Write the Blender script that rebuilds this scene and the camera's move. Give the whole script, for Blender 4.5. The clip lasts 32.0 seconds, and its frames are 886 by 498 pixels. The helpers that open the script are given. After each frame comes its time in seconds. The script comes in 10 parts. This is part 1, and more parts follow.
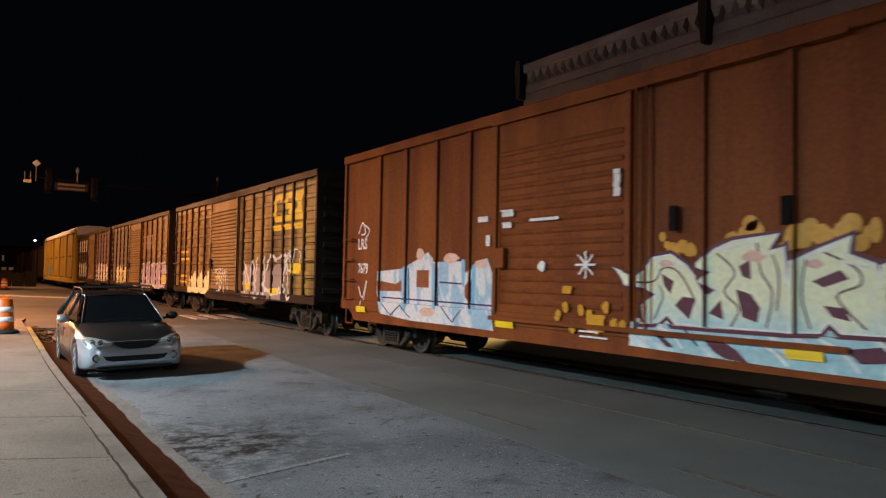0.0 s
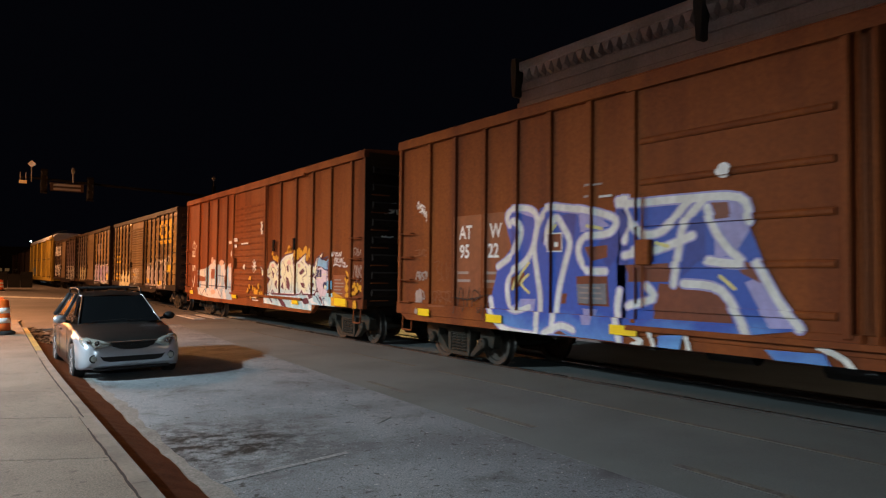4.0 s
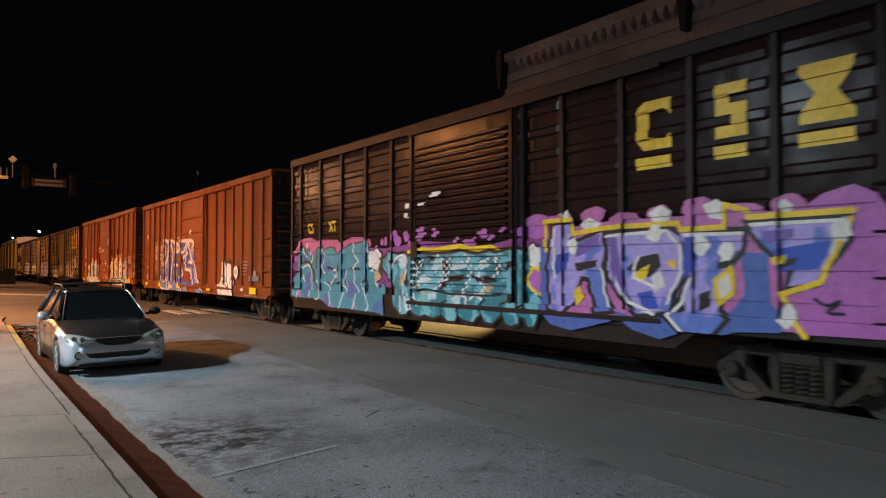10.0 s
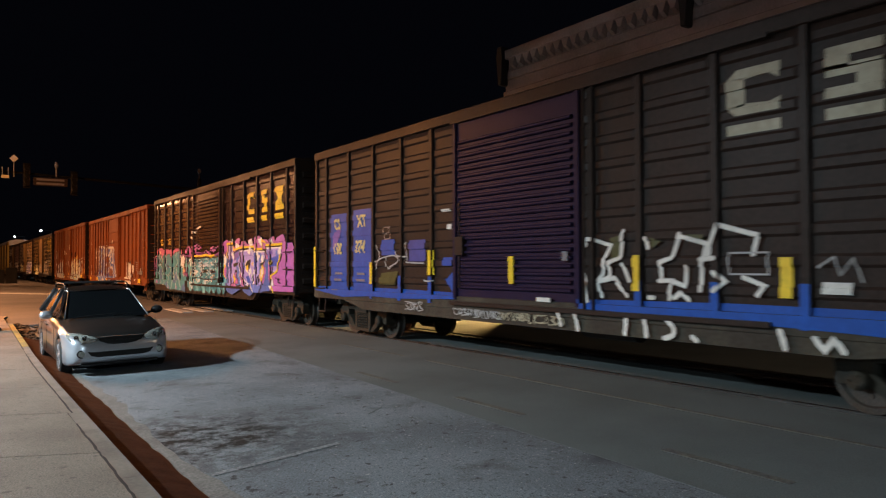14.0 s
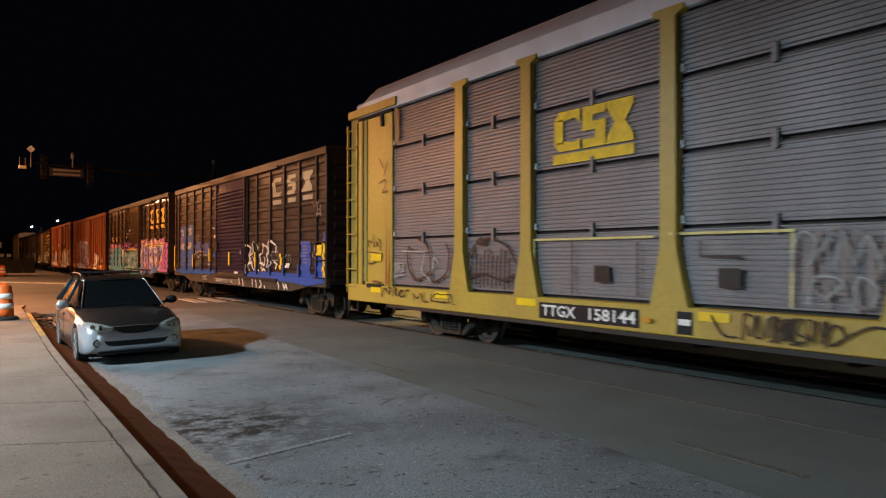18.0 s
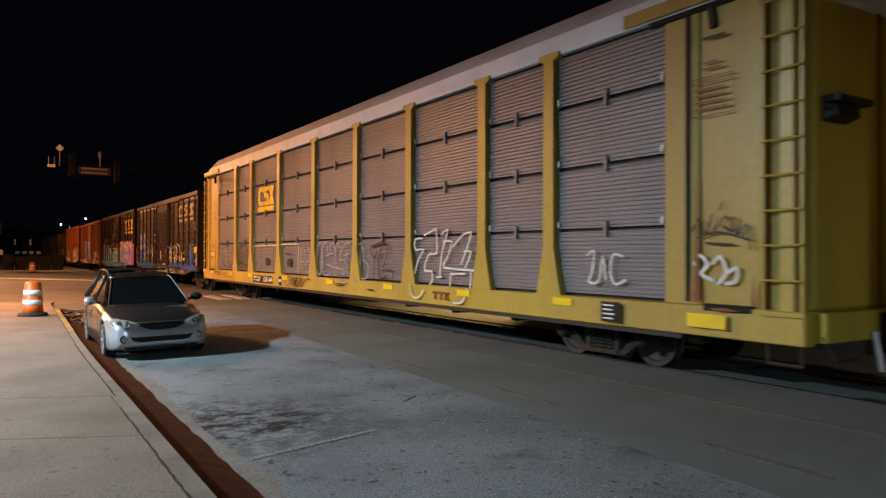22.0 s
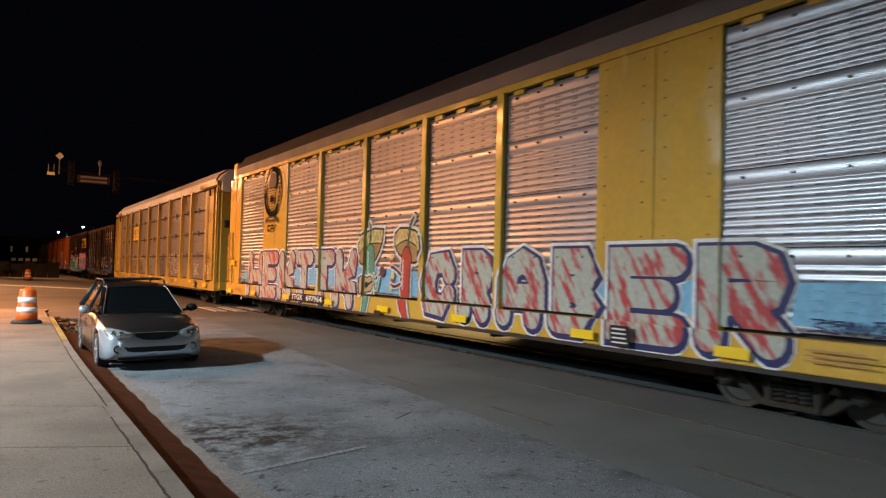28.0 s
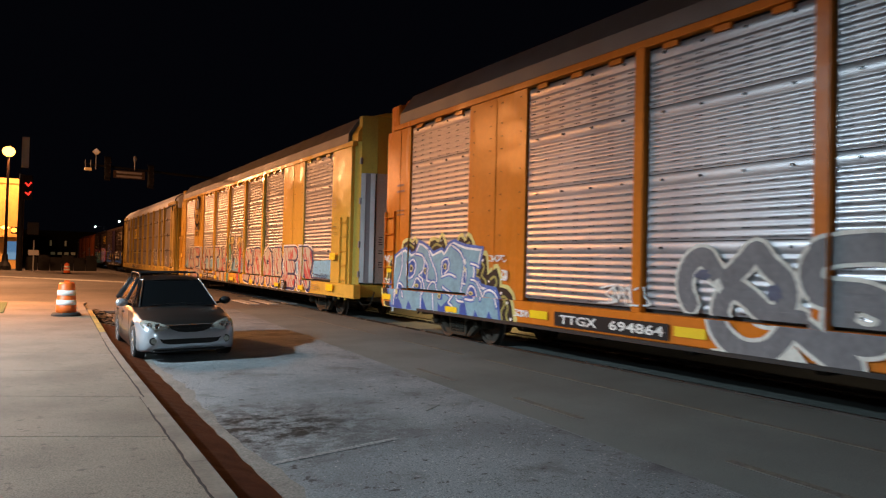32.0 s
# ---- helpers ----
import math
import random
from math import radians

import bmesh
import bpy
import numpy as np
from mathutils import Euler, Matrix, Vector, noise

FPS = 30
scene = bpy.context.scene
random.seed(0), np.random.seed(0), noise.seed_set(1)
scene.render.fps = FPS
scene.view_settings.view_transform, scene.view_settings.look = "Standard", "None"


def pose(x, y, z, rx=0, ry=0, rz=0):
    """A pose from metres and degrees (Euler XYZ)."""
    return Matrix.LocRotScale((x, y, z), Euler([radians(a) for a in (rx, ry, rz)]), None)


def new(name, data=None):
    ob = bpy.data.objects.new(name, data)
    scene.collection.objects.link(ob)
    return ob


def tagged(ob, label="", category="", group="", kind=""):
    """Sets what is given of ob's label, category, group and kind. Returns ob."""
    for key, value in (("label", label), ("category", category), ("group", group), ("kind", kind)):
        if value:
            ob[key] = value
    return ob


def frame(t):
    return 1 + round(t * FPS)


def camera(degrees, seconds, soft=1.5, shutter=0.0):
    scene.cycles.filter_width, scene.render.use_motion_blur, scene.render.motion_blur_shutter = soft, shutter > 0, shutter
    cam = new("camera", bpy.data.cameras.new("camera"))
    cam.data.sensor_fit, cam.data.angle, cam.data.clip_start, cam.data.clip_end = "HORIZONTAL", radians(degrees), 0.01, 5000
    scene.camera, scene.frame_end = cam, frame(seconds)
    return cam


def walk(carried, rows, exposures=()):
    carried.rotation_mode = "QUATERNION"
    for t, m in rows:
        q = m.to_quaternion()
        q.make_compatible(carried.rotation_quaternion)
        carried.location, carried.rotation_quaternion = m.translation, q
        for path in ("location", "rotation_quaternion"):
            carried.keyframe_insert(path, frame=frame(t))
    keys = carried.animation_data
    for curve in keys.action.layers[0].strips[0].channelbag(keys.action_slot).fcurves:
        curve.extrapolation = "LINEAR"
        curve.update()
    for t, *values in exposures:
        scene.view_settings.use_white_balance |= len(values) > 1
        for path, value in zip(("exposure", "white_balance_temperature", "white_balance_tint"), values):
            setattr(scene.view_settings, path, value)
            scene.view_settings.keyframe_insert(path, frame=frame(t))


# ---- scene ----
# Units: metres. y runs along the street and the track, x across it, the rail head is at z = 0.
# ---- camera: held in the hand on the sidewalk, it only turns ----
EYE = (0.0, 0.0, 1.72)
cam = camera(63.3, 32.0, soft=1.2, shutter=0.5)
VIEW = [  # seconds, yaw, pitch, roll
    (0.0, -33.77, 2.25, -1.04),
    (0.5, -33.76, 2.18, -1.06),
    (1.0, -33.66, 2.09, -0.75),
    (1.5, -33.68, 2.06, -0.60),
    (2.0, -33.67, 2.16, -0.72),
    (2.5, -33.81, 2.18, -0.74),
    (3.0, -33.97, 2.06, -0.69),
    (3.5, -34.07, 2.04, -0.67),
    (5.5, -33.53, 2.46, -0.77),
    (6.0, -33.50, 2.25, -0.88),
    (6.5, -33.50, 2.14, -0.84),
    (7.0, -33.67, 2.13, -0.80),
    (7.5, -34.01, 1.99, -0.69),
    (8.0, -34.79, 1.74, -0.54),
    (8.5, -35.61, 1.42, -0.32),
    (9.0, -35.83, 1.28, -0.22),
    (9.5, -35.54, 1.38, -0.13),
    (10.0, -35.03, 1.50, -0.07),
    (10.5, -34.78, 1.45, -0.08),
    (11.0, -34.66, 1.29, -0.14),
    (11.5, -34.83, 1.19, -0.21),
    (12.0, -35.00, 1.09, -0.22),
    (12.5, -35.01, 1.00, -0.18),
    (13.0, -34.95, 1.09, 0.07),
    (13.5, -34.94, 1.15, 0.17),
    (15.5, -34.67, 1.82, -0.11),
    (16.0, -34.51, 1.67, -0.20),
    (16.5, -34.48, 1.54, -0.23),
    (17.0, -34.45, 1.43, -0.17),
    (17.5, -34.21, 0.97, -0.15),
    (18.0, -33.90, 0.61, -0.07),
    (18.5, -33.43, 0.11, 0.15),
    (19.0, -32.92, 0.03, 0.28),
    (19.5, -32.71, 0.08, 0.20),
    (20.0, -32.62, -0.00, 0.02),
    (20.5, -32.52, -0.09, 0.09),
    (21.0, -32.25, 0.27, 0.15),
    (21.5, -32.06, 0.41, -0.05),
    (22.0, -32.14, 0.44, -0.18),
    (22.5, -33.04, 0.17, -0.45),
    (23.0, -36.19, 1.37, -1.41),
    (23.5, -42.02, 2.28, -2.65),
    (24.0, -44.89, 2.38, -2.79),
    (24.5, -45.15, 2.14, -2.92),
    (25.0, -42.44, 1.76, -1.93),
    (25.5, -39.07, 1.12, -1.61),
    (27.5, -32.99, 1.24, -1.39),
    (28.0, -32.38, 1.79, -1.53),
    (28.5, -31.84, 1.81, -1.18),
    (29.0, -31.11, 1.80, -0.95),
    (29.5, -30.55, 1.52, -1.25),
    (30.0, -30.31, 1.13, -1.63),
    (30.5, -30.11, 0.59, -1.58),
    (31.0, -30.23, 1.04, -1.69),
    (31.5, -30.30, 1.28, -1.94),
    (32.0, -30.01, 1.15, -1.39),
]
walk(cam, [(t, pose(*EYE, 90 + pitch, roll, yaw)) for t, yaw, pitch, roll in VIEW], exposures=[(0.0, 0.0), (32.0, 0.0)])

# ---- night sky and lamps ----
world = bpy.data.worlds.new("night")
scene.world = world
world.use_nodes = True
world.node_tree.nodes["Background"].inputs[0].default_value = (0.25, 0.28, 0.5, 1)
world.node_tree.nodes["Background"].inputs[1].default_value = 0.004

WHITE, SODIUM, AMBER, PALE = (0.73, 0.925, 1.03), (1.0, 0.365, 0.105), (1.0, 0.43, 0.18), (1.0, 0.72, 0.5)
YARD = (1.0, 0.58, 0.2)


def lamp(name, x, y, z, watts, colour, size=0.45, flat=True, spread=165):
    """A flat downward panel, or a globe."""
    data = bpy.data.lights.new(name, "AREA" if flat else "POINT")
    data.energy, data.color = watts, colour
    if flat:
        data.shape, data.size, data.spread = "DISK", size, radians(spread)
    else:
        data.shadow_soft_size = size
    ob = new(name, data)
    ob.location = (x, y, z)
    return ob


LAMPS_WHITE = [(-11.3, 14.9, 8.6, 12000, 164), (-12.0, -24.0, 7.2, 15500, 172)]
LAMPS_FAR = [(14.4, 200.0, 8.9), (16.9, 170.0, 9.2)]
# The last entry is an added, unseen lamp that brightens the parapet building.
LAMPS_SODIUM_AND_FILL = [(-5.0, 29.5, 8.5, 7500), (-7.0, 50.0, 8.5, 9000), (15.6, 17.9, 8.0, 1200), (12.2, -5.0, 9.5, 420)]
GLOBES = [(-2.0, 85.0, 12.0, 14500)]
for x, y, z, w, spread in LAMPS_WHITE:
    lamp("white_light", x, y, z - 0.12, w, WHITE, 1.1, spread=spread)
for x, y, z, w in LAMPS_SODIUM_AND_FILL:
    lamp("sodium_or_fill_light", x, y, z - 0.12, w, AMBER if y > 40 else PALE if y < 0 else YARD if x > 0 else SODIUM, 0.5, True, 92 if x > 15 else 176)
for x, y, z in LAMPS_FAR:
    lamp("far_light", x, y, z - 0.3, 7000, WHITE, 0.4, True, 170)
for x, y, z, w in GLOBES:
    lamp("globe_light", x, y, z, w, AMBER, 0.5, False)


# ---- materials ----
def mat(name, col, rough=0.6, metal=0.0, var=0.3, scale=1.2, fine=40, bump=0.15, tint=None, tint_amt=0.35, stretch=(1, 1, 1), random_amt=0.0, emit=0.0, spec=0.5):
    """Painted or raw surface: base colour, a second tint in large blotches, fine grain, slight relief."""
    m = bpy.data.materials.new(name)
    m.use_nodes = True
    nt = m.node_tree
    n, l = nt.nodes, nt.links
    b = n["Principled BSDF"]
    b.inputs["Roughness"].default_value, b.inputs["Metallic"].default_value = rough, metal
    b.inputs["Specular IOR Level"].default_value = spec
    tc = n.new("ShaderNodeTexCoord")
    mp = n.new("ShaderNodeMapping")
    mp.inputs["Scale"].default_value = stretch
    l.new(tc.outputs["Object"], mp.inputs[0])
    big, small = n.new("ShaderNodeTexNoise"), n.new("ShaderNodeTexNoise")
    big.inputs["Scale"].default_value, big.inputs["Detail"].default_value = scale, 6
    small.inputs["Scale"].default_value, small.inputs["Detail"].default_value = fine, 4
    l.new(mp.outputs[0], big.inputs["Vector"]), l.new(tc.outputs["Object"], small.inputs["Vector"])
    ramp = n.new("ShaderNodeValToRGB")
    ramp.color_ramp.elements[0].position, ramp.color_ramp.elements[1].position = 0.42, 0.68
    l.new(big.outputs[0], ramp.inputs[0])
    t = tint or tuple(c * 0.55 for c in col)
    mix = n.new("ShaderNodeMix")
    mix.data_type = "RGBA"
    mix.inputs[6].default_value, mix.inputs[7].default_value = (*col, 1), (*(a * (1 - tint_amt) + c * tint_amt for a, c in zip(col, t)), 1)
    l.new(ramp.outputs[0], mix.inputs[0])
    mr = n.new("ShaderNodeMapRange")
    mr.inputs[1].default_value, mr.inputs[2].default_value = 0.3, 0.7
    mr.inputs[3].default_value, mr.inputs[4].default_value = 1 - var, 1 + var * 0.6
    l.new(small.outputs[0], mr.inputs[0])
    hs = n.new("ShaderNodeHueSaturation")
    l.new(mix.outputs[2], hs.inputs["Color"])
    if random_amt:
        oi, rr, mul = n.new("ShaderNodeObjectInfo"), n.new("ShaderNodeMapRange"), n.new("ShaderNodeMath")
        rr.inputs[3].default_value, rr.inputs[4].default_value = 1 - random_amt, 1 + random_amt
        mul.operation = "MULTIPLY"
        l.new(oi.outputs["Random"], rr.inputs[0]), l.new(rr.outputs[0], mul.inputs[0]), l.new(mr.outputs[0], mul.inputs[1])
        l.new(mul.outputs[0], hs.inputs["Value"])
    else:
        l.new(mr.outputs[0], hs.inputs["Value"])
    l.new(hs.outputs[0], b.inputs["Base Color"])
    rg = n.new("ShaderNodeMapRange")
    rg.inputs[3].default_value, rg.inputs[4].default_value = (rough, rough) if rough < 0.1 or var < 0.04 else (max(rough - 0.12, 0.05), min(rough + 0.15, 1))
    l.new(big.outputs[0], rg.inputs[0]), l.new(rg.outputs[0], b.inputs["Roughness"])
    if bump:
        bp = n.new("ShaderNodeBump")
        bp.inputs["Strength"].default_value, bp.inputs["Distance"].default_value = bump, 0.01
        l.new(small.outputs[0], bp.inputs["Height"]), l.new(bp.outputs[0], b.inputs["Normal"])
    if emit:
        b.inputs["Emission Color"].default_value, b.inputs["Emission Strength"].default_value = (*col, 1), emit
    return m


STREAK = (1, 1, 0.12)
M = {
    "lane_dark": mat("dark_asphalt", (0.102, 0.118, 0.115), 0.8, var=0.25, scale=0.5, fine=70, bump=0.3, tint=(0.070, 0.083, 0.079), tint_amt=0.9),
    "crossing": mat("grey_asphalt", (0.085, 0.08, 0.078), 0.85, var=0.25, scale=0.3, fine=50, bump=0.3, tint=(0.05, 0.05, 0.05), tint_amt=0.8),
    "kerb": mat("kerb_concrete", (0.150, 0.134, 0.113), 0.85, var=0.15, scale=2, fine=30, bump=0.2, tint=(0.085, 0.077, 0.064), tint_amt=0.7),
    "gutter": mat("gutter_concrete", (0.150, 0.146, 0.134), 0.9, var=0.45, scale=2.5, fine=40, bump=0.2, tint=(0.10, 0.09, 0.08), tint_amt=0.7),
    "dash": mat("worn_yellow_dash", (0.098, 0.094, 0.074), 0.8, var=0.5, scale=5, fine=25, tint=(0.08, 0.08, 0.08), tint_amt=1.0),
    "yellow_line": mat("faded_yellow_marking", (0.115, 0.108, 0.08), 0.8, var=0.5, scale=4, fine=25, tint=(0.06, 0.06, 0.06), tint_amt=0.9),
    "white_line": mat("faded_white_marking", (0.4, 0.4, 0.38), 0.8, var=0.4, scale=3, fine=30, tint=(0.15, 0.15, 0.15), tint_amt=0.8),
    "bay_line": mat("worn_bay_marking", (0.19, 0.20, 0.205), 0.85, var=0.6, scale=4, fine=30, bump=0.4, tint=(0.17, 0.175, 0.185), tint_amt=1.0),
    # The kerb's orange-tinted shade, put into this strip's colour.
    "silt": mat("red_brown_kerb_shade", (0.058, 0.0150, 0.0048), 0.9, spec=0.08, var=0.4, scale=5, fine=60, bump=0.4, tint=(0.040, 0.0105, 0.0034), tint_amt=0.8),
    "rail": mat("rail_steel", (0.13, 0.125, 0.12), 0.25, 0.9, var=0.2),
    "kerb_yellow": mat("worn_yellow_kerb_paint", (0.34, 0.25, 0.05), 0.8, var=0.4, scale=4, fine=25, tint=(0.12, 0.10, 0.07), tint_amt=0.9),
    "leaves": mat("wet_brown_leaves", (0.045, 0.026, 0.014), 0.6, var=0.5, scale=8, fine=30, tint=(0.02, 0.012, 0.008), tint_amt=0.9),
    "grass": mat("night_grass", (0.05, 0.09, 0.03), 0.9, var=0.5, scale=3, fine=80),
    "black": mat("black_steel", (0.012, 0.012, 0.013), 0.6, 0.2, var=0.3),
    "truck": mat("grimy_cast_steel", (0.019, 0.0175, 0.013), 0.75, 0.0, var=0.45, scale=4, tint=(0.04, 0.03, 0.018), tint_amt=0.9, bump=0.4, spec=0.3),
    # Boxcar ends: near-black, far darker than the side paint.
    "near_black": mat("dark_end_paint", (0.022, 0.013, 0.010), 0.85, var=0.3, scale=1.5, fine=20, tint=(0.012, 0.009, 0.008), tint_amt=0.8, spec=0.15, stretch=STREAK),
    "wheel": mat("worn_wheel_steel", (0.035, 0.03, 0.024), 0.65, 0.2, var=0.4, scale=5, tint=(0.05, 0.033, 0.02), tint_amt=0.8),
    "tread": mat("polished_wheel_tread", (0.09, 0.086, 0.08), 0.4, 0.9, var=0.1),
    "red_a": mat("oxide_red_paint", (0.200, 0.0545, 0.0135), 0.6, spec=0.1, var=0.2, scale=1.3, fine=22, bump=0.1, tint=(0.10, 0.026, 0.012), tint_amt=0.85, stretch=STREAK),
    "red_b": mat("rust_red_paint", (0.212, 0.0575, 0.0135), 0.6, spec=0.1, var=0.2, scale=1.4, fine=22, bump=0.1, tint=(0.11, 0.03, 0.014), tint_amt=0.85, stretch=STREAK),
    "brown": mat("dark_brown_paint", (0.023, 0.0115, 0.0105), 0.24, spec=0.05, var=0.2, scale=1.0, fine=16, bump=0.06, tint=(0.012, 0.008, 0.008), tint_amt=0.8, stretch=STREAK),
    # Darker copy of the brown: the posts' shade is put into the colour.
    "brown_post": mat("shaded_brown_paint", (0.011, 0.008, 0.008), 0.5, spec=0.15, var=0.2, scale=1.0, fine=16, bump=0.06, tint=(0.018, 0.012, 0.011), tint_amt=0.7, stretch=STREAK),
    "umber": mat("weathered_umber_paint", (0.034, 0.0222, 0.0180), 0.4, spec=0.07, var=0.25, scale=1.0, fine=16, bump=0.08, tint=(0.03, 0.024, 0.022), tint_amt=0.8, stretch=STREAK),
    # Bright upright tint streaks: orange lamp gleam put into the brown.
    "faded": mat("gleam_streaked_brown_paint", (0.10, 0.064, 0.026), 0.4, spec=0.3, var=0.3, scale=1.6, fine=16, bump=0.1, tint=(0.36, 0.225, 0.05), tint_amt=1.0, stretch=(1, 1, 0.22)),
    # Golden tint streaks: lamp gleam put into the violet-grey colour.
    "violet_grey": mat("gold_streaked_violet_grey_paint", (0.125, 0.11, 0.12), 0.5, spec=0.2, var=0.25, scale=1.4, fine=16, bump=0.1, tint=(0.25, 0.17, 0.075), tint_amt=0.9, stretch=(1, 1, 0.2)),
    "tan_door": mat("faded_tan_door_paint", (0.25, 0.155, 0.055), 0.5, var=0.2, scale=1.0, fine=16, tint=(0.15, 0.095, 0.04), tint_amt=0.8, stretch=STREAK),
    "cocoa": mat("cocoa_brown_paint", (0.07, 0.038, 0.02), 0.5, spec=0.2, var=0.2, scale=1.2, fine=16, tint=(0.12, 0.07, 0.03), tint_amt=0.8, stretch=STREAK),
    "purple_grey": mat("oxidised_purple_door", (0.019, 0.0135, 0.036), 0.4, spec=0.06, var=0.2, tint=(0.026, 0.014, 0.03), tint_amt=0.7, stretch=STREAK),
    "ochre": mat("ochre_yellow_paint", (0.42, 0.30, 0.046), 0.42, var=0.1, scale=0.8, fine=12, bump=0.04, tint=(0.30, 0.18, 0.04), tint_amt=0.6, stretch=STREAK),
    "amber": mat("amber_yellow_paint", (0.62, 0.385, 0.065), 0.2, spec=0.4, var=0.07, scale=0.7, fine=10, bump=0.03, tint=(0.42, 0.24, 0.03), tint_amt=0.5, stretch=STREAK),
    "orange": mat("orange_paint", (0.60, 0.17, 0.018), 0.28, spec=0.15, var=0.08, scale=0.7, fine=10, bump=0.03, tint=(0.42, 0.12, 0.02), tint_amt=0.5, stretch=STREAK),
    "galv": mat("dull_galvanised_sheet", (0.193, 0.184, 0.198), 0.5, 0.25, var=0.15, scale=0.8, fine=20, tint=(0.15, 0.147, 0.158), tint_amt=0.7, stretch=(1, 1, 0.3)),
    "silver": mat("bright_galvanised_sheet", (0.33, 0.335, 0.365), 0.36, 0.72, var=0.12, scale=1.2, fine=25, bump=0.05, tint=(0.39, 0.385, 0.40), tint_amt=0.6, stretch=(1, 1, 0.4)),
    "grime": mat("grimy_grey_sill", (0.040, 0.034, 0.027), 0.7, var=0.3, scale=1.6, fine=18, tint=(0.075, 0.068, 0.05), tint_amt=0.8, stretch=(1, 1, 0.4), spec=0.15),
    "olive": mat("greenish_ochre_paint", (0.27, 0.235, 0.055), 0.5, var=0.15, scale=1.0, fine=14, tint=(0.20, 0.15, 0.03), tint_amt=0.7, stretch=STREAK, spec=0.3),
    # Duller end paints: the weak light on the ends is put into colour.
    "end_door": mat("dimmed_grey_end_door", (0.33, 0.345, 0.32), 0.6, var=0.25, scale=1.2, tint=(0.2, 0.2, 0.18), tint_amt=0.8, stretch=STREAK, spec=0.25),
    "end_ochre": mat("dimmed_ochre_end_paint", (0.40, 0.30, 0.045), 0.6, var=0.25, scale=1.2, tint=(0.22, 0.17, 0.035), tint_amt=0.8, stretch=STREAK, spec=0.25),
    "roof_white": mat("off_white_roof", (0.72, 0.78, 0.90), 0.5, var=0.08, tint=(0.55, 0.58, 0.66), tint_amt=0.6),
    "roof_grey": mat("grey_roof", (0.10, 0.10, 0.105), 0.5, 0.2, var=0.15),
    "ghost_plate": mat("dull_sign_sheeting", (0.16, 0.16, 0.175), 0.5, var=0.1, bump=0),
    "end_grey": mat("grey_end_door", (0.50, 0.54, 0.56), 0.45, 0.1, var=0.1),
    "reflector": mat("yellow_reflector_sheeting", (0.85, 0.58, 0.01), 0.35, var=0.05, bump=0),
    "hole": mat("dark_gap", (0.006, 0.006, 0.006), 0.9, var=0.1, bump=0),
    "plaster": mat("pale_painted_brick", (0.36, 0.275, 0.255), 0.85, var=0.12, scale=0.6, fine=14, bump=0.2, tint=(0.16, 0.14, 0.13), tint_amt=0.6),
    "white_wood": mat("white_painted_wood", (0.72, 0.72, 0.74), 0.6, var=0.08, scale=2, fine=20, bump=0.05, tint=(0.5, 0.5, 0.5), tint_amt=0.5),
    "ochre_wall": mat("yellow_brick_wall", (0.68, 0.42, 0.12), 0.85, var=0.2, scale=1.5, fine=10),
    "matt": mat("matt_black", (0.008, 0.008, 0.008), 0.95, var=0.1, bump=0, spec=0.1),
    "glass": mat("dark_window_glass", (0.006, 0.007, 0.008), 0.05, spec=0.35, var=0.05, bump=0),
    # One silver paint in two copies: browner shaded faces, paler lit faces.
    "silver_car": mat("silver_car_paint", (0.25, 0.228, 0.215), 0.28, 0.95, var=0.03, bump=0),
    "bumper": mat("lit_silver_paint", (0.42, 0.44, 0.48), 0.28, 0.5, var=0.03, bump=0),
    "rubber": mat("tyre_rubber", (0.018, 0.018, 0.018), 0.8, var=0.2),
    "chrome": mat("bright_metal", (0.7, 0.7, 0.7), 0.15, 1.0, var=0.03, bump=0),
    "plastic": mat("black_plastic", (0.018, 0.018, 0.019), 0.5, var=0.1, bump=0, spec=0.2),
    "lens": mat("headlamp_lens", (0.42, 0.43, 0.39), 0.1, 0.5, var=0.3, scale=12, bump=0),
    "cone": mat("orange_plastic", (0.75, 0.13, 0.015), 0.45, var=0.08, bump=0.03, tint=(0.5, 0.1, 0.02), tint_amt=0.4),
    "white_sheet": mat("white_reflective_band", (0.78, 0.78, 0.76), 0.4, var=0.05, bump=0),
    "glow_white": mat("lit_white_lens", (0.9, 0.95, 1.0), 0.4, var=0.0, bump=0, emit=14),
    "glow_sodium": mat("lit_sodium_globe", (1.0, 0.40, 0.07), 0.4, var=0.0, bump=0, emit=8.0),
    "glow_red": mat("lit_red_signal", (1.0, 0.03, 0.02), 0.4, var=0.0, bump=0, emit=2.5),
    "glow_orange": mat("lit_orange_hand", (1.0, 0.3, 0.04), 0.4, var=0.0, bump=0, emit=5),
    "dim_glow": mat("dim_warm_glow", (0.6, 0.5, 0.25), 0.4, var=0.0, bump=0, emit=0.05),
    "glow_blue": mat("lit_blue_shop_sign", (0.08, 0.25, 0.5), 0.4, var=0.3, scale=6, bump=0, emit=0.6),
}


def rippled(m, size, depth):
    """Large shallow dents, as thin sheet steel has, laid under the fine relief."""
    n, l = m.node_tree.nodes, m.node_tree.links
    t, b = n.new("ShaderNodeTexNoise"), n.new("ShaderNodeBump")
    t.inputs["Scale"].default_value, t.inputs["Detail"].default_value = size, 1
    b.inputs["Strength"].default_value, b.inputs["Distance"].default_value = 1.0, depth
    tc = [x for x in n if x.type == "TEX_COORD"][0]
    l.new(tc.outputs["Object"], t.inputs["Vector"]), l.new(t.outputs[0], b.inputs["Height"])
    l.new(b.outputs[0], [x for x in n if x.type == "BUMP" and x != b][0].inputs["Normal"])


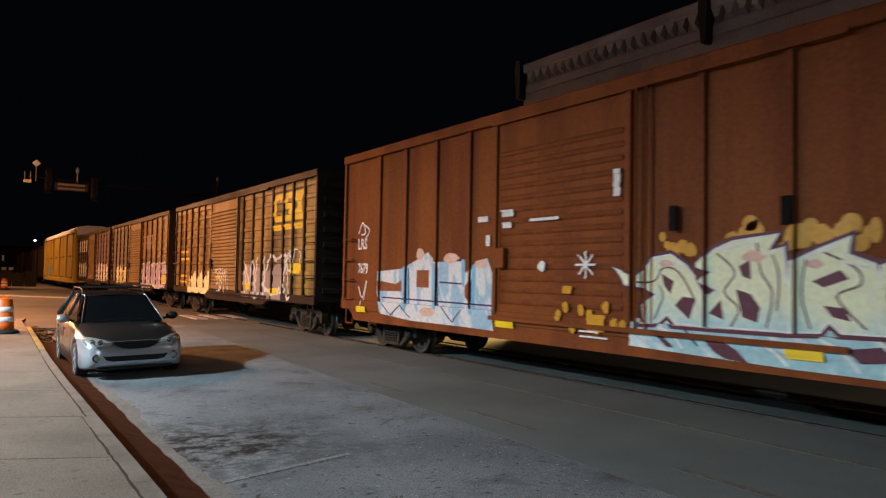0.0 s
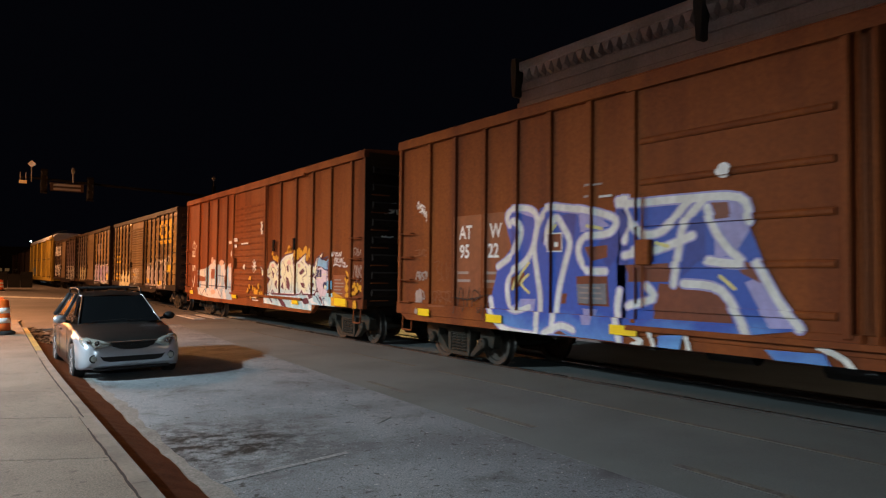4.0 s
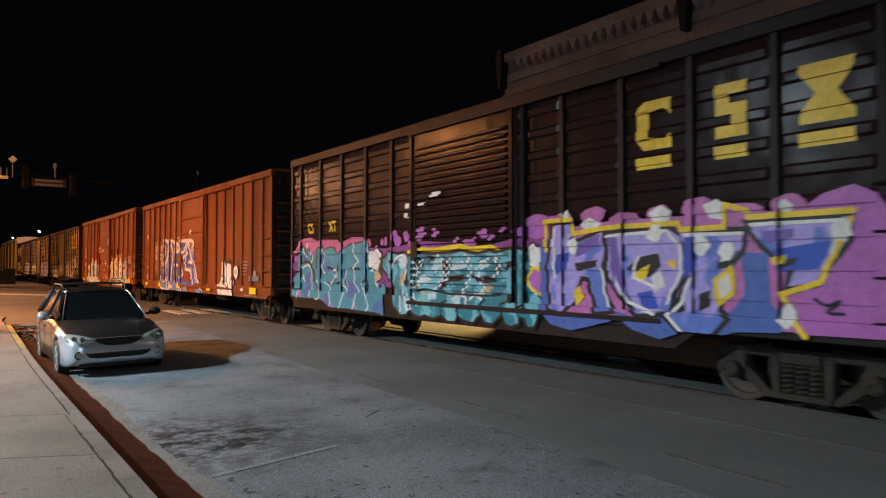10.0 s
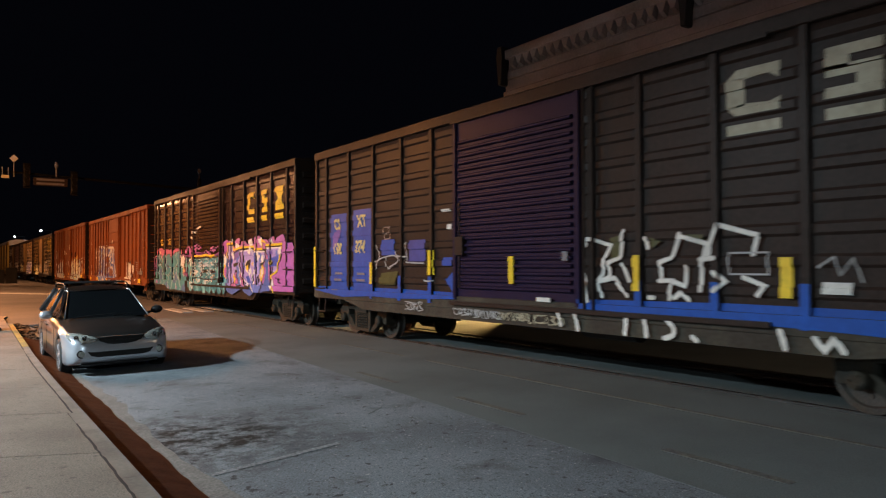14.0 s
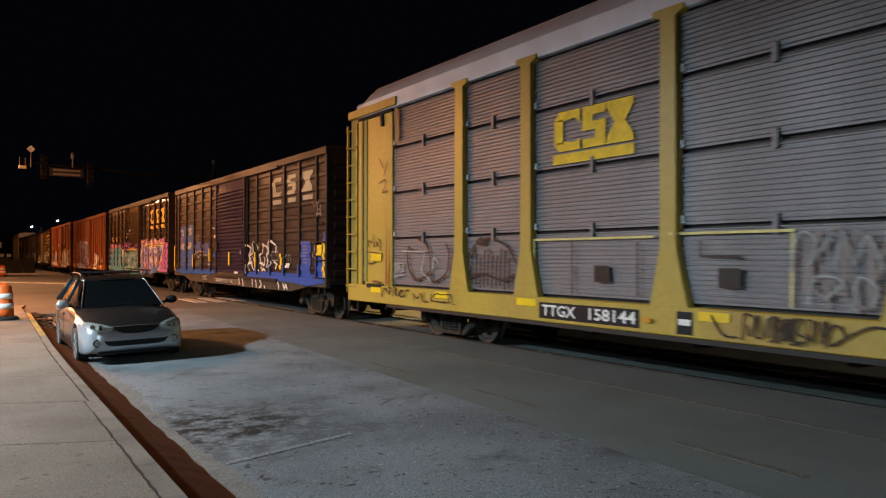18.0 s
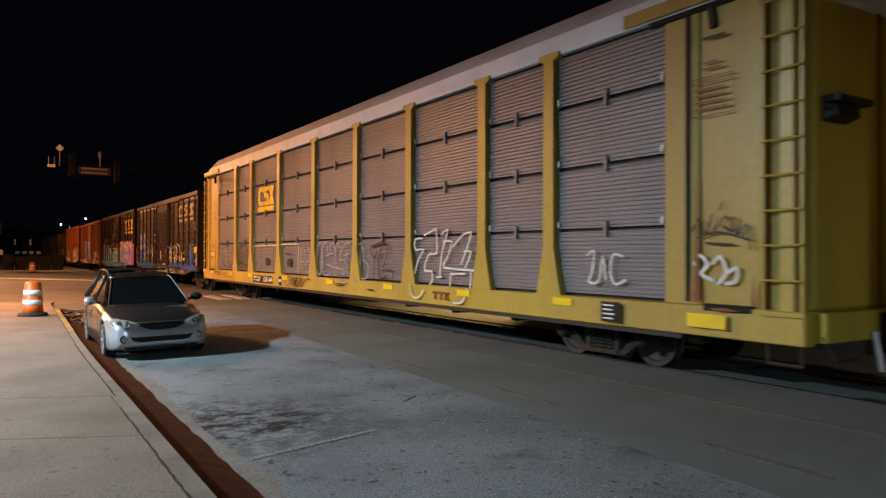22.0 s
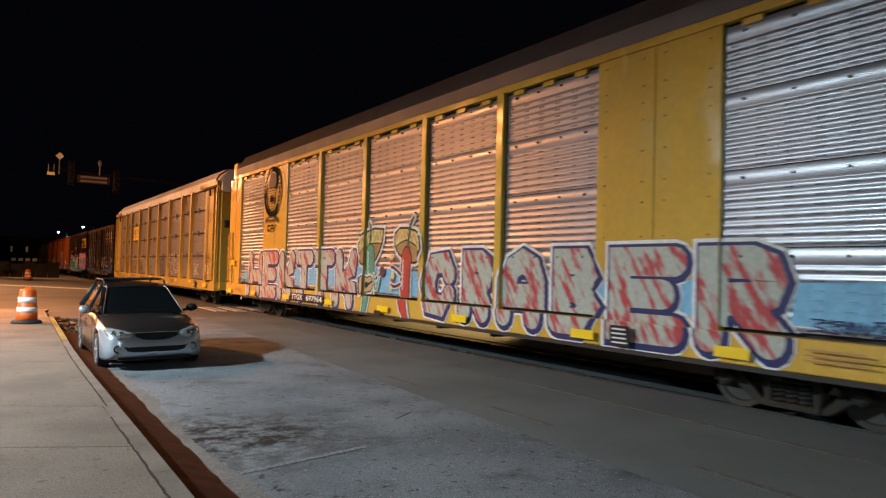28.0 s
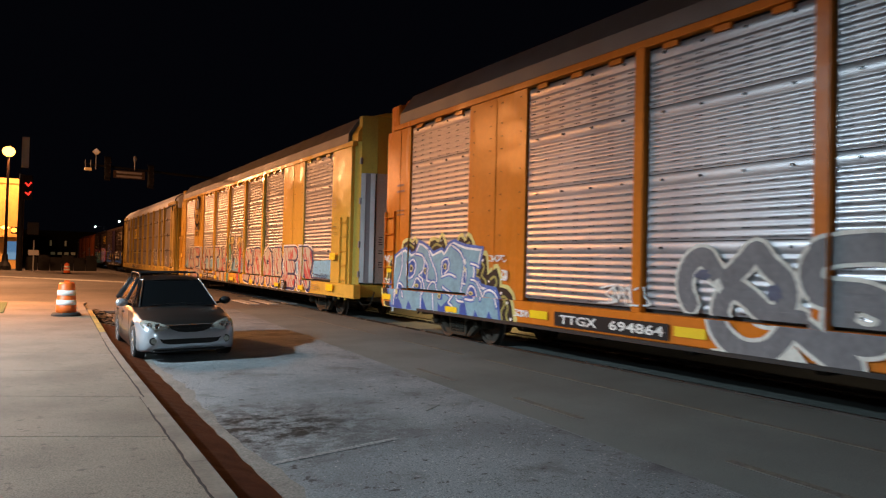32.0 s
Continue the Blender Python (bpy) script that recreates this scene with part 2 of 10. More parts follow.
for k in ("silver_car", "bumper"):
    M[k].node_tree.nodes["Principled BSDF"].inputs["Coat Weight"].default_value = 0.5
    M[k].node_tree.nodes["Principled BSDF"].inputs["Coat Roughness"].default_value = 0.04
rippled(M["brown"], 2.2, 0.015), rippled(M["amber"], 1.5, 0.04), rippled(M["orange"], 1.5, 0.03)


def pavement(name, light, dark, stain, chips, amount, oil=True, relief=0.7):
    """Old asphalt: coarse aggregate, soft patches, dark oily stains, fine cracks and pale chips."""
    m = mat(name, light, 0.85, var=0.4, scale=0.7, fine=70, bump=relief, tint=dark, tint_amt=0.9, spec=0.2)
    nt = m.node_tree
    n, l = nt.nodes, nt.links
    bsdf = n["Principled BSDF"]
    src = bsdf.inputs["Base Color"].links[0].from_socket
    tc = [x for x in n if x.type == "TEX_COORD"][0]

    def layer(tex, lo, hi, colour, base, size, detail=8, flip=False):
        t = n.new(tex)
        t.inputs["Scale"].default_value = size
        if tex == "ShaderNodeTexNoise":
            t.inputs["Detail"].default_value, t.inputs["Roughness"].default_value = detail, 0.65
        else:
            t.feature = "DISTANCE_TO_EDGE"
        l.new(tc.outputs["Object"], t.inputs["Vector"])
        r = n.new("ShaderNodeMapRange")
        r.inputs[1].default_value, r.inputs[2].default_value = lo, hi
        r.inputs[3].default_value, r.inputs[4].default_value = (1, 0) if flip else (0, 1)
        l.new(t.outputs[0], r.inputs[0])
        x = n.new("ShaderNodeMix")
        x.data_type = "RGBA"
        x.inputs[7].default_value = (*colour, 1)
        l.new(r.outputs[0], x.inputs[0]), l.new(base, x.inputs[6])
        return x.outputs[2]

    src = layer("ShaderNodeTexNoise", 0.60 - amount, 0.80 - amount, stain, src, 1.1)
    src = layer("ShaderNodeTexNoise", 0.66, 0.70, chips, src, 26, 2)
    src = layer("ShaderNodeTexNoise", 0.62, 0.68, stain, src, 9, 3)
    src = layer("ShaderNodeTexNoise", 0.54, 0.72, stain, src, 48, 2) if oil else src
    if not oil:
        l.new(src, bsdf.inputs["Base Color"])
        return m
    # an oily patch where cars stand, broken up by noise
    d, r, t, k, x = n.new("ShaderNodeVectorMath"), n.new("ShaderNodeMapRange"), n.new("ShaderNodeTexNoise"), n.new("ShaderNodeMath"), n.new("ShaderNodeMix")
    d.operation, d.inputs[1].default_value = "DISTANCE", (2.35, 7.9, -0.1)
    r.inputs[1].default_value, r.inputs[2].default_value, r.inputs[3].default_value, r.inputs[4].default_value = 0.2, 1.9, 1.3, -0.1
    t.inputs["Scale"].default_value, t.inputs["Detail"].default_value, t.inputs["Roughness"].default_value = 4.0, 9, 0.72
    k.operation, k.use_clamp = "MULTIPLY", True
    x.data_type = "RGBA"
    x.inputs[7].default_value = (0.012, 0.012, 0.010, 1)
    f = n.new("ShaderNodeMapRange")
    f.inputs[1].default_value, f.inputs[2].default_value = 0.40, 0.58
    l.new(tc.outputs["Object"], d.inputs[0]), l.new(d.outputs["Value"], r.inputs[0]), l.new(tc.outputs["Object"], t.inputs["Vector"])
    l.new(t.outputs[0], f.inputs[0]), l.new(r.outputs[0], k.inputs[0]), l.new(f.outputs[0], k.inputs[1])
    l.new(k.outputs[0], x.inputs[0]), l.new(src, x.inputs[6])
    l.new(x.outputs[2], bsdf.inputs["Base Color"])
    return m


M["concrete"] = pavement("sidewalk_concrete", (0.185, 0.163, 0.136), (0.132, 0.115, 0.095), (0.105, 0.093, 0.077), (0.19, 0.17, 0.145), -0.02, False, 0.3)
M["lane_light"] = pavement("worn_pale_asphalt", (0.195, 0.217, 0.232), (0.120, 0.134, 0.146), (0.05, 0.05, 0.05), (0.36, 0.36, 0.36), 0.06)
PAINT = {
    "rose": (0.50, 0.12, 0.27), "reef": (0.05, 0.26, 0.34), "slate_sky": (0.07, 0.15, 0.36),
    "powder": (0.20, 0.36, 0.45), "deep_cobalt": (0.035, 0.085, 0.34), "olive_paint": (0.30, 0.29, 0.09),
    "gilt": (0.36, 0.22, 0.05), "dusty_rose": (0.15, 0.095, 0.10),
    "hot_pink": (0.62, 0.11, 0.24),
    "white": (0.75, 0.75, 0.73), "yellow": (0.80, 0.56, 0.03), "black": (0.012, 0.012, 0.014), "purple": (0.22, 0.05, 0.24), "teal": (0.04, 0.22, 0.26),
    "blue": (0.03, 0.08, 0.45), "lilac": (0.34, 0.26, 0.62), "cream": (0.72, 0.70, 0.45), "ice": (0.50, 0.66, 0.72), "maroon": (0.11, 0.03, 0.05),
    "gold": (0.62, 0.30, 0.02), "crimson": (0.45, 0.05, 0.04), "navy": (0.022, 0.03, 0.11), "skyblue": (0.20, 0.46, 0.66), "grey": (0.10, 0.10, 0.10),
    "royal": (0.004, 0.068, 0.36), "leaf": (0.09, 0.30, 0.20), "rust": (0.24, 0.07, 0.03), "steelblue": (0.22, 0.36, 0.48), "peach": (0.70, 0.45, 0.36), "pink": (0.48, 0.15, 0.40), "ghost": (0.30, 0.24, 0.22), "rust_pale": (0.215, 0.07, 0.032), "cobalt": (0.07, 0.135, 0.42),
    "stalk": (0.035, 0.10, 0.07), "tan_paint": (0.50, 0.36, 0.19), "slate_blue": (0.10, 0.11, 0.17), "moss": (0.060, 0.066, 0.022), "worn_violet": (0.16, 0.10, 0.40), "ghost_grey": (0.36, 0.37, 0.37), "rust_stain": (0.12, 0.09, 0.065), "ghost_lilac": (0.33, 0.31, 0.56), "deepblue": (0.035, 0.06, 0.27), "bone": (0.66, 0.66, 0.62), "oxide": (0.17, 0.045, 0.018), "near_black": (0.03, 0.02, 0.018),
    "faded": (0.36, 0.34, 0.24), "ash": (0.17, 0.17, 0.185), "brownhat": (0.36, 0.22, 0.09), "straw": (0.66, 0.58, 0.22), "orchid": (0.44, 0.13, 0.46), "ghost_pink": (0.66, 0.55, 0.60),
}
PM = {k: mat(k + "_spray_paint", c, 0.42, spec=0.25, var=0.16, scale=2.5, fine=12, bump=0.03, tint=tuple(v * 0.7 for v in c), tint_amt=0.6, stretch=(1, 1, 0.5)) for k, c in PAINT.items()}


def striped(name, c1, c2, turn, across, along, at, soft=0.05):
    """Two colours of spray paint in slanted swipes of the given width and length."""
    m = mat(name, c1, 0.42, spec=0.25, var=0.15, scale=1.0, fine=14, bump=0.03, tint=c2, tint_amt=1.0)
    for n in m.node_tree.nodes:
        if n.type == "MAPPING":
            n.vector_type = "TEXTURE"
            n.inputs["Rotation"].default_value, n.inputs["Scale"].default_value = (radians(turn), 0, 0), (1, across, along)
        if n.type == "VALTORGB":
            n.color_ramp.elements[0].position, n.color_ramp.elements[1].position = at, at + soft
    return m


def graded(name, low, high, z0, z1):
    """Spray paint that fades from one colour at the bottom to another above, in an uneven line."""
    m = mat(name, low, 0.42, spec=0.25, var=0.12, scale=1.6, fine=14, bump=0.03, tint=high, tint_amt=1.0)
    nt = m.node_tree
    n, l = nt.nodes, nt.links
    tc = [x for x in n if x.type == "TEX_COORD"][0]
    ramp = [x for x in n if x.type == "VALTORGB"][0]
    noise = ramp.inputs[0].links[0].from_node
    xyz, up, wob = n.new("ShaderNodeSeparateXYZ"), n.new("ShaderNodeMapRange"), n.new("ShaderNodeMath")
    up.inputs[1].default_value, up.inputs[2].default_value = z0, z1
    wob.operation, wob.inputs[1].default_value = "MULTIPLY_ADD", 0.9
    l.new(tc.outputs["Object"], xyz.inputs[0]), l.new(xyz.outputs[2], up.inputs[0])
    l.new(noise.outputs[0], wob.inputs[0]), l.new(up.outputs[0], wob.inputs[2]), l.new(wob.outputs[0], ramp.inputs[0])
    ramp.color_ramp.elements[0].position, ramp.color_ramp.elements[1].position = 0.55, 1.0
    return m


PM["candy"] = striped("grey_green_and_crimson_paint", (0.40, 0.43, 0.37), (0.40, 0.055, 0.06), -32, 0.13, 0.5, 0.50, 0.10)
PM["sea"] = striped("teal_and_cyan_paint", (0.025, 0.19, 0.24), (0.14, 0.42, 0.50), -12, 0.30, 0.55, 0.49)
PM["dusk"] = striped("blue_and_lilac_paint", (0.36, 0.30, 0.66), (0.10, 0.17, 0.52), 20, 0.5, 0.7, 0.55)
PM["ink"] = graded("blue_and_sky_blue_paint", (0.13, 0.31, 0.62), (0.035, 0.085, 0.38), 0.5, 1.75)
PM["pale"] = graded("cream_and_ice_paint", (0.44, 0.62, 0.64), (0.74, 0.74, 0.50), 1.0, 1.95)
PM["aqua"] = striped("aqua_and_white_paint", (0.34, 0.55, 0.60), (0.62, 0.70, 0.70), -40, 0.35, 0.9, 0.52)
PM["worn_white"] = striped("worn_white_and_ice_paint", (0.62, 0.62, 0.62), (0.30, 0.46, 0.58), -10, 0.25, 0.8, 0.5)


# ---- building helpers ----
def bx(bm, x0, x1, y0, y1, z0, z1):
    vs = [bm.verts.new(p) for p in ((x0, y0, z0), (x1, y0, z0), (x1, y1, z0), (x0, y1, z0), (x0, y0, z1), (x1, y0, z1), (x1, y1, z1), (x0, y1, z1))]
    for f in ((3, 2, 1, 0), (4, 5, 6, 7), (0, 1, 5, 4), (1, 2, 6, 5), (2, 3, 7, 6), (3, 0, 4, 7)):
        bm.faces.new([vs[i] for i in f])
    return bm


def rod(bm, a, b, r, n=8, r2=None):
    a, b = Vector(a), Vector(b)
    q = (b - a).to_track_quat("Z", "Y").to_matrix()
    rings = []
    for c, rad in ((a, r), (b, r if r2 is None else r2)):
        rings.append([bm.verts.new(c + q @ Vector((rad * math.cos(2 * math.pi * i / n), rad * math.sin(2 * math.pi * i / n), 0))) for i in range(n)])
    for i in range(n):
        bm.faces.new((rings[0][i], rings[0][(i + 1) % n], rings[1][(i + 1) % n], rings[1][i]))
    bm.faces.new(rings[0][::-1]), bm.faces.new(rings[1])
    return bm


def extrude_x(bm, pts, x0, x1):
    """A prism along x with the outline pts in (y, z)."""
    a, b = [bm.verts.new((x0, y, z)) for y, z in pts], [bm.verts.new((x1, y, z)) for y, z in pts]
    n = len(pts)
    bm.faces.new(a[::-1]), bm.faces.new(b)
    for i in range(n):
        bm.faces.new((a[i], a[(i + 1) % n], b[(i + 1) % n], b[i]))
    return bm


def extrude_y(bm, pts, y0, y1):
    """A prism along y with the outline pts in (x, z)."""
    a, b = [bm.verts.new((x, y0, z)) for x, z in pts], [bm.verts.new((x, y1, z)) for x, z in pts]
    n = len(pts)
    bm.faces.new(a), bm.faces.new(b[::-1])
    for i in range(n):
        bm.faces.new((b[i], b[(i + 1) % n], a[(i + 1) % n], a[i]))
    return bm


def extrude_z(bm, pts, z0, z1):
    """A prism along z with the outline pts in (x, y)."""
    a, b = [bm.verts.new((x, y, z0)) for x, y in pts], [bm.verts.new((x, y, z1)) for x, y in pts]
    n = len(pts)
    bm.faces.new(a[::-1]), bm.faces.new(b)
    for i in range(n):
        bm.faces.new((a[i], a[(i + 1) % n], b[(i + 1) % n], b[i]))
    return bm


def lathe(bm, prof, n=24, axis="z", c=(0, 0, 0)):
    """Turn the profile [(radius, height)] round an axis through c."""
    rings = []
    for r, hgt in prof:
        ring = []
        for i in range(n):
            a = 2 * math.pi * i / n
            p = (r * math.cos(a), r * math.sin(a), hgt)
            p = p if axis == "z" else (hgt, p[0], p[1]) if axis == "x" else (p[0], hgt, p[1])
            ring.append(bm.verts.new(Vector(c) + Vector(p)))
        rings.append(ring)
    for a, b in zip(rings, rings[1:]):
        for i in range(n):
            bm.faces.new((a[i], a[(i + 1) % n], b[(i + 1) % n], b[i]))
    bm.faces.new(rings[0][::-1]), bm.faces.new(rings[-1])
    return bm


def mesh_of(name, bm, material, bevel=0.0, smooth=False):
    if bevel:
        bmesh.ops.bevel(bm, geom=bm.edges[:], offset=bevel, segments=1, affect="EDGES")
    bmesh.ops.recalc_face_normals(bm, faces=bm.faces[:])
    me = bpy.data.meshes.new(name)
    bm.to_mesh(me)
    bm.free()
    for m in material if isinstance(material, (list, tuple)) else [material]:
        me.materials.append(m)
    if smooth:
        me.shade_smooth()
    return me


def part(name, bm, material, parent, label="", bevel=0.0, smooth=False):
    me = bm if isinstance(bm, bpy.types.Mesh) else mesh_of(name, bm, material, bevel, smooth)
    ob = new(name, me)
    ob.parent = parent
    return tagged(ob, label)


def thing(name, label, category, group="", at=None):
    ob = new(name)
    ob.empty_display_size = 0.2
    if at is not None:
        ob.matrix_basis = at
    return tagged(ob, label, category, group)


def solid(name, bm, material, label="", category="", kind="structure", bevel=0.0, smooth=False):
    return tagged(new(name, mesh_of(name, bm, material, bevel, smooth)), label, category, "", kind)


def B():
    return bmesh.new()


# ---- ground, street, track ----
TRACK = 9.55
solid("ground", bx(B(), -400, 400, -200, 600, -0.8, -0.4), M["crossing"], "dark night ground around the street", "ground")
solid("crossing_road", bx(B(), -200, 200, 33.0, 420, -0.38, -0.004), M["crossing"], "grey asphalt crossing lit orange", "road")


def camber(x):
    """Height of the street surface: it falls from the track to the gutter."""
    return -0.16 * max(0.0, 8.3 - x) / 6.4


def sheet(corners, drop=0.3):
    """A paved slab under four corners (x, y, z)."""
    bm = B()
    a, b = [bm.verts.new(p) for p in corners], [bm.verts.new((x, y, z - drop)) for x, y, z in corners]
    bm.faces.new(a), bm.faces.new(b[::-1])
    for i in range(4):
        bm.faces.new((b[i], b[(i + 1) % 4], a[(i + 1) % 4], a[i]))
    return bm


EDGE = ((3.1, -30.0), (6.27, 25.5))   # seam between the pale parking lane and the dark lane
parking = solid("parking_lane", sheet([(1.62, -30, camber(1.62)), (EDGE[0][0], -30, camber(EDGE[0][0])), (EDGE[1][0], 25.5, camber(EDGE[1][0])), (2.05, 25.5, camber(2.05))]), M["lane_light"], "worn pale asphalt parking lane beside the kerb", "road")
road = solid("road", sheet([(EDGE[0][0], -30, camber(EDGE[0][0]) + 0.002), (8.3, -30, 0.002), (8.3, 25.5, 0.002), (EDGE[1][0], 25.5, camber(EDGE[1][0]) + 0.002)]), M["lane_dark"], "dark asphalt travel lane beside the track", "road")
solid("crossing_approach", sheet([(-8.0, 25.5, -0.17), (8.3, 25.5, -0.03), (8.3, 33.0, -0.004), (-8.0, 33.0, -0.004)], 0.2), M["crossing"], "grey asphalt rising to the crossing", "road")
solid("far_roadside", bx(B(), 10.75, 14.0, -30, 33, -0.3, 0.0), M["lane_dark"], "dark asphalt beyond the track", "road")
solid("far_lot", bx(B(), 14.0, 60, 16.9, 33, -0.3, -0.01), M["crossing"], "asphalt lot behind the track", "road")
solid("track_bed", bx(B(), 8.3, 10.75, -30, 33, -0.3, -0.03), M["lane_dark"], "asphalt between the street rails", "track bed")
solid("lot_ground", bx(B(), -30, -3.0, -60, 33, -0.3, -0.02), M["crossing"], "asphalt lot beside the sidewalk", "ground")

rails = [solid("rail", bx(B(), x - 0.035, x + 0.035, -200, 400, -0.12, 0.0), M["rail"], "worn steel rail set in the street", "rail") for x in (TRACK - 0.75, TRACK + 0.75)]
for x in (TRACK - 0.75, TRACK + 0.75):
    solid("flangeway", bx(B(), x + (0.04 if x < TRACK else -0.14), x + (0.14 if x < TRACK else -0.04), -30, 24, -0.2, -0.024), M["hole"], "dark flangeway groove beside the rail", "track")


def kerb_x(y):
    return 1.335 + 0.010 * (y - 5.6) + 0.02 * max(0.0, y - 14)


TOP = 0.04   # sidewalk level
# sidewalk slabs with skewed joints, kerb stones, gutter pan
sidewalk = solid("sidewalk", bx(B(), -3.0, 1.0, -12, 28.5, -0.3, TOP - 0.06), M["hole"], "concrete sidewalk with tooled joints", "sidewalk")
kerb = solid("kerb", bx(B(), 1.0, 1.1, -12, 25, -0.3, TOP - 0.06), M["gutter"], "concrete kerb along the sidewalk", "kerb")
bm = B()
r = random.Random(8)
edge = [(kerb_x(y) + 0.62 + 0.04 * math.sin(y * 1.3) + r.uniform(-0.05, 0.05), y) for y in [-12 + 0.3 * i for i in range(126)]]
rows = [[bm.verts.new((1.0, y, -0.265)), bm.verts.new((kerb_x(y) + 0.48, y, camber(kerb_x(y) + 0.48) + 0.003)), bm.verts.new((x, y, camber(x) + 0.004)), bm.verts.new((x, y, -0.4))] for x, y in edge]
for a, b in zip(rows, rows[1:]):
    for i in range(3):
        bm.faces.new((a[i], a[i + 1], b[i + 1], b[i]))
gutter = solid("gutter", bm, M["gutter"], "concrete gutter pan beside the kerb", "gutter")
# A sheet along the kerb stands in for its reddish cast shade.
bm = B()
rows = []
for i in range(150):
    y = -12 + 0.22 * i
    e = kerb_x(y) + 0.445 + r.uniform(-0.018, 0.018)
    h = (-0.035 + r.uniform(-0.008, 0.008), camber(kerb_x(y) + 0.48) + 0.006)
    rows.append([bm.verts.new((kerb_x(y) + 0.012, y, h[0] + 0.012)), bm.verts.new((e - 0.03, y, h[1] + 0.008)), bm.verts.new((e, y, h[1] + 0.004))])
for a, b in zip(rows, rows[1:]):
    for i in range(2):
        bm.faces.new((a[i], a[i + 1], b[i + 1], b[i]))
solid("kerb_shade_strip", bm, M["silt"], "red-brown strip painted as the kerb's shade", "silt")


def slab(y0, y1, x0, x1, skew=0.45, top=TOP):
    bm = B()
    g = 0.010
    w = 0.168 if y0 < 9 else 0.128
    pts = [(x, y + skew * (1.0 - x)) for x, y in ((x0, y0 + g), (kerb_x(y0 + skew * (1 - x1)) - w, y0 + g), (kerb_x(y1 + skew * (1 - x1)) - w, y1 - g), (x0, y1 - g))]
    a, b = [bm.verts.new((x, y, top - 0.15)) for x, y in pts], [bm.verts.new((x, y, top)) for x, y in pts]
    bm.faces.new(a[::-1]), bm.faces.new(b)
    for i in range(4):
        bm.faces.new((a[i], a[(i + 1) % 4], b[(i + 1) % 4], b[i]))
    return bm


for k in range(-9, 10):
    y = 7.2 + 2.15 * k
    part("slab", slab(y, y + 2.15, -3.0, kerb_x(y) - (0.17 if y < 9 else 0.13)), M["concrete"], sidewalk, bevel=0.004)
for i in range(12):
    y0, y1 = -12.44 + 3.1 * i, -12.44 + 3.1 * i + 3.094
    w = 0.16 if y0 < 9 else 0.12
    a, b = kerb_x(y0), kerb_x(y1)
    bm = B()
    vs0 = [bm.verts.new(p) for p in ((a - w, y0, -0.3), (a + 0.025, y0, -0.3), (a, y0, TOP), (a - w, y0, TOP))]
    vs1 = [bm.verts.new(p) for p in ((b - w, y1, -0.3), (b + 0.025, y1, -0.3), (b, y1, TOP), (b - w, y1, TOP))]
    bm.faces.new(vs0), bm.faces.new(vs1[::-1])
    for k in range(4):
        bm.faces.new((vs1[k], vs1[(k + 1) % 4], vs0[(k + 1) % 4], vs0[k]))
    part("kerb_stone", bm, M["kerb"], kerb)

# dirt in the joint between sidewalk and kerb, wandering and broken
for y0, y1 in ((-11.5, 1.5), (2.2, 8.6), (9.2, 15.8), (16.6, 24.0)):
    bm, rows, y = B(), [], y0
    while y < y1:
        x = kerb_x(y) - (0.164 if y < 9 else 0.124) + r.uniform(-0.006, 0.006)
        w = 0.006 + r.uniform(0.001, 0.008) * min(1.0, 4 * (y - y0 + 0.05), 4 * (y1 - y))
        rows.append([bm.verts.new((x - w, y, TOP + 0.003)), bm.verts.new((x + w, y, TOP + 0.003))])
        y += 0.12
    for a, b in zip(rows, rows[1:]):
        bm.faces.new((a[0], a[1], b[1], b[0]))
    part("joint_dirt", bm, M["hole"], sidewalk, "dark dirt packed in the joint")

# markings
def stripe(name, x0, x1, y0, y1, w, material, label):
    """A painted line on the cambered street."""
    dx, dy = x1 - x0, y1 - y0
    k = math.hypot(dx, dy)
    n = (-dy / k * w / 2, dx / k * w / 2)
    pts = [(x0 - n[0], y0 - n[1]), (x0 + n[0], y0 + n[1]), (x1 + n[0], y1 + n[1]), (x1 - n[0], y1 - n[1])]
    pts = pts if dy * 1 >= 0 else pts[::-1]
    return solid(name, sheet([(x, y, (camber(x) if y < 33 else 0.0) + 0.006) for x, y in pts], 0.02), material, label, "road marking")


for y0, y1 in ((3.0, 11.0), (11.8, 14.4), (15.8, 22.5)):
    stripe("centre_line", 7.32, 7.32, y0, y1, 0.07, M["yellow_line"], "faded yellow line along the lane")
for y0, y1 in ((6.5, 7.9), (9.4, 10.7), (3.2, 4.5)):
    stripe("lane_dash", 5.70, 5.74, y0, y1, 0.1, M["dash"], "almost worn away yellow dash")
stripe("bay_line", 2.0, 3.4, 6.5, 6.76, 0.08, M["bay_line"], "worn white parking bay line")
stripe("crack", 4.3, 4.62, 7.77, 8.0, 0.018, M["lane_dark"], "dark crack across the asphalt")
for k in range(3):
    solid("crosswalk_bar", bx(B(), 7.35 + 0.75 * k, 7.75 + 0.75 * k, 27.4, 30.2, -0.03, 0.006), M["white_line"], "white crosswalk bar", "road marking")
stripe("stop_line", -2.0, 6.6, 61.9, 49.4, 1.3, M["white_line"], "white line across the far street")

# ---- building beyond the track ----
BX, BY, BZ = 14.0, 16.7, 8.15
bld = thing("parapet_building", "pale brick building with a corbelled cornice beyond the track", "building", at=pose(BX, BY, 0))
part("wall", bx(B(), 0, 12, -60, 0, 0, BZ - 0.55), M["plaster"], bld)
part("cornice", bx(B(), -0.22, 12, -60, 0.15, BZ - 0.28, BZ), M["plaster"], bld, bevel=0.03)
part("frieze", bx(B(), -0.02, 12, -60, 0.05, BZ - 0.56, BZ - 0.28), M["plaster"], bld)
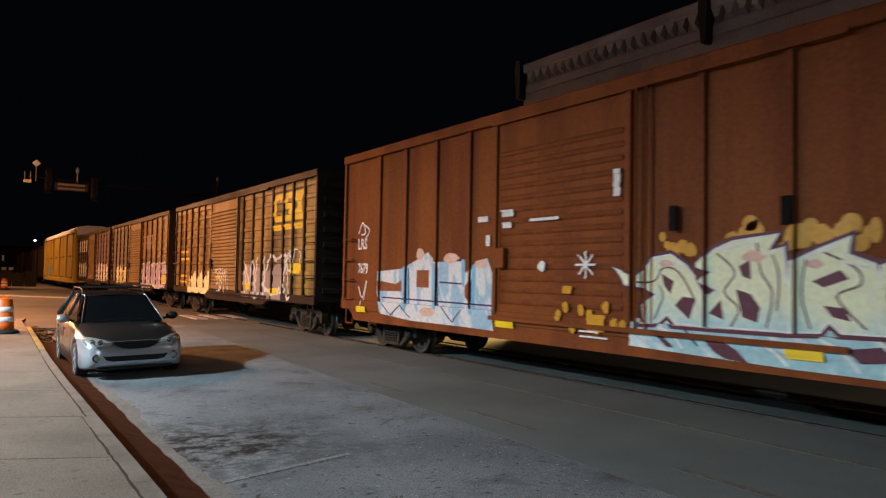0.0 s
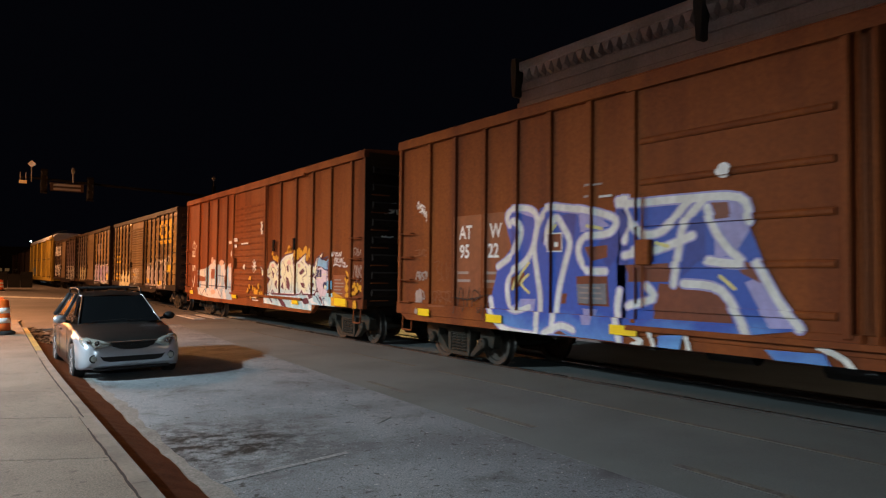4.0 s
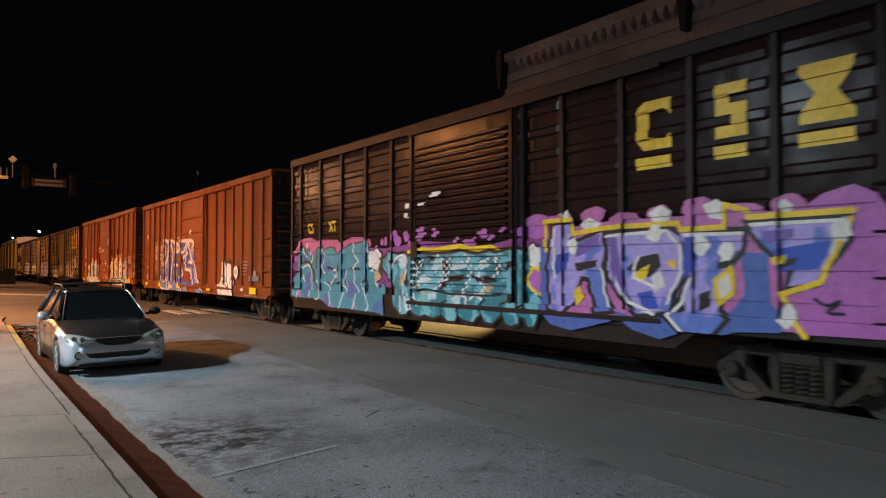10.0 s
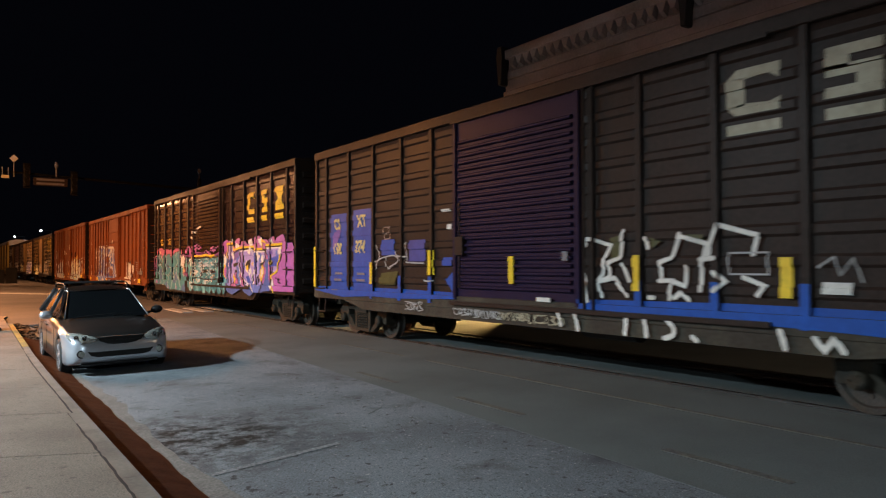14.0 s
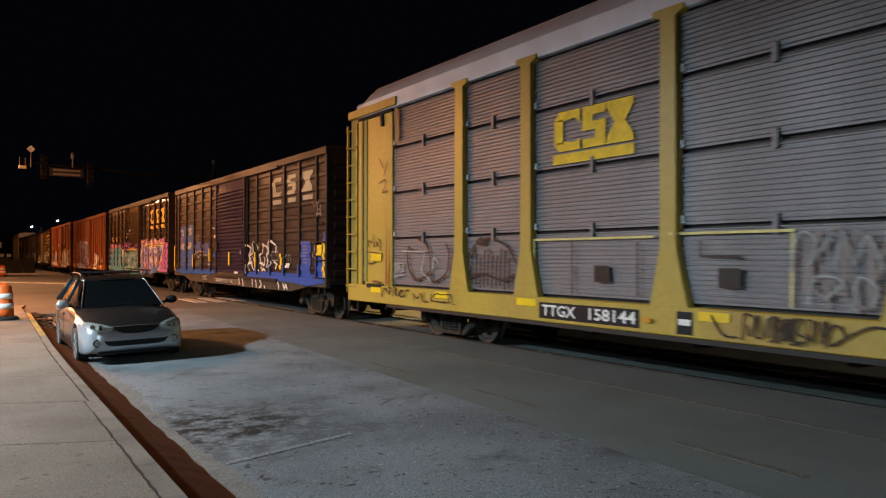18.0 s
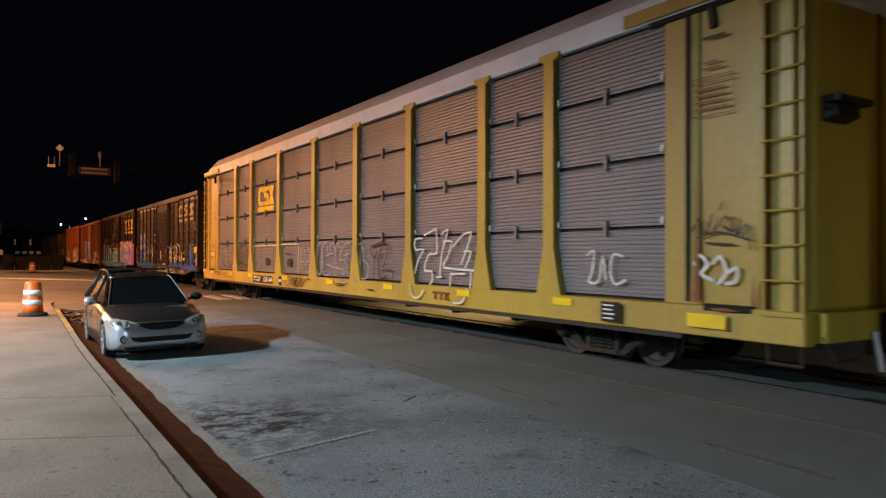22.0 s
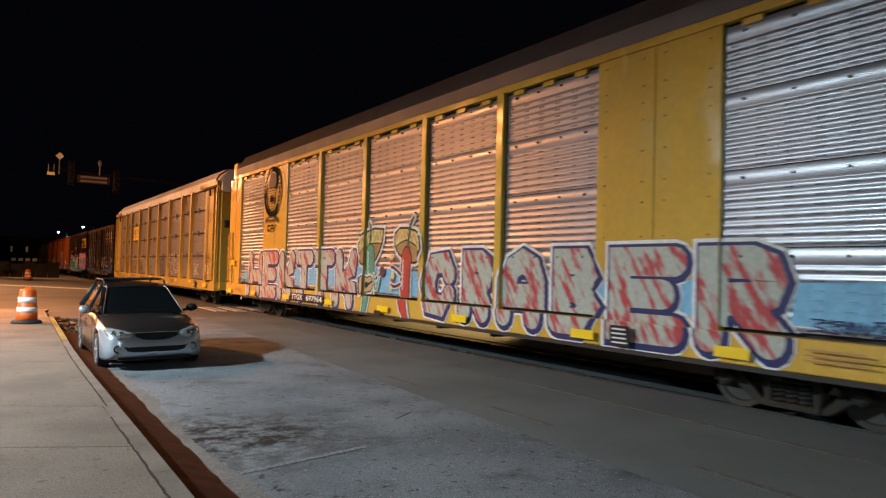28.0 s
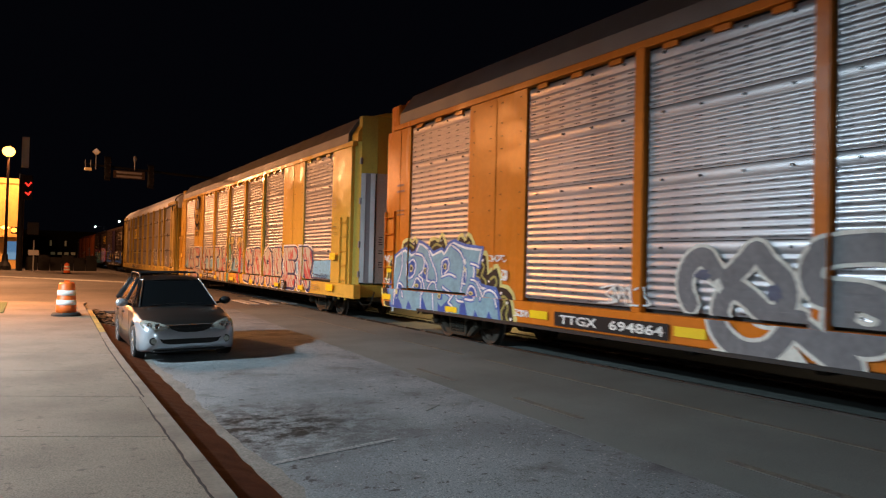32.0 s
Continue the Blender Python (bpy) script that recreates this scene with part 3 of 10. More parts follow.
part("wall_band", bx(B(), -0.09, 12, -60, 0.06, BZ - 0.86, BZ - 0.62), M["plaster"], bld, bevel=0.02)
part("string_course", bx(B(), -0.1, 0, -60, 0.0, BZ - 1.35, BZ - 1.2), M["plaster"], bld, bevel=0.02)
me = mesh_of("corbel", extrude_y(B(), [(-0.2, 0.27), (-0.2, 0.06), (-0.02, -0.04), (-0.02, 0.27)], -0.075, 0.075), M["plaster"])
bm = bmesh.new()
bm.from_mesh(me)
for v in bm.verts:
    v.co.y *= 1.75 if v.co.z > 0.2 else 0.75
bm.to_mesh(me), bm.free()
for i in range(160):
    ob = part("corbel", me, None, bld)
    ob.location = (0, -0.5 - 0.318 * i, BZ - 0.55)
me = mesh_of("downspout", extrude_x(B(), [(0.11, 0.12), (-0.11, 0.12), (-0.13, -0.2), (-0.075, -1.05), (0.075, -1.05), (0.13, -0.2)], -0.34, -0.05), M["black"], bevel=0.03)
for i in range(6):
    ob = part("downspout", me, None, bld, "black metal rain head")
    ob.location = (0, -0.1 - 6.5 * i, BZ)
# upper windows: dark panes with white bars under a white arched hood
WY = 0.42
pane = mesh_of("window", bx(B(), -0.03, 0.1, -WY, WY, 0, 2.05), M["glass"])
arc = [(k * (WY + 0.16), 0.0) for k in (-1, 1)] + [((WY + 0.16) * math.cos(math.pi * q / 12), 0.12 + 0.34 * math.sin(math.pi * q / 12)) for q in range(13)]
hood = mesh_of("hood", extrude_x(B(), arc, -0.3, 0.05), M["white_wood"], 0.02)
bead = mesh_of("bead", extrude_x(B(), [(u * 0.8, z * 0.72 + 0.02) for u, z in arc], -0.34, -0.29), M["white_wood"], 0.015)
bar_v = mesh_of("glazing_bar", bx(B(), -0.07, -0.03, -0.025, 0.025, 0, 2.05), M["white_wood"])
bar_h = mesh_of("glazing_bar", bx(B(), -0.075, -0.03, -WY, WY, -0.025, 0.025), M["white_wood"])
for i in range(10):
    w = part("window", pane, None, bld, "dark upper window with a white arched hood")
    w.location = (0, -9.55 - 3.6 * i + 7.2, 3.68)
    part("hood", hood, None, w, "white arched hood").location = (0, 0, 2.02)
    part("bead", bead, None, w).location = (0, 0, 2.02)
    for k in (-WY + 0.02, 0, WY - 0.02):
        part("glazing_bar", bar_v, None, w).location = (0, k, 0)
    for k in (0.02, 0.7, 1.38, 2.0):
        part("glazing_bar", bar_h, None, w).location = (0, 0, k)


# ---- rolling stock ----
HALF = 1.56   # side sheet; posts stand proud of it


def clip_strip(poly, a, b, axis=0):
    for lim, keep in ((a, 1), (b, -1)):
        out = []
        for i, p in enumerate(poly):
            q = poly[(i + 1) % len(poly)]
            dp, dq = keep * (p[axis] - lim), keep * (q[axis] - lim)
            if dp >= 0:
                out.append(p)
            if dp * dq < 0:
                k = dp / (dp - dq)
                out.append(tuple(x + k * (y - x) for x, y in zip(p, q)))
        poly = out
        if len(poly) < 3:
            return []
    return poly


class Side:
    """The side of a car that faces the street: fields (from, to, depth, low, high), measured back from the car's front."""

    def __init__(self, car, fields, base):
        self.car, self.fields, self.base, self.layer = car, fields, base, 0

    def paint(self, name, polys, material, label="", joined=False):
        """Lay paint on the side, field by field, following its posts, panels and sill. polys: outlines in (along, height)."""
        self.layer += 1
        groups = {}
        for i, poly in enumerate(polys):
            groups.setdefault(0 if joined else poly.group if isinstance(poly, Outline) else -i - 1, []).append(poly)
        return [self.coat(name, g, material, label) for g in groups.values()]

    def coat(self, name, polys, material, label):
        vs, fs = [], []
        for poly in polys:
            coat = poly.coat * 0.00014 if isinstance(poly, Outline) else 0.0
            for a, b, d, lo, hi in self.fields:
                c = clip_strip(poly, a, b)
                c = clip_strip(c, lo, hi, 1) if c else c
                if len(c) >= 3:
                    k = len(vs)
                    vs += [(-(self.base + d + 0.004 + 0.0012 * self.layer + coat), -u, z) for u, z in c]
                    fs.append(list(range(k, k + len(c))))
        if not vs:
            return None
        me = bpy.data.meshes.new(name)
        me.from_pydata(vs, [], fs)
        me.materials.append(material)
        return part(name, me, None, self.car, label)


GLYPHS = {}


def text_polys(text, u, z, size, fat=0.0, wide=1.0, shear=0.0, spacing=1.0):
    """The triangles of a line of lettering in the built-in font, seen from the street, starting at (u, z)."""
    key = (text, fat, spacing)
    if key not in GLYPHS:
        c = bpy.data.curves.new("lettering", "FONT")
        c.body, c.offset, c.resolution_u, c.space_character = text, fat, 2, spacing
        ob = new("lettering", c)
        me = bpy.data.meshes.new_from_object(ob.evaluated_get(bpy.context.evaluated_depsgraph_get()))
        GLYPHS[key] = [[(me.vertices[i].co.x, me.vertices[i].co.y) for i in p.vertices] for p in me.polygons]
        bpy.data.objects.remove(ob), bpy.data.curves.remove(c), bpy.data.meshes.remove(me)
    return coated([[(u + size * wide * (x + shear * y), z + size * y) for x, y in p] for p in GLYPHS[key]], 0)


class Outline(list):
    """A painted outline with its own hair-thin coat, so that overlapping ones stay apart."""
    coat, group = 0, 0


COATS = [0]


def coated(polys, coat=None):
    COATS[0] += 1
    out = []
    for p in polys:
        o = Outline(p)
        o.coat, o.group = COATS[0] % 8 if coat is None else coat, COATS[0]
        out.append(o)
    return out


def rect(u0, u1, z0, z1):
    return [(u0, z0), (u1, z0), (u1, z1), (u0, z1)]


def blob(u, z, ru, rz=None, n=14, wob=0.0, seed=0):
    r = random.Random(seed)
    rz = rz or ru
    return coated([[(u + ru * (1 + wob * r.uniform(-1, 1)) * math.cos(2 * math.pi * i / n), z + rz * (1 + wob * r.uniform(-1, 1)) * math.sin(2 * math.pi * i / n)) for i in range(n)]])[0]


def stroke(pts, w):
    """A ribbon along a line with mitred turns and round ends, as a spray can or a brush leaves it."""
    pts = [p for i, p in enumerate(pts) if i == 0 or math.hypot(p[0] - pts[i - 1][0], p[1] - pts[i - 1][1]) > 1e-4]
    closed = len(pts) > 3 and math.hypot(pts[0][0] - pts[-1][0], pts[0][1] - pts[-1][1]) < 1e-4
    if closed:
        pts = pts[:-1]
    n = len(pts)
    d = []
    for i in range(n if closed else n - 1):
        a, b = pts[i], pts[(i + 1) % n]
        k = math.hypot(b[0] - a[0], b[1] - a[1])
        d.append(((b[0] - a[0]) / k, (b[1] - a[1]) / k))
    left, right = [], []
    for i, (x, y) in enumerate(pts):
        e = d[i - 1] if (i or closed) else d[0]
        f = d[i] if i < len(d) else d[-1]
        nx, ny = -(e[1] + f[1]), e[0] + f[0]
        k = math.hypot(nx, ny)
        if k < 0.35:
            nx, ny, k = -f[1], f[0], 1.0
        m = min(2 / k, 1.5) * w / 2 / k
        left.append((x + nx * m, y + ny * m)), right.append((x - nx * m, y - ny * m))
    out = [[left[i], right[i], right[(i + 1) % n], left[(i + 1) % n]] for i in range(n if closed else n - 1)]
    if not closed:
        for (x, y), (e, f), s in ((pts[0], d[0], -1), (pts[-1], d[-1], 1)):
            out.append([(x + w / 2 * (s * e * math.sin(t) - f * math.cos(t)), y + w / 2 * (s * f * math.sin(t) + e * math.cos(t))) for t in [math.pi * i / 6 for i in range(7)]])
    out = coated(out)
    for i, o in enumerate(out):
        o.coat += (i % 9) * 0.09
    return out


def curve_pts(p, n=5):
    """A smooth line through the points p."""
    out = []
    for i in range(len(p) - 1):
        p0, p1, p2, p3 = p[max(i - 1, 0)], p[i], p[i + 1], p[min(i + 2, len(p) - 1)]
        for k in range(n):
            t = k / n
            out.append(tuple(0.5 * (2 * b + (c - a) * t + (2 * a - 5 * b + 4 * c - d) * t * t + (3 * b - a - 3 * c + d) * t ** 3) for a, b, c, d in zip(p0, p1, p2, p3)))
    return out + [p[-1]]


def coil(bm, x, y, z0, z1, r, turns=5):
    """A coil spring, swept as one tube."""
    n, rings = turns * 8, []
    for i in range(n + 1):
        t = 2 * math.pi * turns * i / n
        c, d = math.cos(t), math.sin(t)
        z = z0 + (z1 - z0) * i / n
        rings.append([bm.verts.new((x + (r + 0.026 * math.cos(a)) * c, y + (r + 0.026 * math.cos(a)) * d, z + 0.026 * math.sin(a))) for a in (0, 1.257, 2.513, 3.77, 5.027)])
    for p, q in zip(rings, rings[1:]):
        for k in range(5):
            bm.faces.new((p[k], p[(k + 1) % 5], q[(k + 1) % 5], q[k]))
    bm.faces.new(rings[0]), bm.faces.new(rings[-1][::-1])
    return bm


def side_frame_mesh():
    bm = B()
    bx(bm, -0.07, 0.07, -1.0, 1.0, 0.62, 0.74)          # top chord
    bx(bm, -0.10, 0.10, -0.36, 0.36, 0.12, 0.2)         # spring seat
    for s in (-1, 1):
        extrude_x(bm, [(s * 0.30, 0.12), (s * 0.46, 0.12), (s * 1.0, 0.48), (s * 1.0, 0.64), (s * 0.84, 0.60)], -0.07, 0.07)
        extrude_x(bm, [(s * 0.27, 0.16), (s * 0.37, 0.16), (s * 0.40, 0.66), (s * 0.27, 0.66)], -0.09, 0.09)
        extrude_x(bm, [(s * 0.72, 0.42), (s * 1.12, 0.34), (s * 1.18, 0.62), (s * 0.98, 0.75), (s * 0.72, 0.74)], -0.09, 0.09)
        extrude_x(bm, [(s * 0.37, 0.70), (s * 0.60, 0.62), (s * 0.80, 0.64), (s * 0.80, 0.76), (s * 0.37, 0.80)], -0.08, 0.08)
        lathe(bm, [(0.08, -0.2), (0.115, -0.18), (0.115, 0.05)], 12, "x", (0, s * 0.88, 0.42))
        for k in range(3):
            a = 2 * math.pi * k / 3
            lathe(bm, [(0.018, -0.225), (0.018, -0.19)], 6, "x", (0, s * 0.88 + 0.065 * math.cos(a), 0.42 + 0.065 * math.sin(a)))
    bx(bm, -0.12, 0.06, -0.25, 0.25, 0.56, 0.70)         # end of the bolster
    return mesh_of("side_frame", bm, M["truck"], 0.012)


def wheelset_mesh():
    bm = B()
    rod(bm, (-1.0, 0, 0), (1.0, 0, 0), 0.08, 10)
    for s in (-1, 1):
        prof = [(0.12, 0.10), (0.13, 0.02), (0.33, 0.04), (0.35, 0.07), (0.42, 0.07), (0.425, -0.03), (0.455, -0.065), (0.44, -0.07), (0.35, -0.07), (0.33, -0.03), (0.13, -0.04), (0.12, -0.10)]
        prof = [(r, s * h * 1.0) for r, h in prof]
        lathe(bm, prof, 28, "x", (s * 0.75, 0, 0))
        for k in range(5):
            a = 2 * math.pi * k / 5
            lathe(bm, [(0.03, 0.0), (0.03, s * 0.045)], 6, "x", (s * 0.75, 0.22 * math.cos(a), 0.22 * math.sin(a)))
    me = mesh_of("wheelset", bm, [M["wheel"], M["tread"]])
    for p in me.polygons:
        c = p.center
        r = math.hypot(c.y, c.z)
        if r > 0.4 and abs(abs(c.x) - 0.75) < 0.075 and abs(p.normal.x) < 0.8:
            p.material_index = 1
    return me


FRAME_ME, WHEEL_ME = side_frame_mesh(), wheelset_mesh()
bm = B()
bx(bm, -1.05, 1.05, -0.3, 0.3, 0.42, 0.62)
BOLSTER_ME = mesh_of("bolster", bm, M["truck"], 0.02)
SPRING_ME = mesh_of("spring", coil(B(), 0, 0, 0.2, 0.56, 0.078, 6), M["truck"])
WHEELS = []


def truck(car, y):
    t = new("truck")
    t.parent, t.location = car, (0, y, 0)
    for s in (-1, 1):
        o = part("side_frame", FRAME_ME, None, t)
        o.location = (s * 1.0, 0, 0)
        for k in (-0.17, 0.0, 0.17):
            o = part("spring", SPRING_ME, None, t)
            o.location = (s * 1.02, k, 0)
    part("bolster", BOLSTER_ME, None, t)
    for k in (0.88, -0.88):
        w = part("wheelset", WHEEL_ME, None, t)
        w.location = (0, k, 0.42)
        WHEELS.append((w, k))
    return t


bm = B()
bx(bm, -0.11, 0.11, -0.1, 0.35, 0.72, 0.94)
extrude_x(bm, [(0.35, 0.68), (0.62, 0.70), (0.70, 0.86), (0.62, 1.0), (0.35, 0.98)], -0.16, 0.10)
bx(bm, -0.28, 0.28, -0.2, 0.02, 0.62, 1.02)
COUPLER_ME = mesh_of("coupler", bm, M["truck"], 0.02)
hose = B()
pts = curve_pts([(-0.35, -0.05, 0.7), (-0.36, 0.25, 0.5), (-0.3, 0.5, 0.35), (-0.12, 0.72, 0.42)])
for a, b in zip(pts, pts[1:]):
    rod(hose, a, b, 0.025, 6)
HOSE_ME = mesh_of("air_hose", hose, M["rubber"])


def couplers(car, L):
    for y, turn in ((0, 0), (-L, 180)):
        o = part("coupler", COUPLER_ME, None, car)
        o.matrix_basis = pose(0, y, 0, 0, 0, turn)
        o = part("air_hose", HOSE_ME, None, car, "black rubber brake hose")
        o.matrix_basis = pose(0, y, 0, 0, 0, turn)


def rungs(car, u0, u1, zs, out, material, post=True):
    """Grab irons between two lines on the side."""
    for z in zs:
        bm = B()
        rod(bm, (-out - 0.07, -u0, z), (-out - 0.07, -u1, z), 0.016, 6)
        for u in (u0, u1):
            rod(bm, (-out + 0.02, -u, z), (-out - 0.07, -u, z), 0.016, 6)
        part("rung", bm, material, car)
    if post:
        for u in (u0, u1):
            part("ladder_rail", bx(B(), -out - 0.05, -out + 0.0, -u - 0.02, -u + 0.02, min(zs) - 0.15, max(zs) + 0.15), material, car)


def rib_sheet(u0, u1, z0, z1, depth, pitch, base, taper=0.12):
    """A pressed sheet with horizontal ribs that fade out towards its ends."""
    bm = B()
    rows = []
    z = z0
    prof = []
    while z < z1 - pitch * 0.6:
        prof += [(z, 0), (z + pitch * 0.55, 0), (z + pitch * 0.65, depth), (z + pitch * 0.9, depth)]
        z += pitch
    prof += [(z1, 0)]
    for u, k in ((u0, 0), (u0 + taper, 1), (u1 - taper, 1), (u1, 0)):
        rows.append([bm.verts.new((-(base + d * k), -u, zz)) for zz, d in prof])
    for a, b in zip(rows, rows[1:]):
        for i in range(len(prof) - 1):
            bm.faces.new((a[i], b[i], b[i + 1], a[i + 1]))
    return bm


def scallop_sheet(u0, u1, z0, z1, pitch, depth, flat, base):
    """A pressed sheet of rounded horizontal waves, and a flat band along its top."""
    bm = B()
    prof, z = [], z0
    n = int(round((z1 - flat - z0) / pitch))
    step = (z1 - flat - z0) / n
    for i in range(n):
        prof += [(z0 + step * (i + k), depth * d) for k, d in ((0, 0.04), (0.1, 0.1), (0.22, 0.38), (0.34, 0.78), (0.46, 0.98), (0.58, 0.97), (0.7, 0.75), (0.82, 0.38), (0.92, 0.1))]
    prof += [(z1 - flat, 0), (z1 - flat + 0.015, depth * 0.7), (z1 - 0.012, depth * 0.7), (z1, 0)]
    a, b = [[bm.verts.new((-(base + d), -u, zz)) for zz, d in prof] for u in (u0, u1)]
    for i in range(len(prof) - 1):
        bm.faces.new((a[i], b[i], b[i + 1], a[i + 1]))
    return bm, step


def boxcar(label, s0, L, posts, door, body, trim, door_mat, ribbed, group, eave=4.58, sill=0.98, near=True, skirt=None, belly=None, planks=0.58):
    """belly: where the deep part of the side sill begins and ends, with its slopes, and how low it hangs."""
    car = thing("boxcar", label, "freight car", group)
    D = 0.06
    part("shell", bx(B(), -HALF + 0.03, HALF, -L + 0.06, -0.06, sill + 0.1, eave - 0.1), body, car)
    roof = [(-1.62, eave - 0.02), (-1.62, eave + 0.04), (0, eave + 0.13), (1.62, eave + 0.04), (1.62, eave - 0.02)]
    part("roof", extrude_y(B(), roof, -L, 0), trim, car)
    if near:
        me = mesh_of("roof_rib", extrude_y(B(), [(-1.56, eave + 0.03), (-1.56, eave + 0.065), (0, eave + 0.16), (1.56, eave + 0.065), (1.56, eave + 0.03)], -0.03, 0.03), trim)
        for i in range(13):
            o = part("roof_rib", me, None, car)
            o.location.y = -L * (i + 0.5) / 13
    part("top_chord", bx(B(), -HALF - 0.085, -HALF + 0.05, -L, 0, eave - 0.16, eave + 0.02), trim, car, bevel=0.012 if near else 0)
    part("side_sill", bx(B(), -HALF - 0.075, -HALF + 0.05, -L, 0, sill - 0.08, sill + 0.16), skirt or trim, car, bevel=0.012 if near else 0)
    d0, d1 = door
    f0, f1, f2, f3, fz = belly or (d0 - 0.9, d0 - 0.2, d1 + 2.6, d1 + 3.2, sill - 0.24)
    part("belly_sill", extrude_x(B(), [(-f0, sill - 0.06), (-f1, fz), (-f2, fz), (-f3, sill - 0.06)], -HALF - 0.06, -HALF + 0.06), skirt or trim, car)
    edges = [0.06] + [p for p in posts if p < d0] + [d0] + [d1] + [p for p in posts if p > d1] + [L - 0.06]
    strips = []
    for a, b in zip(edges, edges[1:]):
        is_door = a == d0
        if not is_door:
            bm = rib_sheet(a, b, sill + 0.14, eave - 0.14, 0.03, 0.36, HALF) if ribbed else bx(B(), -HALF, -HALF + 0.05, -b, -a, sill + 0.14, eave - 0.14)
            part("side_panel", bm, body, car)
        strips.append((a, b, 0.033 if ribbed else 0.0))
    for p in [0.06] + [q for q in posts] + [L - 0.06]:
        part("post", bx(B(), -HALF - D, -HALF + 0.02, -p - 0.055, -p + 0.055, sill + 0.1, eave - 0.1), body if not ribbed else trim, car, bevel=0.012 if near else 0)
    # the sliding door
    dm = B()
    bx(dm, -HALF - 0.05, -HALF + 0.03, -d1, -d0, sill + 0.12, eave - 0.16)
    dr = part("sliding_door", dm, door_mat, car)
    pitch = 0.128 if ribbed else planks
    rib = 0.108 if ribbed else 0.085 if planks > 0.3 else 0.066
    n = int((eave - 0.5 - sill - 0.2) / pitch)
    w = 0.034 if ribbed else 0.05
    me = mesh_of("door_rib", extrude_y(B(), [(-0.05, -w), (-rib * 0.86, -w * 0.86), (-rib, -w * 0.4), (-rib, w * 0.3), (-rib * 0.82, w * 0.8), (-0.05, w)], -d1 + 0.12, -d0 - 0.12), door_mat)
    for i in range(n):
        o = part("rib", me, None, dr)
        o.location = (-HALF, 0, sill + 0.34 + pitch * i)
    for u in (d0, d1):
        part("door_edge", bx(B(), -HALF - 0.1, -HALF, -u - 0.05, -u + 0.05, sill + 0.1, eave - 0.14), door_mat, dr, bevel=0.012)
    if near:
        for u in (d1 + 0.16, d1 + 0.34):
            bm = rod(B(), (-HALF - 0.11, -u, sill), (-HALF - 0.11, -u, eave - 0.2), 0.022, 6)
            part("lock_rod", bm, trim, dr)
        bm = bx(B(), -HALF - 0.16, -HALF - 0.05, -d0 - 0.34, -d0 - 0.10, 1.9, 2.25)
        rod(bm, (-HALF - 0.12, -d0 - 0.2, 1.3), (-HALF - 0.12, -d0 - 0.2, 2.9), 0.02, 6)
        part("latch", bm, trim, dr, bevel=0.01)
    part("door_track", bx(B(), -HALF - 0.14, -HALF, -d1 - 3.1, -d0 + 0.1, sill - 0.0, sill + 0.07), trim, car)
    part("upper_track", bx(B(), -HALF - 0.12, -HALF, -d1 - 3.1, -d0 + 0.1, eave - 0.20, eave - 0.13), trim, car)
    low, high = sill + 0.16, eave - 0.1
    cut = []
    for a, b, d in strips:
        a, b = a + 0.055, b - 0.055
        if a == d0 + 0.055:
            cut.append((a, b, 0.053, sill + 0.34 + pitch * (n - 1) + w * 0.8, high))
            for i in range(n):
                z = sill + 0.34 + pitch * i
                cut += [(a, b, rib + 0.003, z - w * 0.8, z + w * 0.8), (a, b, 0.053, z - pitch + w * 0.8 if i else low, z - w * 0.8)]
        elif ribbed:
            z = sill + 0.14
            while z < eave - 0.14 - 0.216:
                cut += [(a, b, 0.006, max(z - 0.022, low), z + 0.21), (a, b, 0.033, z + 0.21, z + 0.338)]
                z += 0.36
        else:
            cut.append((a, b, d, low, high))
    cut += [(p - 0.055, p + 0.055, D, low, high) for p in [0.06] + list(posts) + [L - 0.06]]
    cut += [(p - 0.055, p + 0.055, 0.1, low, high) for p in (d0, d1)]
    cut += [(0, L, 0.075, sill - 0.08, low), (f1 - 0.1, f2 + 0.1, 0.06, fz, sill - 0.08)]
    # ends with pressed ribs
    for y, s in ((0, 1), (-L, -1)):
        bm = bx(B(), -HALF - 0.05, HALF + 0.05, y - 0.06 if s > 0 else y, y if s > 0 else y + 0.06, sill, eave)
        e = part("end_wall", bm, M["near_black"], car)
        if near:
            me = mesh_of("end_rib", extrude_x(B(), [(0, -0.09), (s * 0.07, -0.05), (s * 0.07, 0.05), (0, 0.09)], -HALF + 0.15, HALF - 0.15), M["near_black"])
            for i in range(8):
                o = part("end_rib", me, None, e)
                o.location = (0, y, sill + 0.3 + 0.42 * i)
            me = mesh_of("end_rung", rod(B(), (-HALF + 0.08, y + s * 0.09, 0), (-HALF + 0.55, y + s * 0.09, 0), 0.016, 6), trim)
            for i in range(7):
                o = part("end_rung", me, None, e)
                o.location.z = 1.1 + 0.42 * i
    zs = [1.15, 1.62, 2.1, 2.6]
    if near:
        rungs(car, 0.12, 0.62, zs, HALF + 0.05, trim, False)
        rungs(car, L - 0.72, L - 0.12, zs, HALF + 0.05, trim, False)
        for u in (0.35, L - 0.4):
            bm = B()
            for k in (-0.18, 0.18):
                rod(bm, (-HALF, -u + k, sill), (-HALF - 0.02, -u + k, sill - 0.42), 0.016, 6)
            rod(bm, (-HALF - 0.02, -u - 0.18, sill - 0.42), (-HALF - 0.02, -u + 0.18, sill - 0.42), 0.02, 6)
            part("step", bm, trim, car)
    # underframe
    part("centre_sill", bx(B(), -0.35, 0.35, -L + 0.1, -0.1, 0.68, sill + 0.1), M["black"], car)
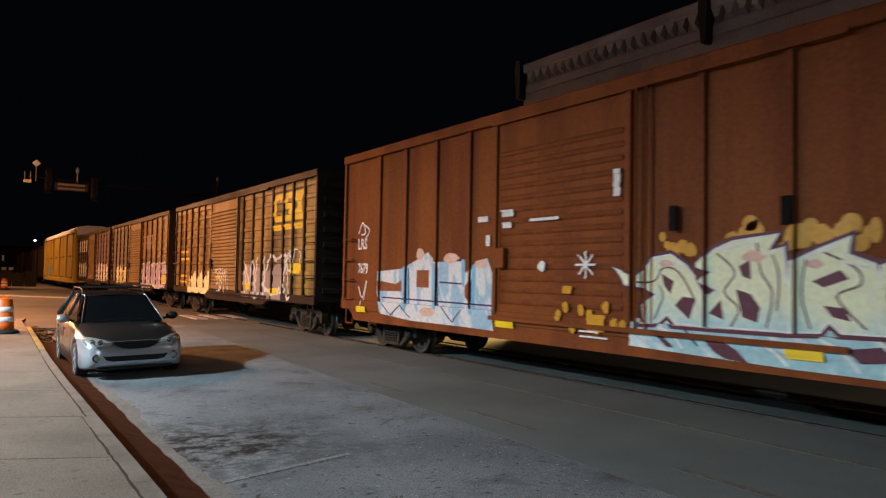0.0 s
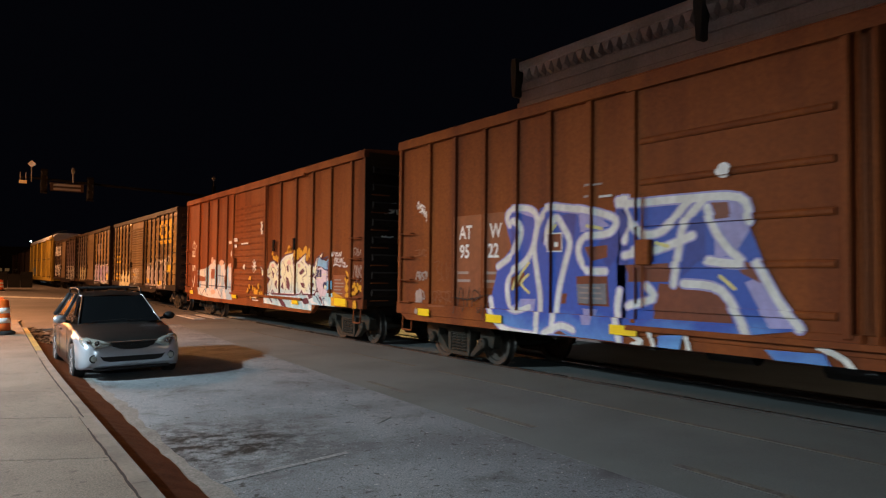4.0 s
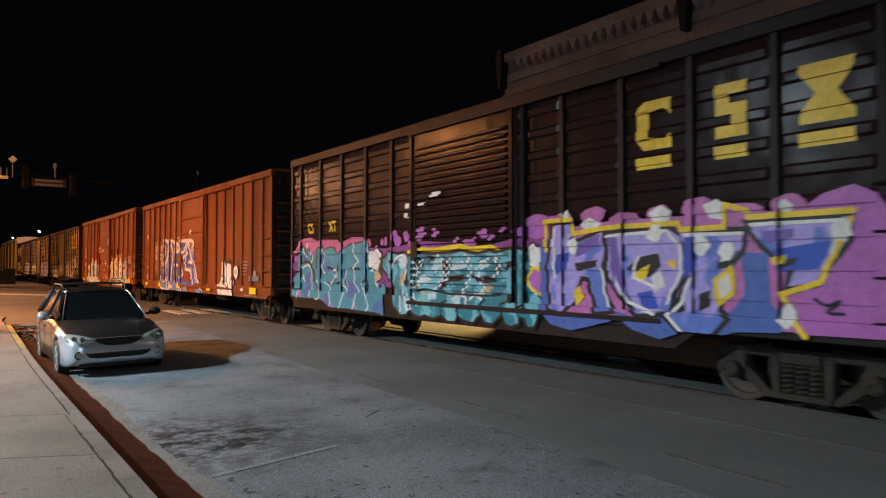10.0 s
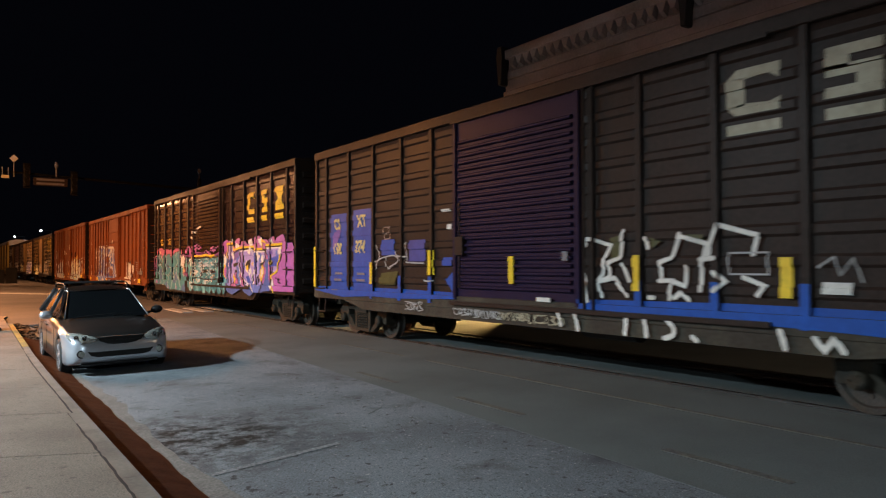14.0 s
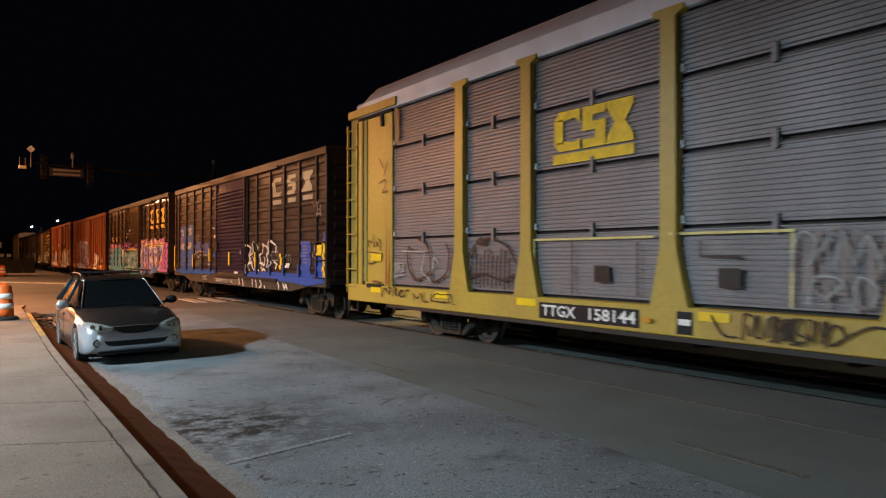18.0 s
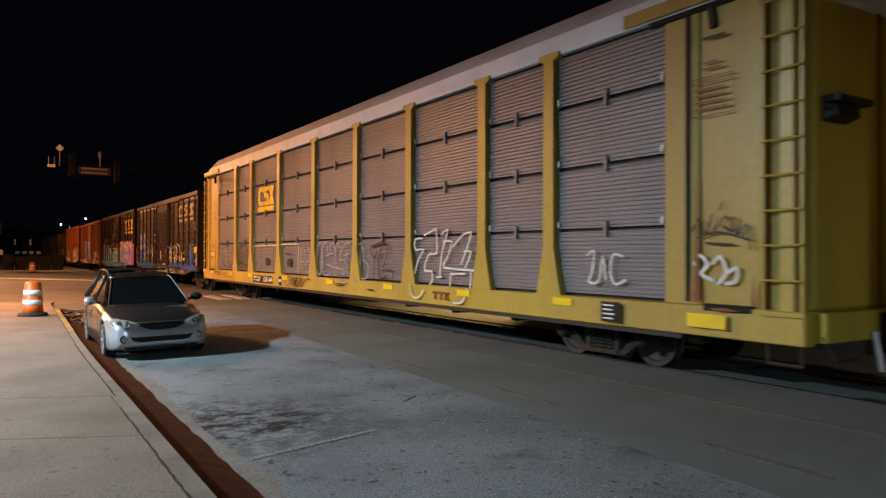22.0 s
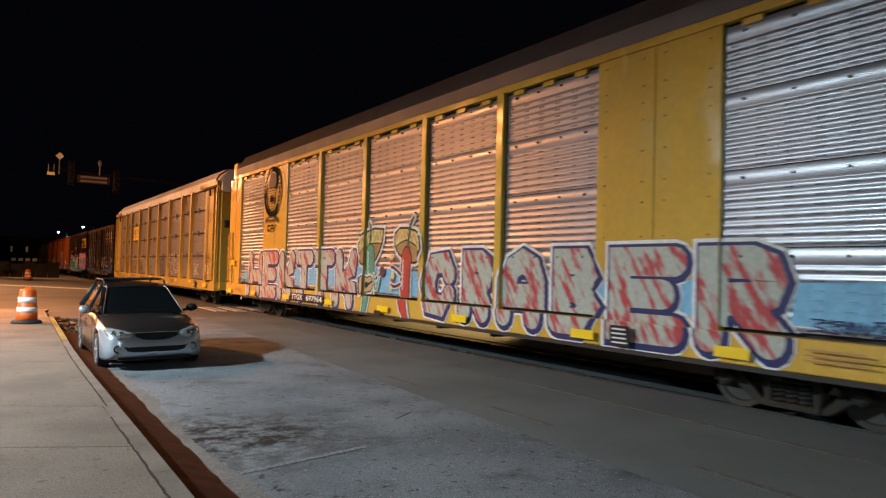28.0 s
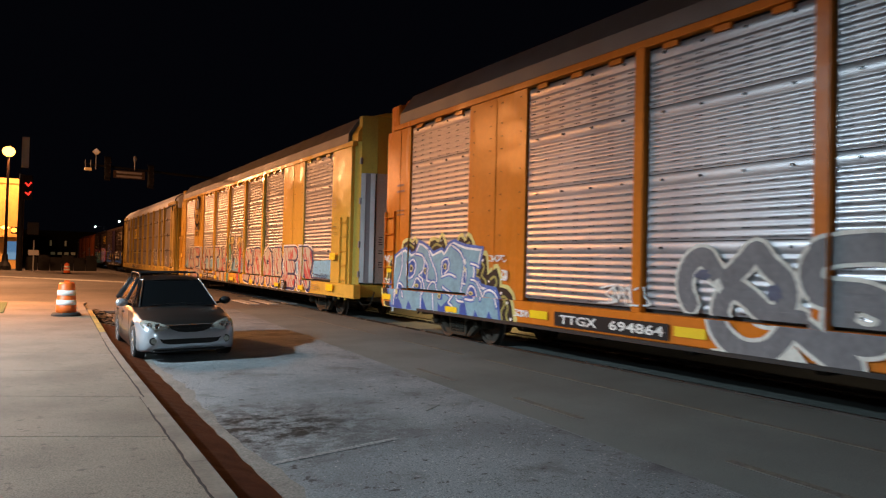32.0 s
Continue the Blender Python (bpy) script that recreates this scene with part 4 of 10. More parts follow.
    part("floor", bx(B(), -HALF + 0.02, HALF - 0.02, -L + 0.08, -0.08, sill + 0.02, sill + 0.12), M["black"], car)
    if near:
        part("brake_cylinder", rod(B(), (-0.8, -L * 0.45, 0.75), (-0.8, -L * 0.45 - 0.7, 0.75), 0.17, 12), M["black"], car)
        part("air_tank", rod(B(), (-0.75, -L * 0.55, 0.72), (-0.75, -L * 0.55 - 1.1, 0.72), 0.2, 12), M["black"], car)
        for u in (L * 0.3, L * 0.42, L * 0.6, L * 0.7):
            part("cross_bearer", bx(B(), -HALF + 0.05, HALF - 0.05, -u - 0.06, -u + 0.06, 0.72, sill + 0.05), M["black"], car)
    truck(car, -1.58), truck(car, -L + 1.83)
    couplers(car, L)
    side = Side(car, cut, HALF)
    TRAIN.append((car, s0))
    return car, side


TRAIN = []

BOX = "boxcars of the freight train"
RACK = "autoracks of the freight train"
POSTS = (0.62, 1.82, 3.0, 4.2, 5.35, 9.62, 10.52, 11.72, 12.87, 14.02, 15.2)
oxide_car, oxide_side = boxcar("oxide red boxcar with bright graffiti along its lower side", 13.33, 15.95, POSTS[1:5] + POSTS[6:], (6.22, 9.32), M["red_a"], M["red_a"], M["red_a"], False, BOX, eave=4.66, belly=(0.4, 0.7, 12.9, 13.3, 0.65), planks=0.2)
rust_car, rust_side = boxcar("rust red boxcar with blue and white graffiti", -4.2, 16.2, (1.2, 2.1, 3.05, 3.95, 4.8, 5.7, 9.85, 10.95, 11.87, 12.76, 13.62, 14.5, 15.4), (6.6, 9.55), M["red_b"], M["red_b"], M["red_b"], False, BOX, belly=(0.15, 0.4, 15.8, 16.05, 0.78))
ribbed_car, ribbed_side = boxcar("dark brown ribbed boxcar with purple and teal graffiti", -21.8, 15.85, POSTS, (6.2, 9.35), M["brown"], M["brown_post"], M["brown"], True, BOX, eave=4.63, belly=(0.1, 0.3, 12.6, 13.0, 0.66))
umber_car, umber_side = boxcar("weathered umber boxcar with blue patches and a purple door", -38.9, 15.9, POSTS, (6.2, 9.38), M["umber"], M["umber"], M["purple_grey"], True, BOX, skirt=M["grime"], belly=(1.5, 2.6, 13.4, 14.8, 0.71))
tan, tan_side = boxcar("brown boxcar with painted golden gleam, yellow lettering and white tags", 30.5, 15.5, (0.84, 1.69, 2.63, 3.63, 4.57, 9.3, 10.3, 11.2, 12.1, 13.0, 13.75, 14.6), (5.6, 8.75), M["faded"], M["brown_post"], M["tan_door"], True, BOX)
b2, b2_side = boxcar("violet-grey boxcar with a tan door and pale graffiti", 47.3, 15.5, POSTS, (6.2, 9.3), M["violet_grey"], M["brown_post"], M["tan_door"], True, BOX)
b3, b3_side = boxcar("cocoa brown boxcar with white lettering and a tan door", 63.4, 15.5, POSTS, (6.2, 9.3), M["cocoa"], M["umber"], M["tan_door"], True, BOX)


def autorack(label, s0, L, frame_mat, panel_mat, roof_mat, posts, solids, style, rows, group=RACK, rise=0.95, flat=0.2, trucks=(2.9, 3.9)):
    """style 'flat': fine corrugated panels in four rows between flared posts; 'tall': full-height perforated panels."""
    car = thing("autorack", label, "freight car", group)
    H2 = 1.52
    eave = 5.16
    roof = [(-1.60, eave), (-1.60, eave + 0.28 * rise), (-1.25, eave + 0.8 * rise), (-0.6, eave + rise), (0.6, eave + rise), (1.25, eave + 0.8 * rise), (1.60, eave + 0.28 * rise), (1.60, eave)]
    part("roof", extrude_y(B(), roof, -L + 0.75, -0.75), roof_mat, car)
    inner = [(x * 0.93, z - 0.03 if z > eave + 0.05 else z) for x, z in roof]
    end_mat = frame_mat if style == "tall" else roof_mat
    part("roof_end", extrude_y(B(), inner, -L + 0.3, -L + 0.75), end_mat, car)
    part("roof_end", extrude_y(B(), inner, -0.75, -0.3), end_mat, car)
    part("deck_core", bx(B(), -H2 + 0.08, H2, -L + 0.5, -0.5, 1.0, eave), M["black"], car)
    sill = part("side_sill", bx(B(), -H2 - 0.12, -H2 + 0.1, -L + (0.3 if style == "flat" else 0), 0, 0.66, 1.06), frame_mat, car, bevel=0.015)
    part("sill_flange", bx(B(), -H2 - 0.16, -H2 + 0.1, -L + 2.0, -2.0, 0.60, 0.66), M["black"], car)
    part("top_chord", bx(B(), -H2 - 0.08, -H2 + 0.06, -L + 0.4, -0.4, eave - 0.12, eave + 0.02), frame_mat if style == "tall" else roof_mat, car, bevel=0.012)
    lo, hi = 1.1, eave - 0.14
    fields = [(0, L, 0.12, 0.6, 1.06)] + ([(p - 0.1, p + 0.1, 0.10 if style == "tall" else 0.12, 1.06, eave) for p in posts])
    bays = []
    edges = sorted([(p - 0.11, p + 0.11, "post") for p in posts] + [(a, b, "solid") for a, b in solids])
    for a, b, k in edges:
        if k == "solid":
            part("solid_panel", bx(B(), -H2 - 0.05, -H2 + 0.06, -b, -a, lo - 0.04, hi + 0.02), frame_mat, car, bevel=0.01)
            mid = (a + b) / 2
            if b - a > 1.6:
                part("seam", bx(B(), -H2 - 0.062, -H2, -mid - 0.02, -mid + 0.02, lo, hi), frame_mat, car)
                me = mesh_of("rivet", lathe(B(), [(0.016, 0.0), (0.01, -0.012)], 6, "x"), M["umber"])
                for u in (a + 0.18, mid - 0.2, mid + 0.2, b - 0.18):
                    for z in (2.3, 2.8, 3.1, 3.55, 4.0, 4.25, 4.5, 4.9):
                        o = part("rivet", me, None, car)
                        o.location = (-H2 - 0.048, -u, z)
        elif style == "flat":
            u = (a + b) / 2
            pts = [(-u - 0.32, lo - 0.06), (-u + 0.32, lo - 0.06), (-u + 0.12, lo + 0.75), (-u + 0.11, hi - 0.05), (-u + 0.26, hi), (-u + 0.26, hi + 0.08), (-u - 0.26, hi + 0.08), (-u - 0.26, hi), (-u - 0.11, hi - 0.05), (-u - 0.12, lo + 0.75)]
            part("post", extrude_x(B(), pts, -H2 - 0.12, -H2 + 0.02), frame_mat, car, bevel=0.012)
        else:
            part("post", bx(B(), -H2 - 0.10, -H2 + 0.02, -b + 0.01, -a - 0.01, lo - 0.06, hi + 0.04), frame_mat, car, bevel=0.012)
    for (a, b, k), (c, d, m) in zip(edges, edges[1:]):
        if c - b > 0.3:
            bays.append((b, c))
    for a, b in bays:
        if style == "flat":
            for z0, z1 in zip(rows, rows[1:]):
                part("corrugated_panel", rib_sheet(a, b, z0 + 0.03, z1 - 0.03, 0.024, 0.066, H2 - 0.006, 0.03), panel_mat, car)
                part("panel_clip", bx(B(), -H2 - 0.06, -H2, -(a + b) / 2 - 0.03, -(a + b) / 2 + 0.03, z1 - 0.12, z1 + 0.12), M["galv"], car) if z1 < hi - 0.2 else None
        else:
            ribs = []
            for z0, z1 in zip(rows, rows[1:]):
                bm, step = scallop_sheet(a + 0.03, b - 0.03, z0, z1 - 0.01, 0.112, 0.0125, flat, H2)
                part("perforated_panel", bm, panel_mat, car, smooth=True)
                k = z0
                while k < z1 - flat - 0.05:
                    ribs.append((k, step))
                    k += step
            # small dark louvres in the grooves, in pairs of columns
            vs, fs = [], []
            cols = max(3, int((b - a) / 0.42))
            for ci in range(cols + 1):
                uu = a + 0.16 + (b - a - 0.32) * ci / cols
                for zz, step in ribs:
                    for du in (-0.035, 0.035):
                        for dz in (0.04,):
                            k2, ya, yb, za, zb, xx = len(vs), -(uu + du - 0.009), -(uu + du + 0.009), zz + dz - 0.007, zz + dz + 0.007, -H2 - 0.029
                            vs += [(xx, ya, za), (xx, yb, za), (xx, yb, zb), (xx, ya, zb), (-H2, ya, za), (-H2, yb, za), (-H2, yb, zb), (-H2, ya, zb)]
                            fs += [(k2 + p, k2 + q, k2 + r, k2 + s) for p, q, r, s in ((0, 1, 2, 3), (0, 4, 5, 1), (2, 6, 7, 3), (1, 5, 6, 2), (0, 3, 7, 4))]
            me = bpy.data.meshes.new("louvres")
            me.from_pydata(vs, [], fs)
            me.materials.append(M["hole"])
            tagged(part("louvres", me, None, car), "rows of small dark louvres", kind="stuff")
            me = mesh_of("bolt", lathe(B(), [(0.022, 0.0), (0.016, -0.03)], 6, "x"), M["black"])
            for z1 in rows[1:]:
                for ci in range(4):
                    o = part("bolt", me, None, car)
                    o.location = (-H2 - 0.0135, -(a + 0.3 + (b - a - 0.6) * ci / 3), z1 - flat / 2 - 0.01)
            for k3 in range(3):
                u = a + (b - a) * (k3 + 0.5) / 3
                part("hanger", bx(B(), -H2 - 0.06, -H2, -u - 0.14, -u + 0.14, hi - 0.08, hi + 0.0), frame_mat, car)
        if style == "flat":
            fields.append((a, b, 0.026, 1.06, eave))
        else:
            for zz, step in ribs:
                fields += [(a, b, 0.009, zz - 0.012, zz + 0.022), (a, b, 0.0215, zz + 0.022, zz + step - 0.012)]
            for z0, z1 in zip(rows, rows[1:]):
                fields.append((a, b, 0.0145, z1 - flat - 0.022, z1 - 0.012))
    for a, b in solids:
        fields.append((a, b, 0.055, 1.06, eave))
    # ends
    for y, s in ((0, 1), (-L, -1)):
        yo = y - s * 0.5
        if style == "tall" and s > 0:
            part("end_door", bx(B(), -1.5, 1.5, y - 0.5, y - 0.04, 1.05, eave + rise * 0.6), frame_mat, car, bevel=0.04)
            part("buffer_bracket", bx(B(), -0.75, -0.28, y - 0.05, y + 0.34, 0.74, 0.98), frame_mat, car, bevel=0.02)
            part("coupler_strap", extrude_y(B(), [(-0.85, 0.52), (-0.72, 0.46), (-0.45, 0.72), (-0.58, 0.78)], y + 0.1, y + 0.28), frame_mat, car, bevel=0.01)
            part("cut_lever", rod(rod(B(), (-1.45, y - 0.05, 0.72), (-1.3, y + 0.1, 0.6), 0.018, 6), (-1.3, y + 0.1, 0.6), (-0.5, y + 0.25, 0.62), 0.018, 6), M["roof_white"], car, "pale uncoupling lever")
        elif style == "tall":
            for k in (-1, 1):
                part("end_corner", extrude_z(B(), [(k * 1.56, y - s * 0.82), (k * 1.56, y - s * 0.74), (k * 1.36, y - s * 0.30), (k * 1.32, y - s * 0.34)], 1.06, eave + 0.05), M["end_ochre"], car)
                part("end_leaf", extrude_z(B(), [(k * 1.37, y - s * 0.38), (k * 1.36, y - s * 0.30), (k * 0.96, y - s * 0.10), (k * 0.02, y - s * 0.07), (k * 0.02, y - s * 0.18)], 1.1, 4.25), M["end_door"], car, "dimmed grey end door leaf")
                for q0, q1, d, m in ((0.03, 0.3, 0.03, M["end_grey"]), (0.3, 0.62, 0.012, M["galv"]), (0.62, 0.9, 0.03, M["end_grey"]), (0.94, 0.99, 0.01, M["hole"])):
                    on = lambda q, e: (k * (1.36 - 0.4 * q + 0.447 * e), y - s * (0.30 - 0.2 * q - 0.894 * e))
                    part("door_channel", extrude_z(B(), [on(q0, -0.01), on(q1, -0.01), on(q1, d), on(q0, d)], 1.12, 4.24), m, car, "upright channel of the end door")
                for z in (1.35, 2.2, 3.45, 4.6):
                    part("hinge", bx(B(), k * 1.37 - 0.035, k * 1.37 + 0.035, y - s * 0.30 - 0.04, y - s * 0.30 + 0.04, z - 0.09, z + 0.09), M["galv"], car, bevel=0.012)
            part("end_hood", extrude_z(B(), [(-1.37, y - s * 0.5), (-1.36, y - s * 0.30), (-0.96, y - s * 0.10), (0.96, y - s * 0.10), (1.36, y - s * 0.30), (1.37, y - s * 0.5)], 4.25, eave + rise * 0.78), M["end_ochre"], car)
            for z in (1.55, 1.62, 1.69, 1.95, 2.02, 2.2, 2.27, 2.34, 2.41):
                part("stencil_bar", bx(B(), -0.86, -0.62, y - s * 0.105 - 0.012, y - s * 0.105 + 0.002, z, z + 0.025), M["black"], car)
            rod_bm = B()
            for p, q in (((-1.5, y + 0.2, 0.72), (-1.35, y + 0.02, 0.5)), ((-1.35, y + 0.02, 0.5), (-1.1, y + 0.02, 0.5)), ((-1.1, y + 0.02, 0.5), (-0.95, y + 0.1, 0.85))):
                rod(rod_bm, p, q, 0.018, 6)
            part("cut_lever", rod_bm, M["truck"], car, "bent uncoupling lever")
            part("air_hose", rod(B(), (-0.45, y - 0.1, 0.75), (-0.5, y - 0.2, 0.32), 0.03, 7), M["roof_white"], car, "pale hose end hanging at the coupler")
        if style == "flat":
            face = 0.08 if s > 0 else 0.3
            # Only the rear end takes the dimmed copy of the paint.
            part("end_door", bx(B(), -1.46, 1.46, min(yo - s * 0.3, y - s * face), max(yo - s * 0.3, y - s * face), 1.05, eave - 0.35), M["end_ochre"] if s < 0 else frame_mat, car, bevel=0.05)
            part("end_hood", bx(B(), -1.47, 1.47, min(yo - s * 0.3, y - s * (face - 0.01)), max(yo - s * 0.3, y - s * (face - 0.01)), eave - 0.35, eave + 0.3), roof_mat, car, "off-white end of the roof", bevel=0.05)
        for k in (-1, 1) if style == "flat" else ():
            part("corner_post", bx(B(), k * 1.50 - 0.1, k * 1.50 + 0.1, y - s * 0.55 - 0.1, y - s * 0.55 + 0.1, 1.0, eave + 0.02), frame_mat, car, bevel=0.02)
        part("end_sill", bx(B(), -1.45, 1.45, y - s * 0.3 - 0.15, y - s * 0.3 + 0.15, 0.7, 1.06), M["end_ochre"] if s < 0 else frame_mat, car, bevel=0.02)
    if style == "flat":
        # sliding end doors under a header with a dark track, an open slit at their edge
        for a, b, slit in ((0.0, 2.3, 0.68), (L - 3.1, L - 0.3, L - 1.98)):
            part("door_header", bx(B(), -H2 - 0.13, -H2 + 0.06, -b, -a, eave - 0.10, eave + 0.09), frame_mat, car, bevel=0.012)
            part("door_track", bx(B(), -H2 - 0.09, -H2, -b + 0.25, -a - 0.45, eave - 0.2, eave - 0.13), M["hole"], car, "dark door track")
            part("door_slit", bx(B(), -H2 - 0.058, -H2, -slit - 0.045, -slit + 0.045, 1.1, eave - 0.14), M["hole"], car)
            part("door_strip", bx(B(), -H2 - 0.075, -H2, -slit - 0.2, -slit - 0.055, 1.14, eave - 0.2), M["olive"], car, "greenish door edge", bevel=0.01)
            part("door_notch", bx(B(), -H2 - 0.128, -H2, -slit - 1.0, -slit - 0.3, 1.0, 1.09), M["hole"], car, "dark slot under the door")
        for u in (1.55, L - 1.65):
            part("door_stop", extrude_x(B(), [(-u, eave - 0.2), (-u - 0.1, eave - 0.2), (-u - 0.14, eave - 0.46), (-u - 0.04, eave - 0.48)], -H2 - 0.11, -H2 - 0.04), M["black"], car, "black door stop", bevel=0.01)
        clip = mesh_of("clip", bx(B(), -0.03, 0.0, -0.025, 0.025, -0.05, 0.05), M["end_grey"])
        for a, b in bays:
            for z1 in rows[1:-1]:
                for u in (a + 0.06, b - 0.06):
                    part("clip", clip, None, car).location = (-H2 - 0.01, -u, z1 + 0.1)
        bm = B()
        pts = curve_pts([(-1.60, -L + 0.55, 4.95), (-1.63, -L + 0.48, 5.25), (-1.45, -L + 0.42, 5.55), (-0.9, -L + 0.40, 5.8), (-0.3, -L + 0.4, 5.92)])
        for a, b in zip(pts, pts[1:]):
            rod(bm, a, b, 0.03, 6)
        part("roof_strap", bm, M["black"], car, "black strap over the roof end")
        part("end_bracket", bx(B(), -1.3, -0.55, -L + 0.08, -L + 0.32, 3.52, 3.6), M["black"], car, bevel=0.01)
        part("end_bracket", extrude_x(B(), [(-L + 0.30, 3.5), (-L + 0.14, 3.5), (-L + 0.1, 3.36), (-L + 0.30, 3.3)], -1.3, -0.8), M["black"], car, bevel=0.01)
        part("door_seam", bx(B(), -0.02, 0.02, -L + 0.285, -L + 0.31, 1.1, eave - 0.36), M["hole"], car)
        part("air_hose", rod(B(), (-0.5, -L + 0.1, 0.8), (-0.58, -L - 0.02, 0.34), 0.03, 7), M["roof_white"], car, "pale hose end hanging at the coupler")
        part("cut_lever", rod(rod(B(), (-1.45, -L + 0.2, 0.78), (-1.35, -L + 0.1, 0.5), 0.018, 6), (-1.35, -L + 0.1, 0.5), (-0.9, -L + 0.1, 0.5), 0.018, 6), M["truck"], car, "bent uncoupling lever")
        part("brake_wheel", lathe(B(), [(0.24, 0.0), (0.28, 0.02), (0.24, 0.04), (0.2, 0.02)], 18, "y", (0.7, -L + 0.12, 2.4)), M["black"], car)
        for u0 in (-0.08, L - 0.84):
            part("end_plate", bx(B(), -H2 - 0.01, -H2 + 0.08, -u0 - 0.48, -u0 - 0.02, 1.0, eave), M["olive"], car, "greenish plate behind the ladder", bevel=0.01)
            rungs(car, u0, u0 + 0.5, [1.0 + 0.42 * i for i in range(10)], H2 + 0.06, frame_mat)
            bm = B()
            for k in (0.03, 0.47):
                rod(bm, (-H2 - 0.06, -u0 - k, 1.0), (-H2 - 0.04, -u0 - k, 0.42), 0.022, 6)
            rod(bm, (-H2 - 0.04, -u0 - 0.03, 0.42), (-H2 - 0.04, -u0 - 0.47, 0.42), 0.024, 6)
            part("stirrup", bm, M["truck"], car, "steel step under the ladder")
    else:
        part("panel_seam", bx(B(), -H2 - 0.062, -H2, -0.79, -0.77, lo, hi), frame_mat, car)
        for u0 in (0.08, L - 1.17):
            rungs(car, u0, u0 + 0.5, [0.75 + 0.42 * i for i in range(6)], H2 + 0.06, frame_mat)
    part("centre_sill", bx(B(), -0.4, 0.4, -L + 0.2, -0.2, 0.5, 1.0), M["grime"], car)
    for i in range(13):
        u = L * (i + 1) / 14
        part("cross_bearer", bx(B(), -H2 + 0.05, H2 - 0.05, -u - 0.07, -u + 0.07, 0.52, 0.7), M["truck"], car)
    truck(car, -trucks[0]), truck(car, -L + trucks[1])
    couplers(car, L)
    TRAIN.append((car, s0))
    side = Side(car, fields, H2)
    return car, side


R4 = (1.08, 2.12, 3.13, 4.15, 5.02)
T4 = (1.12, 2.12, 3.12, 4.12, 5.0)
ar1, ar1_side = autorack("ochre autorack with dull corrugated panels and a white roof", -56.1, 27.85, M["ochre"], M["galv"], M["roof_white"], (4.7, 6.66, 9.6, 12.6, 15.46, 18.25, 21.1, 23.05), ((0.76, 2.04), (25.46, 26.95)), "flat", R4, rise=0.74, trucks=(3.62, 4.1))
ar2, ar2_side = autorack("amber autorack with silver perforated panels and graffiti letters", -85.45, 26.95, M["amber"], M["silver"], M["roof_grey"], (9.05, 11.95, 14.85, 17.6), ((0.02, 1.4), (4.1, 6.3), (20.1, 22.35), (24.95, 26.42)), "tall", T4)
ar3, ar3_side = autorack("orange autorack with silver perforated panels and blue graffiti", -114.25, 27.4, M["orange"], M["silver"], M["roof_grey"], (8.9, 11.8, 14.7, 17.6), ((0.02, 1.3), (4.0, 6.0), (20.1, 22.35), (25.0, 26.8)), "tall", T4, flat=0.17)
ar0, ar0_side = autorack("yellow autorack with a white roof far along the train", 92.8, 27.2, M["ochre"], M["ochre"], M["roof_white"], (4.7, 9.6, 15.4, 21.1), ((0.62, 2.0), (25.8, 27.0)), "flat", (1.1, 3.0, 4.98), rise=0.5)
for i, (s, mm) in enumerate(((109.6, "umber"), (126.3, "brown"), (143.0, "umber"), (159.8, "brown"))):
    boxcar("dark boxcar far along the train", s, 15.6, POSTS[1:5] + POSTS[6:], (6.2, 9.3), M[mm], M[mm], M[mm], False, BOX, near=False)

# ---- lettering and graffiti on the train ----
def lines(side, name, paths, w, paint, label="", n=4):
    """Smooth sprayed lines of one width."""
    return side.paint(name, [q for p in paths for q in stroke(curve_pts(p, n), w)], PM[paint], label)


def scribble(u0, u1, z0, z1, n, seed, w):
    """A quick row of looping spray marks, unreadable."""
    r = random.Random(seed)
    out, m = [], max(3, n // 2)
    step, h = (u1 - u0) / m, z1 - z0
    for i in range(m):
        a = u0 + step * i
        k = r.choice(((0.1, 0.0, 0.2, 1.0, 0.8, 0.9, 0.7, 0.3, 0.2, 0.45), (0.2, 0.9, 0.9, 1.0, 0.5, 0.5, 0.95, 0.15, 0.1, 0.05), (0.1, 0.95, 0.5, 0.1, 0.9, 0.9, 1.0, 0.3), (0.8, 0.85, 0.3, 0.95, 0.15, 0.4, 0.5, 0.05, 0.95, 0.25), (0.15, 0.1, 0.3, 0.95, 0.55, 0.3, 0.75, 0.95, 0.95, 0.1), (0.4, 1.0, 0.45, 0.1, 0.9, 0.05)))
        p = [(a + step * (x + r.uniform(-0.28, 0.28)) * 1.6, z0 + h * min(max(y + r.uniform(-0.12, 0.12), 0), 1)) for x, y in zip(k[::2], k[1::2])]
        out += stroke(curve_pts(p, 4), w * r.uniform(0.8, 1.15))
    return out


def shards(u0, u1, z0, z1, n, seed):
    """Jagged interlocking shapes, as in wild lettering."""
    r = random.Random(seed)
    out, step, h = [], (u1 - u0) / n, z1 - z0
    for i in range(n):
        a, b = u0 + step * i, u0 + step * (i + 1.1)
        m = lambda k: a + (b - a) * (k + r.uniform(-0.08, 0.08))
        y = lambda k: z0 + h * min(max(k + r.uniform(-0.1, 0.1), 0), 1)
        out.append([(m(0.05), y(0.05)), (m(0.12), y(0.6)), (m(-0.05), y(0.85)), (m(0.35), y(0.95)), (m(0.6), y(1.0)), (m(0.55), y(0.72)), (m(0.95), y(0.8)), (m(0.9), y(0.45)), (m(0.6), y(0.5)), (m(0.95), y(0.05)), (m(0.65), y(0.0)), (m(0.45), y(0.35)), (m(0.35), y(0.02))])
    return out


